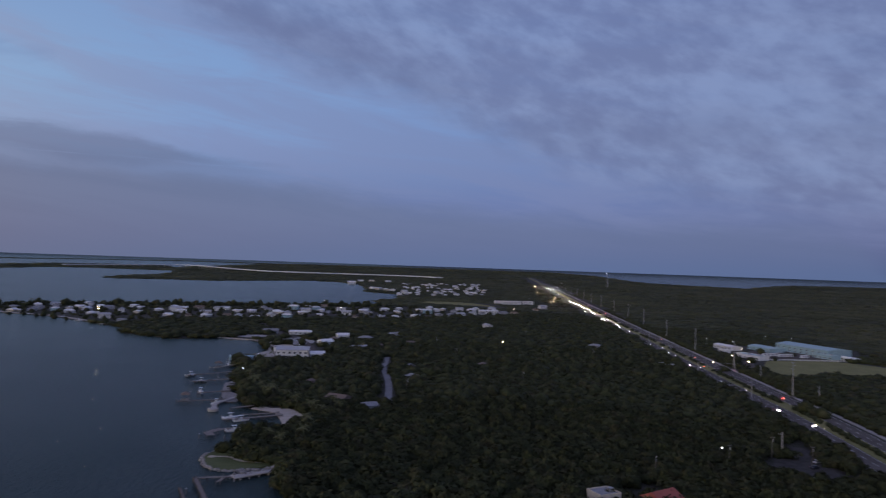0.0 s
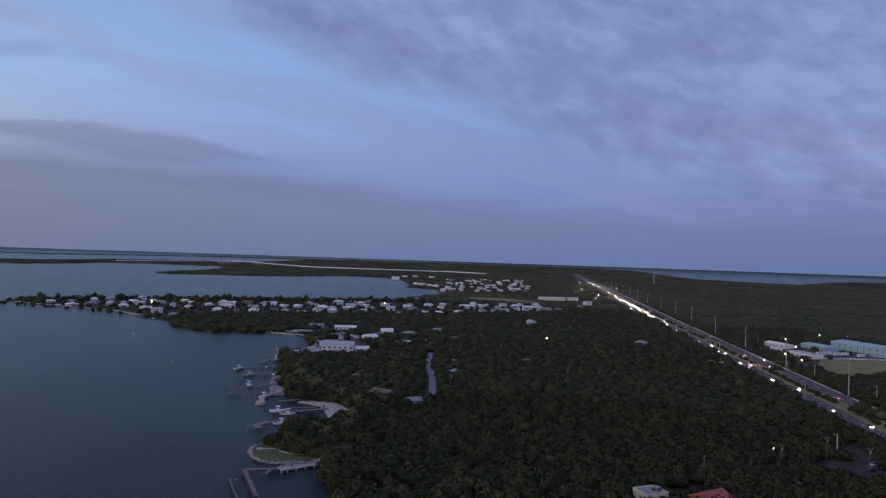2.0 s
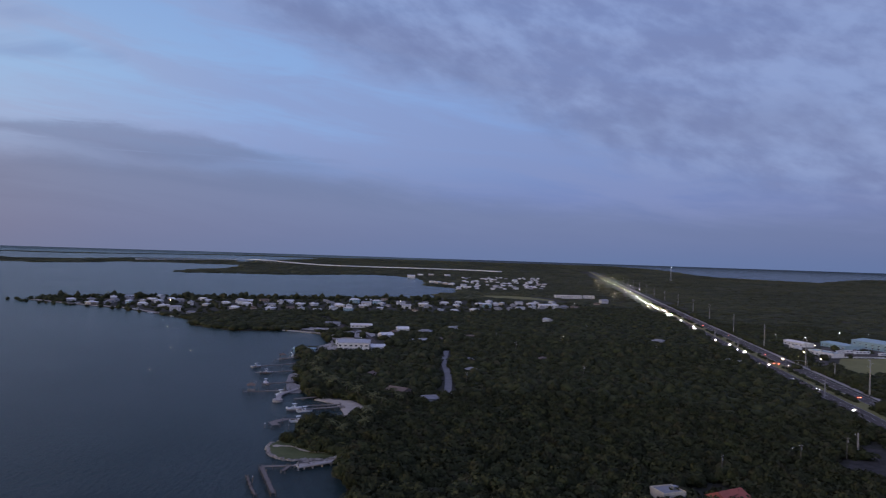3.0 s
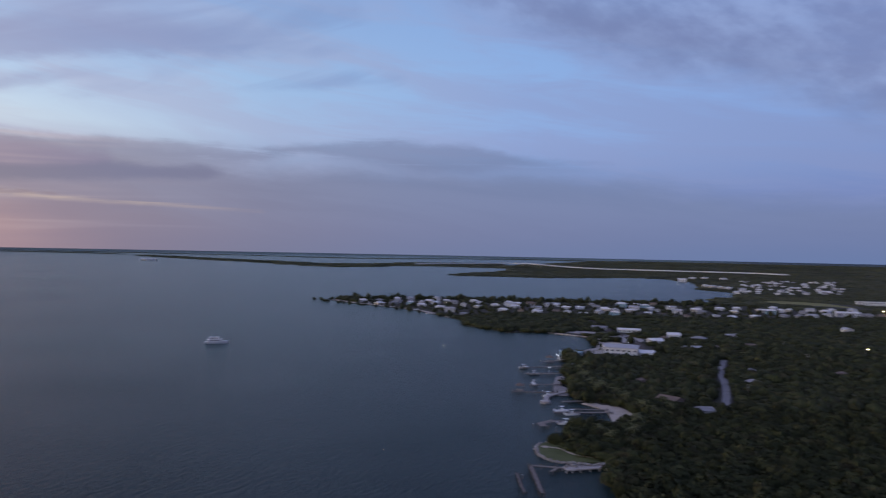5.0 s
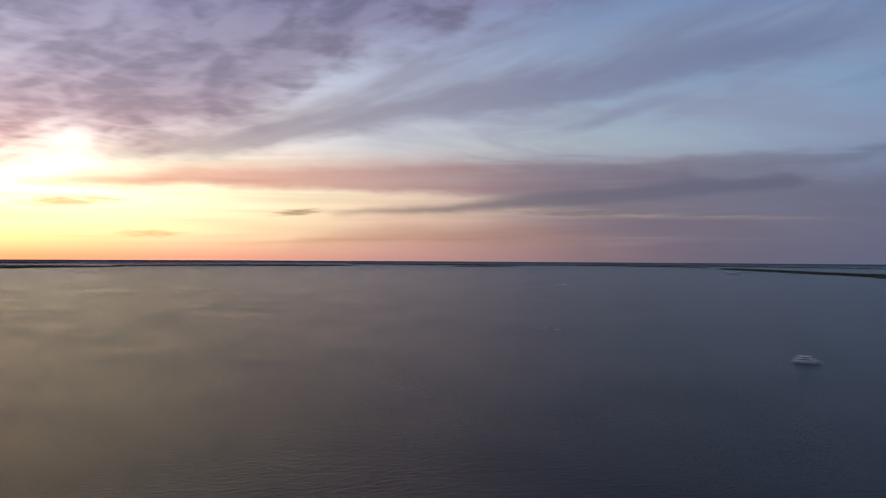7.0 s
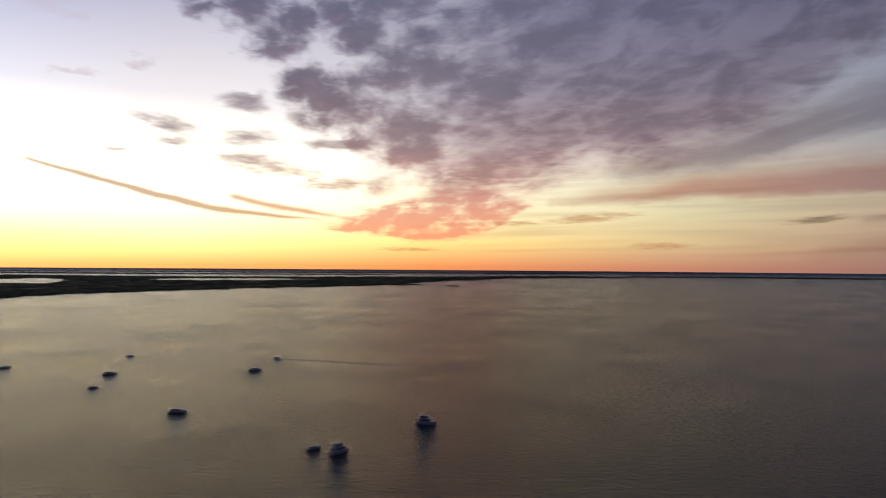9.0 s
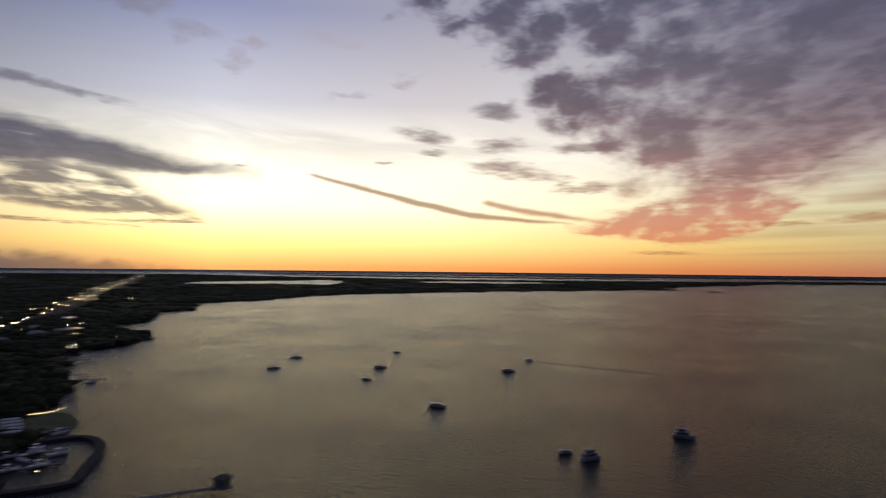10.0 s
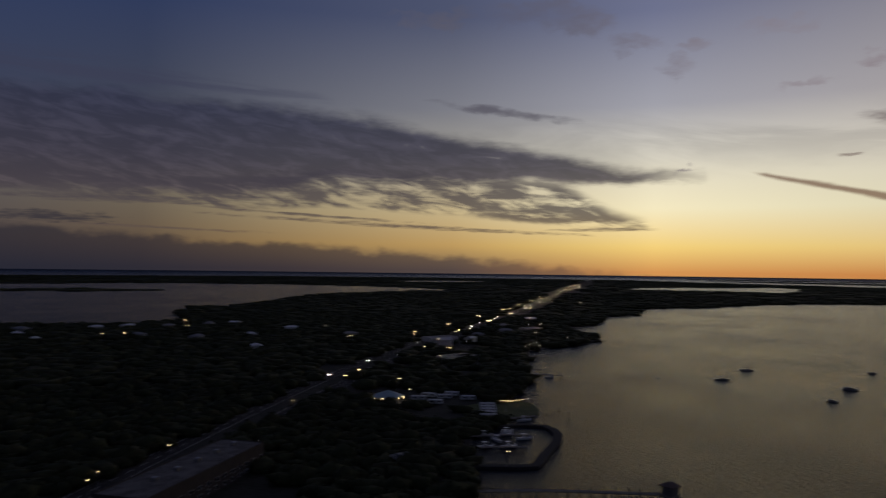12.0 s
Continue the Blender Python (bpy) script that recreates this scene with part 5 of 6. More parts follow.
long_block("white_house", "white house half hidden by trees", -104, 752, 20, 12, 10, 4.4, WALLS[0], ROOFS[0], 3, rise=2.2)
# long low blocks far along the woods
long_block("motel", "long pale motel block with a flat roof", 146, 1536, 12, 58, 14, 6.5, WALLS[0], ROOFS[0], 12)
long_block("motel", "short pale motel block with a flat roof", 192, 1550, 12, 22, 14, 6.5, WALLS[0], ROOFS[0], 5)
long_block("canal_house", "wide white house by the canal", 80, 1200, 12, 30, 12, 6.4, WALLS[0], ROOFS[0], 6, rise=1.5)
# yard and halls east of the highway
long_block("hall", "large pale blue steel hall with a low roof", 406, 765, 109, 70, 32, 7.5, WALLS[4], ROOFS[5], 9, rise=2.0)
long_block("hall_annex", "low pale blue annex of a steel hall", 398, 722, 109, 24, 12, 4.0, WALLS[4], ROOFS[5], 4)
long_block("hall_annex", "small white lean-to beside a steel hall", 414, 708, 109, 16, 9, 3.4, WALLS[0], ROOFS[0], 3, rise=0.8)
long_block("school_block", "long low pale block with a blue roof", 361, 776, 104, 36, 20, 4.2, WALLS[4], ROOFS[5], 6, rise=1.4)
long_block("school_block", "low white block with a pale blue flat roof", 312, 702, 112, 32, 13, 3.8, WALLS[0], ROOFS[5], 6)
long_block("store", "white low-roofed store beside the highway", 320, 782, 106, 30, 13, 4.0, WALLS[0], ROOFS[0], 5, rise=1.2)
long_block("store_annex", "small white annex of a store", 303, 747, 106, 9, 8, 3.2, WALLS[0], ROOFS[0], 2)
long_block("roadside_shop", "small white shop beside the highway", 196, 612, 10, 17, 9, 3.6, WALLS[0], ROOFS[0], 3)
# nearest roofs at the wood's edge
ob = house(11, 9, 4.2, 2.4, 0, WALLS[1], ROOFS[4], "house with a red tiled gable roof among trees")
ob.matrix_world = at(81, 251, 35)
long_block("flat_roof_house", "cream house with a flat parapet roof", 60, 250, 25, 9, 8, 5.5, WALLS[1], ROOFS[2], 2)
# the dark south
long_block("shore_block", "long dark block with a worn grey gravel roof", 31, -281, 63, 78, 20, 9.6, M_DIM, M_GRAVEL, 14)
long_block("shore_shop", "low shop with a pale roof beside the road", -54, -300, 30, 10, 8, 4.0, WALLS[2], ROOFS[2], 2)
long_block("plaza", "low plaza building with a lit front", -165, -640, 25, 34, 16, 4.5, WALLS[0], ROOFS[2], 6)
long_block("plaza", "low dark roofed store by the road", -190, -820, 25, 40, 18, 4.5, WALLS[0], ROOFS[2], 6)
long_block("waterside_bar", "low bar with a pale roof on the waterside", -350, -940, 25, 30, 14, 4.0, WALLS[1], ROOFS[2], 5)


def pavilion():
    """A round hall under a pale tent roof with a ring of lamps at its eaves."""
    ob = thing("pavilion", "round pavilion with a pale blue tent roof and eave lamps", "pavilion")
    bm = bmesh.new()
    bmesh.ops.create_cone(bm, cap_ends=True, segments=24, radius1=10.5, radius2=0.8, depth=3.4, matrix=Matrix.Translation((0, 0, 5.5)))
    part("tent_roof", bm, ROOFS[5], ob)
    for k in range(12):
        a = k * math.pi / 6
        part("post", rod(bmesh.new(), (9.6 * math.cos(a), 9.6 * math.sin(a), 0), (9.6 * math.cos(a), 9.6 * math.sin(a), 3.85), 0.14), M_WHITE, ob)
        part("eave_lamp", rod(bmesh.new(), (10.4 * math.cos(a), 10.4 * math.sin(a), 3.3), (10.4 * math.cos(a), 10.4 * math.sin(a), 3.7), 0.18), M_LAMP, ob)
    bm = bmesh.new()
    bmesh.ops.create_cone(bm, cap_ends=True, segments=24, radius1=10, radius2=10, depth=0.3, matrix=Matrix.Translation((0, 0, 0.05)))
    part("floor_slab", bm, M_CONCRETE, ob)
    ob.matrix_world = at(-70, -446, 0)


pavilion()
# ---- streets, yards and shore ----
def slab(name, outline, label, mat, top=0.1, category="ground"):
    line = smooth_line(outline, 6.0, True)
    return tagged(mesh_object(name, prism(bmesh.new(), [(p.x, p.y) for p in line], GROUND - 0.4, GROUND + top), mat), label, category, kind="structure")


def street(name, points, width, mat, label, top=0.06):
    line = smooth_line(points, 12.0)
    return tagged(mesh_object(name, ribbon(bmesh.new(), line, width, GROUND - 0.3, GROUND + top), mat), label, "road", kind="structure")


street("road_lane", STREET, 4.6, M_LANE, "narrow pale lane between trees")
street("road_marina", MARINA_ROAD, 7.0, M_ASPHALT, "asphalt lane to the marina")
street("road_crossing", CROSS_STREET, 9.0, M_ASPHALT, "side street that meets the highway", 0.13)
street("road_spit", SPIT_ROAD, 7.0, M_ASPHALT, "asphalt lane along the spit")
street("road_drive", LOT_DRIVE, 10.0, M_DARK_AND_SHADED_TARMAC, "dark parking drive", 0.08)
slab("ground_lot", [(-168, 700), (-135, 690), (-128, 720), (-150, 756), (-175, 745)], "grey parking lot by the marina", M_CONCRETE, 0.05)
slab("ground_pad", [(-214, 742), (-180, 738), (-176, 756), (-205, 764), (-220, 756)], "pale concrete pad on the shore", M_CONCRETE, 0.12)
slab("ground_parking", [(155, 285), (182, 300), (190, 330), (170, 338), (150, 312)], "dim asphalt parking lot", M_DARK_AND_SHADED_TARMAC, 0.05)
slab("ground_quay", [(-162, 596), (-150, 580), (-140, 600), (-140, 650), (-152, 646)], "pale concrete quay", M_CONCRETE, 0.1)
slab("ground_field", [(312, 672), (325, 686), (350, 692), (395, 694), (425, 640), (380, 570), (310, 562), (284, 602)], "dull green mown sports field", M_GRASS, 0.08)
slab("ground_yard", [(322, 694), (345, 698), (420, 705), (440, 760), (390, 790), (345, 770), (318, 740)], "grey asphalt yard between halls", M_ASPHALT, 0.06)
slab("ground_lawn", [(60, 1440), (110, 1420), (60, 1530), (-20, 1540), (-70, 1480), (0, 1420)], "open dull green lawn", M_GRASS, 0.08)
slab("beach", [(-101, 401), (-93, 395), (-84, 396), (-72, 379), (-72, 358), (-77, 356), (-83, 371), (-89, 384), (-97, 389), (-104, 393)], "small pale sand beach", M_SAND, 0.03, "beach")
slab("ground_bank", [(-130, 440), (-122, 432), (-117, 410), (-122, 408), (-132, 430), (-142, 470), (-138, 478)], "pale rocky bank of the shore", M_ROCK, 0.03)


tagged(mesh_object("trim_seawall", ribbon(bmesh.new(), smooth_line([(x - 3, y) for x, y in SEAWALL], 8.0), 2.0, -1.2, GROUND + 0.35), M_CONCRETE), "pale concrete seawall along the marina shore", "seawall", kind="structure")
slab("ground_shore", [(-156, 552), (-140, 556), (-136, 640), (-150, 700), (-190, 716), (-178, 700), (-150, 640)], "pale bare ground along the marina", M_SAND, 0.04)


tagged(mesh_object("beach_strip", ribbon(bmesh.new(), smooth_line(SPIT_SHORE, 20.0), 7.0, -0.5, GROUND + 0.08), M_SAND), "narrow pale strip of sand along the spit", "beach", kind="structure")


def stone(rs, size):
    bm = bmesh.new()
    bmesh.ops.create_icosphere(bm, subdivisions=1, radius=1.0)
    for v in bm.verts:
        v.co *= rs.uniform(0.7, 1.15)
        v.co.z *= 0.7
    return bm


STONES = random.Random(8)
stone_meshes = []
for k in range(6):
    me = bpy.data.meshes.new("stone")
    b = stone(STONES, 1)
    b.to_mesh(me)
    b.free()
    me.materials.append(M_ROCK)
    stone_meshes.append(me)


def riprap(line, parent, every, size, rows=2, spread=1.2):
    for i, p in enumerate(smooth_line(line, every, False)):
        for r in range(rows):
            s = size * STONES.uniform(0.7, 1.35)
            ob = new("stone", STONES.choice(stone_meshes))
            ob.parent = parent
            ob.matrix_world = Matrix.Translation((p.x + STONES.uniform(-1, 1) * spread, p.y + STONES.uniform(-1, 1) * spread, 0.1 + STONES.uniform(0, 0.5))) @ Matrix.Rotation(STONES.uniform(0, 6), 4, "Z") @ Matrix.Diagonal((s, s * 0.85, s, 1))


# islet point with a lawn, a winding path and a collar of boulders
tagged(mesh_object("ground_islet", prism(bmesh.new(), [(p.x, p.y) for p in islet_line], -1.0, GROUND + 0.15), M_LAWN), "grassy point ringed with boulders", "land", kind="structure")
tagged(mesh_object("path", ribbon(bmesh.new(), smooth_line([(-94, 296), (-90, 296.5), (-86, 296), (-82, 292), (-75, 290), (-66, 292)], 2.0), 1.3, GROUND, GROUND + 0.22), M_SAND), "pale winding sand path on a lawn", "path", kind="structure")
tagged(mesh_object("path_head", prism(bmesh.new(), [(-94 + 1.7 * math.cos(k * 0.52), 296 + 1.7 * math.sin(k * 0.52)) for k in range(12)], GROUND, GROUND + 0.21), M_SAND), "round pale end of a sand path", "path", kind="structure")
collar = thing("boulder_collar", "collar of pale grey limestone boulders round a lawn", "rocks")
riprap([(-70.6, 280.7), (-75.2, 280.7), (-82.6, 278.4), (-90.9, 282), (-96, 290.8), (-97.8, 299), (-94.1, 306.4), (-87.2, 309.2), (-81.7, 311)], collar, 1.15, 0.8, 2, 0.7)


# ---- docks ----
def dock(label, points, width=2.0, top=1.5, reach=3.2, boards=True, group="docks in the bay", lift=1.0):
    """A timber dock: deck boards along a line, stringers under them and piles to both sides."""
    ob = thing("dock", label, "dock", group)
    line = smooth_line(points, 4.0)
    plain = lambda x, y, z: Vector((x, y, z))
    deck_ob = part("deck", ribbon(bmesh.new(), line, width, top - 0.08, top, plain), M_PLANK, ob)
    for s in (-1, 1):
        part("stringer", ribbon(bmesh.new(), offset_line(line, s * width * 0.36), 0.2, top - 0.34, top - 0.083, plain), M_PILE, deck_ob)
    for s in (-1, 1):
        walk_on, last = 0.0, None
        for p in offset_line(line, s * (width / 2 + 0.12)):
            walk_on += (p - last).length if last else 99
            last = p
            if walk_on >= reach:
                walk_on = 0.0
                part("pile", rod(bmesh.new(), (p.x, p.y, -2), (p.x, p.y, top + lift * STONES.uniform(0.2, 0.9)), 0.17, 0.15, 7), M_PILE, ob)
    return ob


def pier(label, points, width, top=1.3):
    """A solid concrete pier on square posts."""
    ob = thing("pier", label, "pier")
    line = smooth_line(points, 3.5)
    part("deck", ribbon(bmesh.new(), line, width, top - 0.45, top, lambda x, y, z: Vector((x, y, z))), M_CONCRETE, ob)
    for s in (-1, 1):
        for p in offset_line(line, s * (width / 2 - 0.4)):
            part("post", box(bmesh.new(), p.x - 0.25, p.y - 0.25, -2, p.x + 0.25, p.y + 0.25, top - 0.453), M_CONCRETE, ob)
    return ob


pier("worn concrete pier with rubble on square posts", [(-58, 285), (-64, 279), (-77, 268)], 4.5, 1.4)
rubble = thing("rubble", "pale broken stones heaped along a pier", "rocks")
riprap([(-63, 281), (-70, 276), (-76, 271)], rubble, 1.0, 0.7, 2, 1.2)
for o in rubble.children:
    o.location.z += 1.4
dock("weathered timber dock reaching from a pier", [(-76.5, 269), (-90, 265.5)], 1.6, 1.3)
dock("broken timber dock on bare piles", [(-90, 265), (-83, 251), (-76, 237)], 1.5, 1.3, 2.6)
dock("short timber finger dock beside a pier", [(-80, 268), (-80.5, 262)], 1.3, 1.2)
dock("broken run of old dock piles", [(-92, 255), (-86, 243), (-82, 236)], 0.7, 0.7, 3.0)
dock("long grey timber dock from the beach", [(-75, 354), (-90, 347), (-104, 341)], 2.0)
dock("cluttered timber platform at a dock's end", [(-104, 341), (-108, 333), (-105, 328)], 4.0, 1.5, 2.5)
dock("long grey timber dock with moored boats", [(-83, 376), (-95, 368), (-110, 360)], 2.2)
dock("narrow timber dock beside a longer one", [(-86, 381), (-95, 376), (-103, 373)], 1.5)
dock("pale timber dock beside the beach", [(-99, 401), (-106, 395), (-114, 389)], 2.2, 1.4)
dock("timber dock with tall mooring piles", [(-124, 413), (-136, 407), (-149, 402)], 1.8, 1.4, 2.6, lift=2.4)
dock("timber dock with a boat lift", [(-130, 439), (-138, 433), (-146, 427)], 2.0)
dock("timber dock under a moored boat", [(-140, 482), (-150, 474), (-164, 465)], 2.4)
dock("narrow timber dock with a small boat", [(-148, 514), (-158, 503), (-175, 488)], 1.6)
dock("wide timber dock beside a pavilion", [(-152, 554), (-160, 540), (-168, 524)], 3.0)
dock("long dark timber pier with a hut at its end", [(-72, -258), (-105, -252), (-144, -240)], 3.0, 1.6, 3.2, lift=2.0)
for pts in ([(-185, -548), (-205, -538), (-224, -529)], [(-200, -570), (-224, -561)], [(-305, -752), (-340, -775), (-396, -795)], [(-236, -652), (-262, -650)], [(-96, -343), (-112, -343), (-127, -340)], [(-90, -321), (-103, -320), (-117, -317)], [(-120, -376), (-134, -381), (-147, -384)], [(-575, -1165), (-660, -1228)], [(-415, -975), (-470, -985)]):
    dock("dark timber dock on the southern shore", pts, 3.0, 1.6, 6.0, group="docks on the southern shore")
breakwater = pier("curved concrete breakwater with a round head", [(-119, 424), (-123, 413), (-126, 400), (-123, 388)], 2.8, 1.2)
part("head", prism(bmesh.new(), [(-123 + 3 * math.cos(k * 0.63), 386 + 3 * math.sin(k * 0.63)) for k in range(10)], -1.5, 1.25), M_CONCRETE, breakwater)
tagged(mesh_object("ground_terrace", prism(bmesh.new(), [(p.x, p.y) for p in smooth_line([(-110, -384), (-128, -382), (-146, -387), (-155, -401), (-158, -428), (-140, -434), (-112, -420)], 6.0, True)], -1.2, GROUND + 0.12), M_LAWN), "dark lawn terrace beside the marina", "ground", kind="structure")
mole = thing("mole", "dark stone mole round a small marina basin", "breakwater")
part("wall", ribbon(bmesh.new(), smooth_line([(-84, -293), (-103, -288), (-110, -288), (-121, -305), (-136, -327), (-143, -344), (-143, -359), (-133, -365), (-112, -366)], 6.0), 4.4, -1.5, 1.3), M_MOLE, mole)
for x, y in ((-110, 327), (-98, 326), (-150, 427), (-150, 480), (-151, 501), (-88, 345), (-89, 346.5), (-86.5, 344), (-156, -392), (-162, -399), (-168, -401), (-169, -389), (-163, -374), (-88, 250), (-170, 522)):
    ob = thing("mooring_pile", "lone weathered timber pile in the water", "pile", "mooring piles")
    part("post", rod(bmesh.new(), (0, 0, -2), (0, 0, 2.2), 0.2, 0.17, 8), M_PILE, ob)
    bm = bmesh.new()
    bmesh.ops.create_cone(bm, cap_ends=True, segments=8, radius1=0.24, radius2=0.05, depth=0.3, matrix=Matrix.Translation((0, 0, 2.353)))
    part("cap", bm, M_WHITE, ob, "white conical cap")
    ob.matrix_world = Matrix.Translation((x, y, 0))


def hut(x, y, turn, label, size=1.0, walled=False):
    ob = thing("pier_hut", label, "hut")
    for a in (-1.8, 1.8):
        for b in (-1.8, 1.8):
            part("post", rod(bmesh.new(), (a, b, 0), (a, b, 2.7), 0.1, 0.1, 6), M_PILE, ob)
    part("roof", gable(bmesh.new(), 4.2, 4.2, 2.95, 1.3, 0.4, 2.3), ROOFS[3], ob)
    part("floor", box(bmesh.new(), -2.3, -2.3, -0.35, 2.3, 2.3, -0.02), M_PLANK, ob)
    for a in (-1.8, 1.8):
        for b in (-1.8, 1.8):
            part("pile", rod(bmesh.new(), (a, b, -3.6), (a, b, -0.353), 0.16, 0.16, 6), M_PILE, ob)
    if walled:
        part("wall", box(bmesh.new(), -1.7, -1.7, -0.017, 1.7, 1.7, 2.64), M_PLANK, ob, "dark board walls")
        for a in (-0.8, 0.8):
            part("window", box(bmesh.new(), a - 0.35, -1.74, 1.1, a + 0.35, -1.703, 2.0), M_GLASS, ob)
    ob.matrix_world = Matrix.Translation((x, y, 1.65)) @ Matrix.Rotation(radians(turn), 4, "Z") @ Matrix.Diagonal((size, size, size, 1))


hut(-145, -239, 20, "dark boarded hut with a hipped roof at a pier's end", 1.2, True)
hut(-166, 530, 30, "open pavilion with a shingle roof on a dock")
hut(-146, 407, 20, "open boat shelter with a shingle roof")
# ---- boats ----
M_STRIPE = material("boot_stripe", (0.05, 0.07, 0.12), None, 0.4, 1.0)
M_CANVAS = material("canvas_top", (0.6, 0.6, 0.58), None, 0.8, 1.0)


def hull(bm, length, beam, depth, draft=0.4, cuts=9, flare=0.25):
    """A lofted hull with a raked bow, open at the top edge under a deck."""
    rows = []
    for i in range(cuts):
        t = i / (cuts - 1)
        w = beam / 2 * (1 if t < 0.45 else math.sqrt(max(0.0, 1 - ((t - 0.45) / 0.55) ** 2.2)))
        x = -length / 2 + length * t
        sheer = depth * (1 + 0.3 * t * t)
        keel = -draft * (1 - max(0, t - 0.6) ** 2 * 4)
        w = max(w, 0.03)
        rows.append([bm.verts.new(p) for p in ((x, 0, keel), (x - 0.03 * t * length, w * (1 - flare), 0.05), (x, w, sheer), (x, -w, sheer), (x - 0.03 * t * length, -w * (1 - flare), 0.05))])
    for a, b in zip(rows, rows[1:]):
        for k in range(5):
            bm.faces.new((a[k], b[k], b[(k + 1) % 5], a[(k + 1) % 5]))
    bm.faces.new(rows[0])
    bm.faces.new(rows[-1][::-1])
    bmesh.ops.recalc_face_normals(bm, faces=bm.faces[:])
    return bm


def console_boat():
    ob = thing("motor_boat", "white centre-console motor boat moored at a dock", "boat", "boats at the docks")
    part("hull", hull(bmesh.new(), 8.0, 2.6, 0.9), M_HULL, ob)
    part("console", box(bmesh.new(), -0.6, -0.45, 0.95, 0.5, 0.45, 2.0, 0.08), M_HULL, ob)
    part("windscreen", box(bmesh.new(), 0.2, -0.42, 2.004, 0.45, 0.42, 2.45, 0.03), M_GLASS, ob)
    top = part("t_top", box(bmesh.new(), -1.4, -0.95, 2.9, 1.0, 0.95, 3.02, 0.04), M_HULL, ob)
    for x in (-0.9, 0.5):
        for y in (-0.6, 0.6):
            part("leg", rod(bmesh.new(), (x, y, 0.9), (x, y, 2.9), 0.04, 0.04, 6), M_STEEL, top)
    part("seat", box(bmesh.new(), -1.8, -0.55, 0.95, -1.2, 0.55, 1.5, 0.06), M_CANVAS, ob)
    for y in (-0.4, 0.4):
        motor = part("outboard", box(bmesh.new(), -4.65, y - 0.25, 0.5, -4.02, y + 0.25, 1.6, 0.1), M_HULL, ob)
        part("shaft", box(bmesh.new(), -4.5, y - 0.08, -0.6, -4.2, y + 0.08, 0.497), M_DARK, motor)
    part("stripe", box(bmesh.new(), -3.99, -1.02, -0.08, 1.6, 1.02, 0.06), M_STRIPE, ob)
    return ob


def cruiser(length, label, decks=2, group="", paint=M_HULL, tall=1.0):
    """A cabin cruiser with a flying bridge, window bands, rails and a mast."""
    ob = thing("cabin_cruiser", label, "boat", group)
    s = length / 12
    part("hull", hull(bmesh.new(), length, 3.9 * s, 1.5 * s * tall ** 0.5, 0.7 * s), paint, ob)
    part("boot_stripe", box(bmesh.new(), -length * 0.49, -1.5 * s, -0.1, length * 0.1, 1.5 * s, 0.12), M_STRIPE, ob)
    t = s * tall
    z, x0, x1, w = 1.55 * s * tall ** 0.5, -length * 0.38, length * 0.2, 1.55 * s
    for d in range(decks):
        cabin = part("cabin", box(bmesh.new(), x0, -w, z, x1, w, z + 1.7 * t, 0.15 * s), paint, ob)
        part("side_window", box(bmesh.new(), x0 + 0.6 * s, -w - 0.02, z + 0.75 * t, x1 - 0.5 * s, w + 0.02, z + 1.35 * t), M_GLASS, cabin)
        part("windscreen", box(bmesh.new(), x1 - 0.1 * s, -w * 0.8, z + 0.75 * t, x1 + 0.03, w * 0.8, z + 1.35 * t), M_GLASS, cabin)
        part("roof", box(bmesh.new(), x0 - 0.5 * s, -w - 0.25 * s, z + 1.703 * t, x1 + 0.45 * s, w + 0.25 * s, z + 1.83 * t, 0.05 * s), paint, cabin)
        z, x0, x1, w = z + 1.835 * t, x0 + 1.0 * s, x1 - 1.5 * s, w * 0.86
    part("mast", rod(bmesh.new(), (x0 + 1.2 * s, 0, z - 0.02), (x0 + 0.9 * s, 0, z + 1.2 * t), 0.06 * s, 0.03 * s, 6), M_STEEL, ob)
    rail = bmesh.new()
    for y in (-1, 1):
        for k in range(5):
            x = length * (0.16 + 0.07 * k)
            yy = y * 1.8 * s * math.sqrt(max(0.02, 1 - ((0.66 + 0.07 * k - 0.45) / 0.55) ** 2.2))
            rod(rail, (x, yy * 0.95, 1.6 * s), (x, yy * 0.95, 2.6 * s), 0.03, 0.03, 5)
    part("rail", rail, M_STEEL, ob)
    return ob


boat = console_boat()
for x, y, turn in ((-101, 364, 30), (-98, 342, 25), (-147, 436, 120), (-159, 472, 35), (-174, 494, 60), (-108, 369, 32), (-164, 550, 110), (-127, 404, 80),
                   (-104, -346.5, 5), (-115, -346.5, 8), (-122, -337, 5), (-108, -336, 100), (-98, -324.5, 5), (-109, -323, 5), (-118, -352, 30), (-124, -384, 12), (-137, -378, 12), (-205, -545, 20), (-212, -528, 20), (-345, -768, 60),
                   (-600, 955, 30), (-545, 925, 20), (-480, 895, 25), (-440, 855, 40), (-395, 825, 40), (-665, 968, 15)):
    copy_thing(boat, Matrix.Translation((x, y, 0.05)) @ Matrix.Rotation(radians(turn), 4, "Z"))
drop(boat)
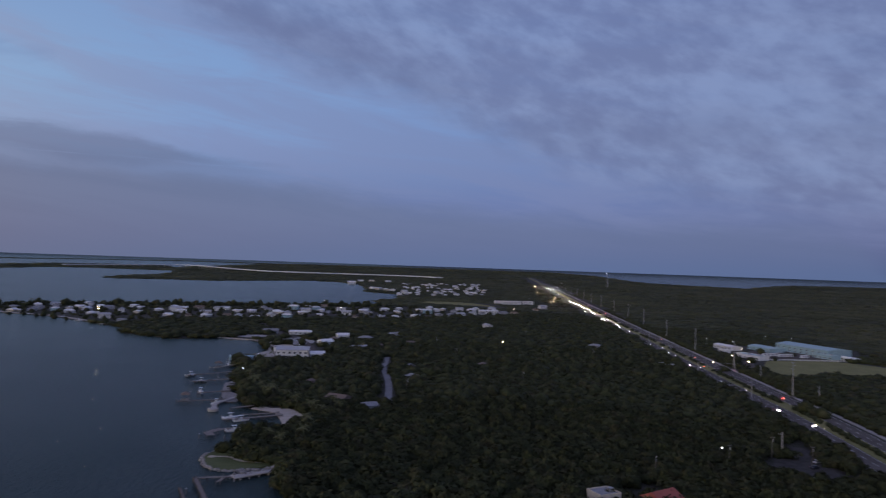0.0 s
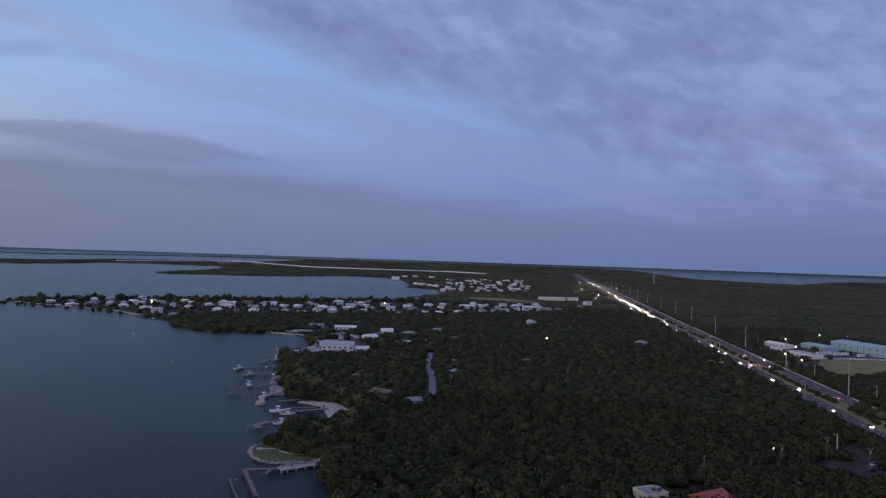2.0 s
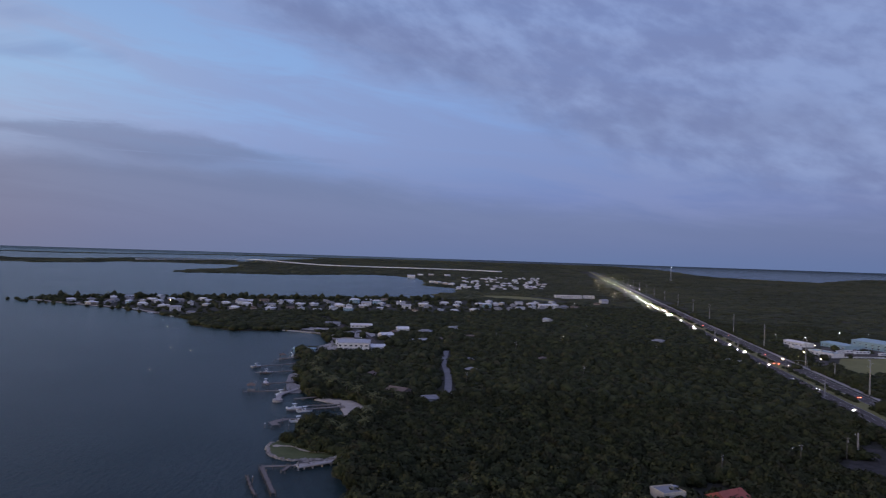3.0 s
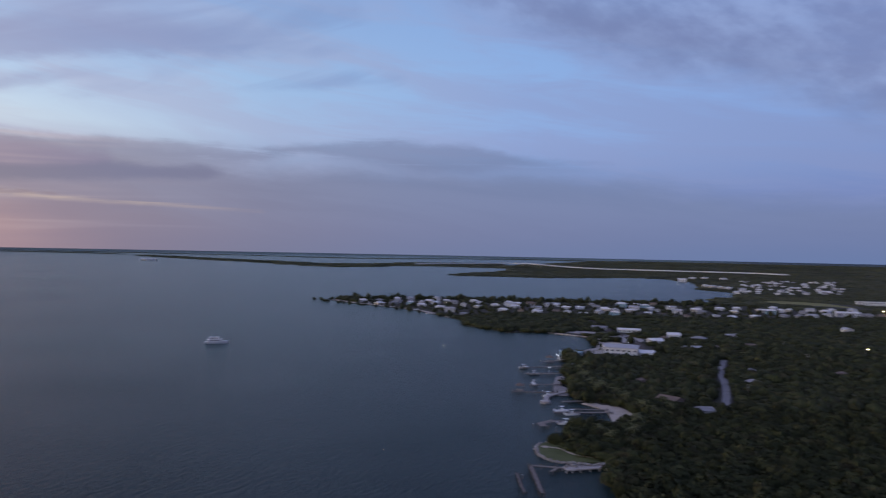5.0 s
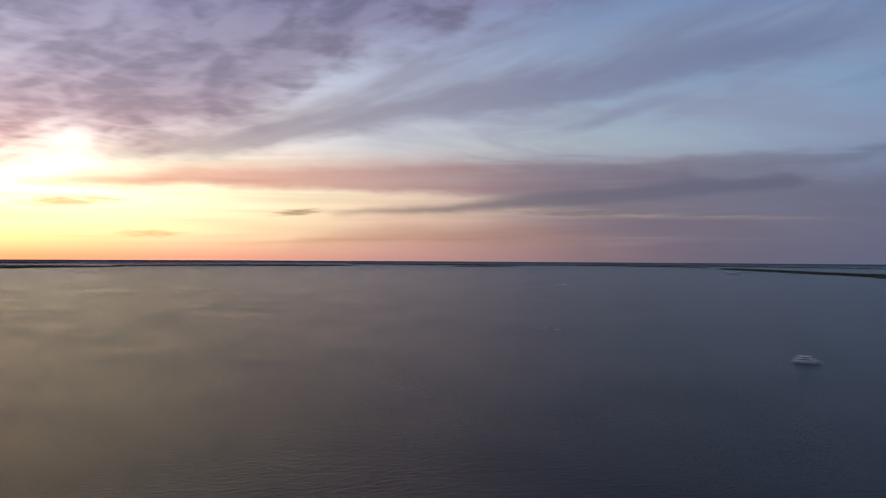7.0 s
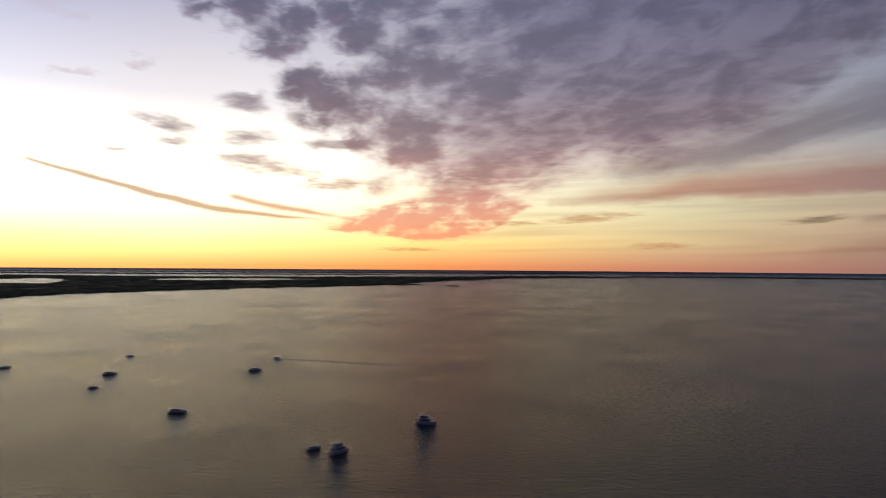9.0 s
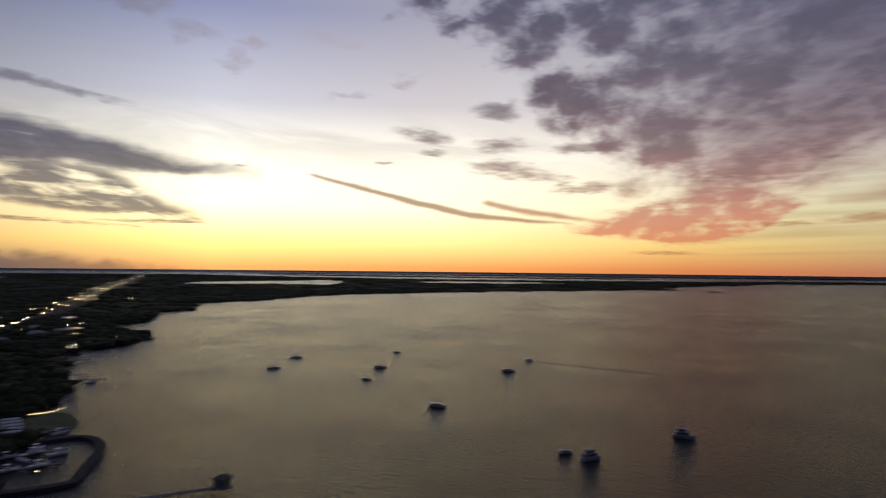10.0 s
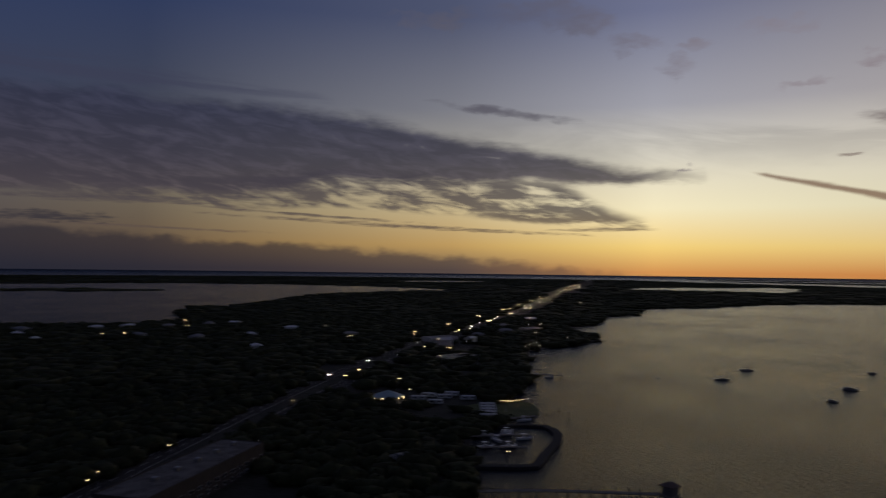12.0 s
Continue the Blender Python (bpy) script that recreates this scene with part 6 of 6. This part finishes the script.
def sailboat(label):
    """A small sloop at anchor: hull, coach roof, mast with stays, and a furled sail on its boom."""
    ob = thing("sailing_boat", label, "boat", "anchored boats")
    part("hull", hull(bmesh.new(), 11.0, 3.3, 1.1, 0.6), M_HULL_BACKLIT, ob)
    cabin = part("coach_roof", box(bmesh.new(), -1.2, -0.95, 1.12, 2.6, 0.95, 1.75, 0.2), M_HULL_BACKLIT, ob)
    part("cabin_window", box(bmesh.new(), -0.7, -0.97, 1.35, 2.0, 0.97, 1.58), M_GLASS, cabin)
    mast = part("mast", rod(bmesh.new(), (1.0, 0, 1.7), (1.0, 0, 14.0), 0.13, 0.08, 8), M_STEEL, ob)
    part("boom", rod(bmesh.new(), (0.9, 0, 2.7), (-3.9, 0, 2.6), 0.08, 0.06, 6), M_STEEL, mast)
    part("furled_sail", rod(bmesh.new(), (0.7, 0, 2.95), (-3.6, 0, 2.82), 0.24, 0.15, 8), M_CANVAS, ob)
    for x in (5.2, -5.2):
        part("stay", rod(bmesh.new(), (x, 0, 1.3), (1.0, 0, 13.8), 0.03, 0.03, 4), M_STEEL, mast)
    return ob


yacht = cruiser(20.0, "white double-deck motor yacht anchored in the bay", 2, tall=0.62)
yacht.matrix_world = Matrix.Translation((-453, 470, 0)) @ Matrix.Rotation(radians(42), 4, "Z")
small = cruiser(11.0, "anchored cabin cruiser dark against the bright water", 2, "anchored boats", M_HULL_BACKLIT)
low = cruiser(10.5, "low cabin boat at anchor on the bay", 1, "anchored boats", M_HULL_BACKLIT, 0.75)
tender = cruiser(7.0, "small open cabin boat at anchor", 1, "anchored boats", M_HULL_BACKLIT, 0.75)
for proto, x, y, turn in ((small, -351, -146, 100), (small, -282, -160, 165), (tender, -283, -174, 150), (low, -322, -289, 120), (low, -474, -347, 140), (tender, -362, -398, 130), (low, -412, -436, 145), (tender, -500, -505, 140)):
    copy_thing(proto, Matrix.Translation((x, y, 0)) @ Matrix.Rotation(radians(turn), 4, "Z"))
sloop = sailboat("small sloop at anchor with its sail furled")
for x, y, turn in ((-346, -495, 150), (-402, -540, 140)):
    copy_thing(sloop, Matrix.Translation((x, y, 0)) @ Matrix.Rotation(radians(turn), 4, "Z"))
drop(sloop)
drop(small)
drop(low)
drop(tender)
runabout = cruiser(7.0, "small runabout crossing the bay", 1)
runabout.matrix_world = Matrix.Translation((-543, -374, 0)) @ Matrix.Rotation(radians(-86), 4, "Z")
for side_way in (-1, 1):
    bm = ribbon(bmesh.new(), smooth_line([(-543 + side_way * 0.6, -369), (-545 + side_way * 1.6, -335), (-547 + side_way * 3.0, -295), (-551 + side_way * 4.5, -250)], 8.0), 0.9, -0.2, 0.03)
    tagged(mesh_object("wake", bm, M_FOAM), "pale foamy line of a boat's wake", "wake", kind="stuff")
# ---- highway furniture, cars and lamps ----
def road_spot(y, d):
    """A place d metres to the right of the highway's middle line where it passes y, and the way it runs there."""
    for p, q in zip(ROAD, ROAD[1:]):
        if p.y <= y < q.y:
            t = (q - p).normalized()
            c = p.lerp(q, (y - p.y) / (q.y - p.y)) + Vector((t.y, -t.x)) * d
            return c.x, c.y, math.degrees(math.atan2(t.y, t.x))


# painted lines
def lines(name, d, label, dash=0.0):
    bm = bmesh.new()
    line = [p for p in offset_line(ROAD, d) if -1400 < p.y < 1700]
    if dash:
        fine = smooth_line([(p.x, p.y) for p in line], 6.0)
        for p, q in list(zip(fine, fine[1:]))[::2]:
            ribbon(bm, [p, q], 0.22, GROUND + 0.08, GROUND + 0.108)
    else:
        ribbon(bm, line, 0.2, GROUND + 0.08, GROUND + 0.108)
    tagged(mesh_object(name, bm, M_PAINT), label, "road marking", kind="structure")


for d in (-16.2, -6.9, 4.4, 13.7):
    lines("trim_line", d, "worn white edge line on asphalt")
for d in (-11.5, 9.0):
    lines("trim_dashes", d, "worn white dashes between two lanes", 1)


def utility_pole(height, label, arms):
    ob = thing("utility_pole", label, "pole", "poles along the highway")
    part("shaft", rod(bmesh.new(), (0, 0, -0.5), (0, 0, height), 0.42, 0.22, 10), M_POLE, ob)
    for k in range(arms):
        arm = part("arm", rod(bmesh.new(), (0, 0, height - 1.0 - 2.2 * k), (1.5 if k % 2 else -1.5, 0, height - 0.7 - 2.2 * k), 0.07, 0.05, 6), M_STEEL, ob)
        x = 1.5 if k % 2 else -1.5
        part("insulator", rod(bmesh.new(), (x, 0, height - 0.7 - 2.2 * k), (x, 0, height - 0.2 - 2.2 * k), 0.12, 0.08, 8), M_WHITE, arm)
    return ob


def cross_pole(height):
    ob = thing("utility_pole", "weathered wooden pole with a crossarm and transformer", "pole", "wooden poles")
    part("shaft", rod(bmesh.new(), (0, 0, -0.4), (0, 0, height), 0.2, 0.13, 8), M_PILE, ob)
    arm = part("crossarm", box(bmesh.new(), -1.2, -0.24, height - 0.9, 1.2, -0.1, height - 0.72), M_PILE, ob)
    for x in (-1.1, -0.5, 0.5, 1.1):
        part("insulator", rod(bmesh.new(), (x, -0.17, height - 0.72), (x, -0.17, height - 0.42), 0.06, 0.04, 6), M_WHITE, arm)
    part("transformer", rod(bmesh.new(), (0.42, 0, height - 2.6), (0.42, 0, height - 1.5), 0.28, 0.28, 10), M_STEEL, ob)
    return ob


def street_lamp(height, white=False, reach=1.8, bulb=0.5, label="street lamp with a lit head on an arm"):
    ob = thing("street_lamp", label, "street lamp", "street lamps")
    part("pole", rod(bmesh.new(), (0, 0, -0.3), (0, 0, height), 0.12, 0.07, 8), M_STEEL, ob)
    arm = part("arm", rod(bmesh.new(), (0, 0, height - 0.1), (reach, 0, height + 0.25), 0.05, 0.04, 6), M_STEEL, ob)
    head = part("head", box(bmesh.new(), reach - 0.1, -0.2, height + 0.15, reach + 0.75, 0.2, height + 0.33, 0.04), M_STEEL, arm)
    part("lens", box(bmesh.new(), reach, -0.5 * bulb, height + 0.147 - bulb, reach + bulb, 0.5 * bulb, height + 0.147, 0.05), M_LAMP_WHITE if white else M_LAMP, ob)
    return ob


tall = utility_pole(24.5, "tall pale concrete power pole beside the highway", 3)
for x, y in ((246, 488), (260, 620), (270, 742), (284, 881), (312, 1078), (326, 1220), (344, 1395), (356, 1560), (370, 1730), (386, 1900), (402, 2080), (420, 2270), (440, 2480), (462, 2700)):
    copy_thing(tall, at(x, y, 8))
drop(tall)
short = utility_pole(11.5, "short pale concrete pole on the highway's verge", 1)
for x, y in ((249, 837), (229, 697), (211, 572), (257, 561), (213, 478), (253, 467), (160, 326)):
    copy_thing(short, at(x, y, 8))
drop(short)
wooden = cross_pole(10.5)
for x, y, t in ((154, 323, 10), (127, 305, 30), (88, 282, 60), (164, 307, 10), (60, 500, 0), (15, 620, 0), (-20, 450, 40), (-3, 700, 0), (-70, 640, 20), (100, 820, 0), (140, 640, 10)):
    copy_thing(wooden, at(x, y, t))
drop(wooden)

path_lamp = street_lamp(4.5, True, 0.5, 0.22, "slim dockside lamp with a small lit head")
for x, y, t in ((-164, 542, 0), (-151, 583, 0), (-150, 478, 0), (-141, 505, 0), (-131, 655, 0), (-160, 752, 90), (150, 278, 90), (130, 322, 0), (232, 586, 0)):
    copy_thing(path_lamp, at(x, y, t))
drop(path_lamp)
warm, cold = street_lamp(9.5), street_lamp(9.5, True, 1.2, 0.36, "street lamp with a cold white lit head")
for x, y, t in ((232, 590, 180), (262, 600, 0), (268, 640, 90), (300, 700, 0), (-470, 962, 0), (-455, 930, 40), (-305, 985, 0), (-160, 1105, 0), (224, 1788, 0), (282, 1737, 0), (248, 1559, 0), (267, 1281, 0), (126, 1225, 0), (60, 690, 0), (275, 2500, 0), (290, 2111, 0), (347, 2224, 0)):
    copy_thing(warm, at(x, y, t))
for x, y, t in ((390, 845, 0), (418, 838, 0), (320, 770, 0), (300, 790, 90), (-215, 1285, 0)):
    copy_thing(cold, at(x, y, t))
big = street_lamp(10.0, False, 2.2, 0.8, "tall highway lamp with a wide warm head")
dim = street_lamp(7.0, False, 0.4, 0.26, "slim garden lamp with a small warm head")
for k, (x, y) in enumerate(SOUTH_LAMPS):
    d = math.hypot(x, y)
    copy_thing(dim if d < 460 else big if d > 1000 else cold if k % 5 == 2 else warm, at(x, y, 90 + 37 * k))
for k in range(34):
    x, y, way = road_spot(-860 - 75 * k - 1.8 * k * k, 18 if k % 2 else -20)
    copy_thing(big, at(x, y, way))
for x, y in ((268, 1655), (234, 1480), (250, 1203), (354, 2646), (383, 2558), (277, 2016), (511, 3248), (325, 2954)):
    copy_thing(big, at(x, y, 180))
for k in range(16):
    x, y, way = road_spot(1750 + 95 * k, 20 if k % 3 else -20)
    copy_thing(cold, at(x, y, way))
drop(big)
drop(dim)
drop(warm)
drop(cold)


def string_lights(a, b, n):
    """A sagging string of small warm bulbs between two posts."""
    ob = thing("string_lights", "string of small warm bulbs along the waterside", "lights")
    a, b = Vector(a), Vector(b)
    for p in (a, b):
        part("post", rod(bmesh.new(), (p.x, p.y, 0), p + Vector((0, 0, 0.2)), 0.07, 0.07, 6), M_STEEL, ob)
    spots = [a.lerp(b, (k + 0.5) / n) - Vector((0, 0, 1.2 * (1 - (2 * (k + 0.5) / n - 1) ** 2))) for k in range(n)]
    cord = bmesh.new()
    chain = [a] + spots + [b]
    for p, q in zip(chain, chain[1:]):
        rod(cord, p, q, 0.03, 0.03, 4)
    wire = part("cord", cord, M_DARK, ob)
    for p in spots:
        part("bulb", rod(bmesh.new(), p - Vector((0, 0, 0.32)), p - Vector((0, 0, 0.03)), 0.14, 0.08, 6), M_LAMP, wire)


string_lights((-137, -419, 4.5), (-157, -425, 4.5), 12)
string_lights((-260, -712, 4.5), (-280, -725, 4.5), 10)


def signal_mast(x, y, turn):
    ob = thing("traffic_signal", "traffic signal mast with lit red lamps over a crossing", "traffic signal")
    part("pole", rod(bmesh.new(), (0, 0, -0.3), (0, 0, 6.4), 0.18, 0.13, 8), M_STEEL, ob)
    arm = part("arm", rod(bmesh.new(), (0, 0, 6.1), (13, 0, 6.5), 0.1, 0.06, 8), M_STEEL, ob)
    for k in (5, 8.5, 12):
        case = part("signal_head", box(bmesh.new(), k - 0.2, -0.18, 5.2, k + 0.2, 0.12, 6.2, 0.03), M_DARK, ob)
        part("red_lamp", rod(bmesh.new(), (k, -0.24, 5.98), (k, -0.183, 5.98), 0.13, 0.13, 8), M_TAIL, case)
    ob.matrix_world = at(x, y, turn)


signal_mast(256, 607, 175)
signal_mast(212, 585, -5)
signal_mast(-200, -753, 20)


def car(label, paint, far=False, lit=True):
    """A saloon: a shaped body, a glazed cabin, wheels with rims, and lit lamps."""
    ob = thing("car", label, "car", "cars on the road")
    bm = bmesh.new()
    side = [(-2.25, 0.35), (-2.25, 0.85), (-1.6, 0.95), (1.0, 0.92), (2.1, 0.78), (2.25, 0.6), (2.25, 0.35)]
    left, right = [bm.verts.new((x, 0.88, z)) for x, z in side], [bm.verts.new((x, -0.88, z)) for x, z in side]
    bm.faces.new(left[::-1])
    bm.faces.new(right)
    for i in range(len(side)):
        j = (i + 1) % len(side)
        bm.faces.new((left[i], left[j], right[j], right[i]))
    bmesh.ops.recalc_face_normals(bm, faces=bm.faces[:])
    body = part("body", bm, paint, ob)
    bm = bmesh.new()
    low = [bm.verts.new(p) for p in ((-1.6, -0.8, 0.955), (1.0, -0.8, 0.93), (1.0, 0.8, 0.93), (-1.6, 0.8, 0.955))]
    top = [bm.verts.new(p) for p in ((-1.0, -0.65, 1.44), (0.25, -0.65, 1.46), (0.25, 0.65, 1.46), (-1.0, 0.65, 1.44))]
    for i in range(4):
        bm.faces.new((low[i], low[(i + 1) % 4], top[(i + 1) % 4], top[i]))
    bm.faces.new(top)
    bm.faces.new(low[::-1])
    cabin = part("cabin_glass", bm, M_GLASS, body)
    part("roof", box(bmesh.new(), -1.02, -0.66, 1.465, 0.27, 0.66, 1.51, 0.02), paint, ob)
    for x in () if far else (-1.4, 1.4):
        for y in (-0.82, 0.82):
            wheel = part("wheel", rod(bmesh.new(), (x, y - 0.1, 0.33), (x, y + 0.1, 0.33), 0.33, 0.33, 12), M_DARK, ob)
            part("rim", rod(bmesh.new(), (x, y - 0.115, 0.33), (x, y + 0.115, 0.33), 0.2, 0.2, 8), M_STEEL, wheel)
    for y in (-0.6, 0.6):
        a, b = (0.23, 0.17) if far else (0.16, 0.1)
        part("headlight", box(bmesh.new(), 2.253, y - a, 0.65 - b, 2.32, y + a, 0.65 + b), (M_HEAD_FAR if far else M_HEAD) if lit else M_LENS, ob)
        part("taillight", box(bmesh.new(), -2.31, y - 0.2, 0.62, -2.253, y + 0.2, 0.8), M_TAIL if lit else ROOFS[4], ob)
    return ob


M_CARS = [material("car_paint_" + n, c, None, 0.3, 1.0, spec=0.5) for n, c in (("white", (0.7, 0.7, 0.7)), ("silver", (0.35, 0.36, 0.38)), ("dark", (0.03, 0.03, 0.04)))]
CARS = [car("white car with lit headlights on the highway", M_CARS[0]), car("silver car with lit headlights on the highway", M_CARS[1]), car("dark car with lit headlights on the highway", M_CARS[2])]
FAR_CARS = [car("white car far along the highway with lit lamps", M_CARS[0], True), car("dark car far along the highway with lit lamps", M_CARS[2], True)]
PARKED = [car("white car parked with its lamps off", M_CARS[0], False, False), car("dark car parked with its lamps off", M_CARS[2], False, False)]
TRAFFIC = random.Random(5)
south_bound = [395, 436, 505, 545, 618, 632, 700, 712, 760, 800, 900, 930, 960, 1010, 1060, 1150, 1165, 1180, 1250, 1300, 1380, 1450, 1520, 1600, 1680, 1760, 1850, 1950, 2050, 2150, 2240, 2320, 2400, 2480, 2560, 2640, 2720, 2800, 2900, 3000, 3100, 3250, 3400, 1340, 1420, 1490, 1560, 1640, 1720, -800, -1150, -1500]
north_bound = [480, 612, 690, 860, 980, 1100, 1300, 1600, 2000, -560, -640, -700, -795, -850, -900, -980, -1015, -1080, -1180, -1215, -1320, -1425, -1500, -1600, -1750, -1850, -2000, -2290, -2500, -2760, -3000, -3230, -3600, -3900]
for ys, lanes, flip in ((south_bound, (-9.2, -13.8), 180), (north_bound, (6.7, 11.3), 0)):
    for k, y in enumerate(ys):
        x, yy, way = road_spot(y, lanes[k % 2])
        copy_thing(TRAFFIC.choice(CARS if abs(y) < 1000 else FAR_CARS), at(x, yy, way + flip, GROUND + 0.1))
for x, y, t in ((-152, 722, 20), (-146, 716, 20), (-140, 710, 20), (-150, 738, 60), (-133, 697, 110), (335, 730, 0), (345, 738, 0), (355, 745, 0), (380, 760, 40), (365, 755, 40), (172, 318, 30), (166, 309, 30), (180, 325, 200)):
    copy_thing(PARKED[int(x + y) % 2], at(x, y, t, GROUND + 0.06))
for c in CARS + FAR_CARS + PARKED:
    drop(c)

def trailer():
    """A pale camping trailer: rounded body, window band, door, wheels and a drawbar."""
    ob = thing("camping_trailer", "pale camping trailer parked near the marina", "trailer", "trailers near the marina")
    body = part("body", box(bmesh.new(), -4.6, -1.25, 0.6, 4.6, 1.25, 3.2, 0.25), M_WHITE, ob)
    part("window", box(bmesh.new(), -3.6, -1.27, 1.7, -1.0, -1.253, 2.5), M_GLASS, body)
    part("window", box(bmesh.new(), 1.6, -1.27, 1.7, 3.6, -1.253, 2.5), M_GLASS, body)
    part("door", box(bmesh.new(), 0.1, -1.28, 0.75, 0.9, -1.253, 2.7), M_STEEL, body)
    part("roof_vent", box(bmesh.new(), -0.8, -0.4, 3.203, 0.2, 0.4, 3.45, 0.05), M_WHITE, ob)
    part("drawbar", box(bmesh.new(), 4.603, -0.12, 0.55, 6.2, 0.12, 0.7), M_DARK, ob)
    for x in (-0.6, 0.5):
        for y in (-1.1, 1.1):
            part("wheel", rod(bmesh.new(), (x, y - 0.12, 0.36), (x, y + 0.12, 0.36), 0.36, 0.36, 10), M_DARK, ob)
    return ob


camper = trailer()
for x, y, t in ((-127, -416, 170), (-125, -408, 170), (-123, -400, 168), (-120, -392, 170), (-118, -384, 168), (-115, -458, 160), (-99, -456, 150), (-90, -447, 165), (-122, -442, 170), (-98, -432, 160), (-108, -449, 172),
                (345, 726, 20), (352, 722, 24), (360, 724, 20), (372, 716, 24), (336, 722, 18)):
    copy_thing(camper, at(x, y, t))
drop(camper)


def fence(points, label):
    """A white board fence: posts and two long rails."""
    ob = thing("fence", label, "fence")
    line = smooth_line(points, 4.0)
    for z in (0.55, 1.2):
        part("rail", ribbon(bmesh.new(), line, 0.12, GROUND + z, GROUND + z + 0.3, lambda x, y, z: Vector((x, y, z))), M_WHITE, ob)
    for p in line:
        part("post", box(bmesh.new(), p.x - 0.12, p.y + 0.07, GROUND - 0.3, p.x + 0.12, p.y + 0.31, GROUND + 1.7), M_WHITE, ob)


fence([(324, 688), (350, 693), (395, 696), (430, 698)], "long white board fence beside a sports field")

# ---- far works ----
def causeway():
    """A long pale road bridge on rows of square piers."""
    ob = thing("causeway_bridge", "long pale concrete causeway bridge over the water", "bridge")
    line = smooth_line([(-2025, 3754), (-1750, 4500), (-1540, 4442), (-990, 3897), (-809, 3850), (-202, 3850), (-7, 3683)], 60.0)
    hump = lambda x, y, z: warp(x, y, z + 9 * math.exp(-((x + 1600) / 320) ** 2))
    part("deck", ribbon(bmesh.new(), line, 28.0, 7.5, 12.0, hump), M_WHITE, ob)
    for p in line[1:24:1]:
        top = warp(p.x, p.y, 7.0 + 9 * math.exp(-((p.x + 1600) / 320) ** 2) - 0.05)
        foot = warp(p.x, p.y, -1.0)
        part("bridge_pier", rod(bmesh.new(), foot, top, 2.2, 2.2, 6), M_CONCRETE, ob)


causeway()


def lattice_tower(x, y, height):
    ob = thing("lattice_tower", "tall grey steel lattice tower beyond the highway", "tower")
    bm = bmesh.new()
    for a in range(3):
        c, s = math.cos(a * 2.094), math.sin(a * 2.094)
        rod(bm, (5 * c, 5 * s, 0), (1.2 * c, 1.2 * s, height), 0.45, 0.3, 5)
    leg = part("leg", bm, M_STEEL, ob)
    bm = bmesh.new()
    for k in range(9):
        z0, z1 = height * k / 9, height * (k + 1) / 9
        r0, r1 = 5 - 3.8 * k / 9, 5 - 3.8 * (k + 1) / 9
        for a in range(3):
            b = (a + 1) % 3
            rod(bm, (r0 * math.cos(a * 2.094), r0 * math.sin(a * 2.094), z0), (r1 * math.cos(b * 2.094), r1 * math.sin(b * 2.094), z1), 0.22, 0.22, 4)
    part("brace", bm, M_STEEL, ob)
    part("beacon", rod(bmesh.new(), (0, 0, height + 0.02), (0, 0, height + 1.6), 0.8, 0.6, 8), M_LAMP_WHITE, ob, "lit white beacon")
    ob.matrix_world = at(x, y)


lattice_tower(750, 3182, 62)
long_block("shore_house", "white house on piles at the far shore", -318, 2476, 10, 26, 22, 9.0, WALLS[0], ROOFS[0], 4, rise=3.0)
long_block("far_station", "pale low works on a far isle", -3400, 2960, 40, 90, 30, 10.0, WALLS[0], ROOFS[0], 8, rise=2.0)
for k, (x, y) in enumerate(((-324, 2811), (-286, 2860), (-218, 2858), (-184, 2057), (-140, 1996), (-160, 2020), (-205, 2100))):
    long_block("waterside_house", "pale house on the far waterside", x, y, 20 * k, 20, 14, 6.0, WALLS[k % 2], ROOFS[0], 3, rise=1.6)
# ---- palms ----
def palm():
    ob = thing("palm", "coconut palm with drooping fronds near the shore", "palm", "palms by the shore")
    bm = bmesh.new()
    last = Vector((0, 0, -0.2))
    for k in range(5):
        nxt = Vector((0.12 * (k + 1) ** 1.3, 0, 1.5 * (k + 1)))
        rod(bm, last, nxt, 0.2 - 0.02 * k, 0.18 - 0.02 * k, 7)
        last = nxt
    part("trunk", bm, M_BARK, ob)
    rs = random.Random(3)
    for f in range(13):
        a, lift = f * 2.4, rs.uniform(-0.2, 0.9)
        bm = bmesh.new()
        spine = [last + Vector((math.cos(a) * r, math.sin(a) * r, lift * r - 0.16 * r * r)) for r in (0, 0.8, 1.6, 2.4, 3.1)]
        out = Vector((-math.sin(a), math.cos(a), 0))
        for p, q in zip(spine, spine[1:]):
            for s in (-1, 1):
                for u in (0.1, 0.4, 0.7):
                    m = p.lerp(q, u)
                    v = [bm.verts.new(c) for c in (m, p.lerp(q, u + 0.25), m + out * s * 0.75 + (q - p) * 0.6 - Vector((0, 0, 0.35)))]
                    bm.faces.new(v)
        part("frond", bm, M_FROND, ob)
    return ob


one = palm()
PALMS = random.Random(12)
spots = [(-70, 385), (-66, 378), (-78, 392), (-62, 370), (-88, 402), (-96, 412), (-102, 420), (-62, 340), (-66, 350), (-108, 432), (-115, 445), (-120, 460), (-60, 320), (-128, 480), (-130, 500), (-68, 310), (-75, 318), (-140, 560), (-136, 575), (-150, 655), (-165, 700), (-185, 735), (-60, 395), (-55, 385)]
spots += [(x + PALMS.uniform(-9, 9), y + PALMS.uniform(6, 14)) for x, y in SPIT_HOUSES[::2]]
for x, y in spots:
    s = PALMS.uniform(0.85, 1.3)
    copy_thing(one, at(x, y, PALMS.uniform(0, 360)) @ Matrix.Diagonal((s, s, s, 1)))
drop(one)

for m in (M_LAMP, M_LAMP_WHITE, M_HEAD, M_HEAD_FAR, M_TAIL):
    m.cycles.emission_sampling = "NONE"
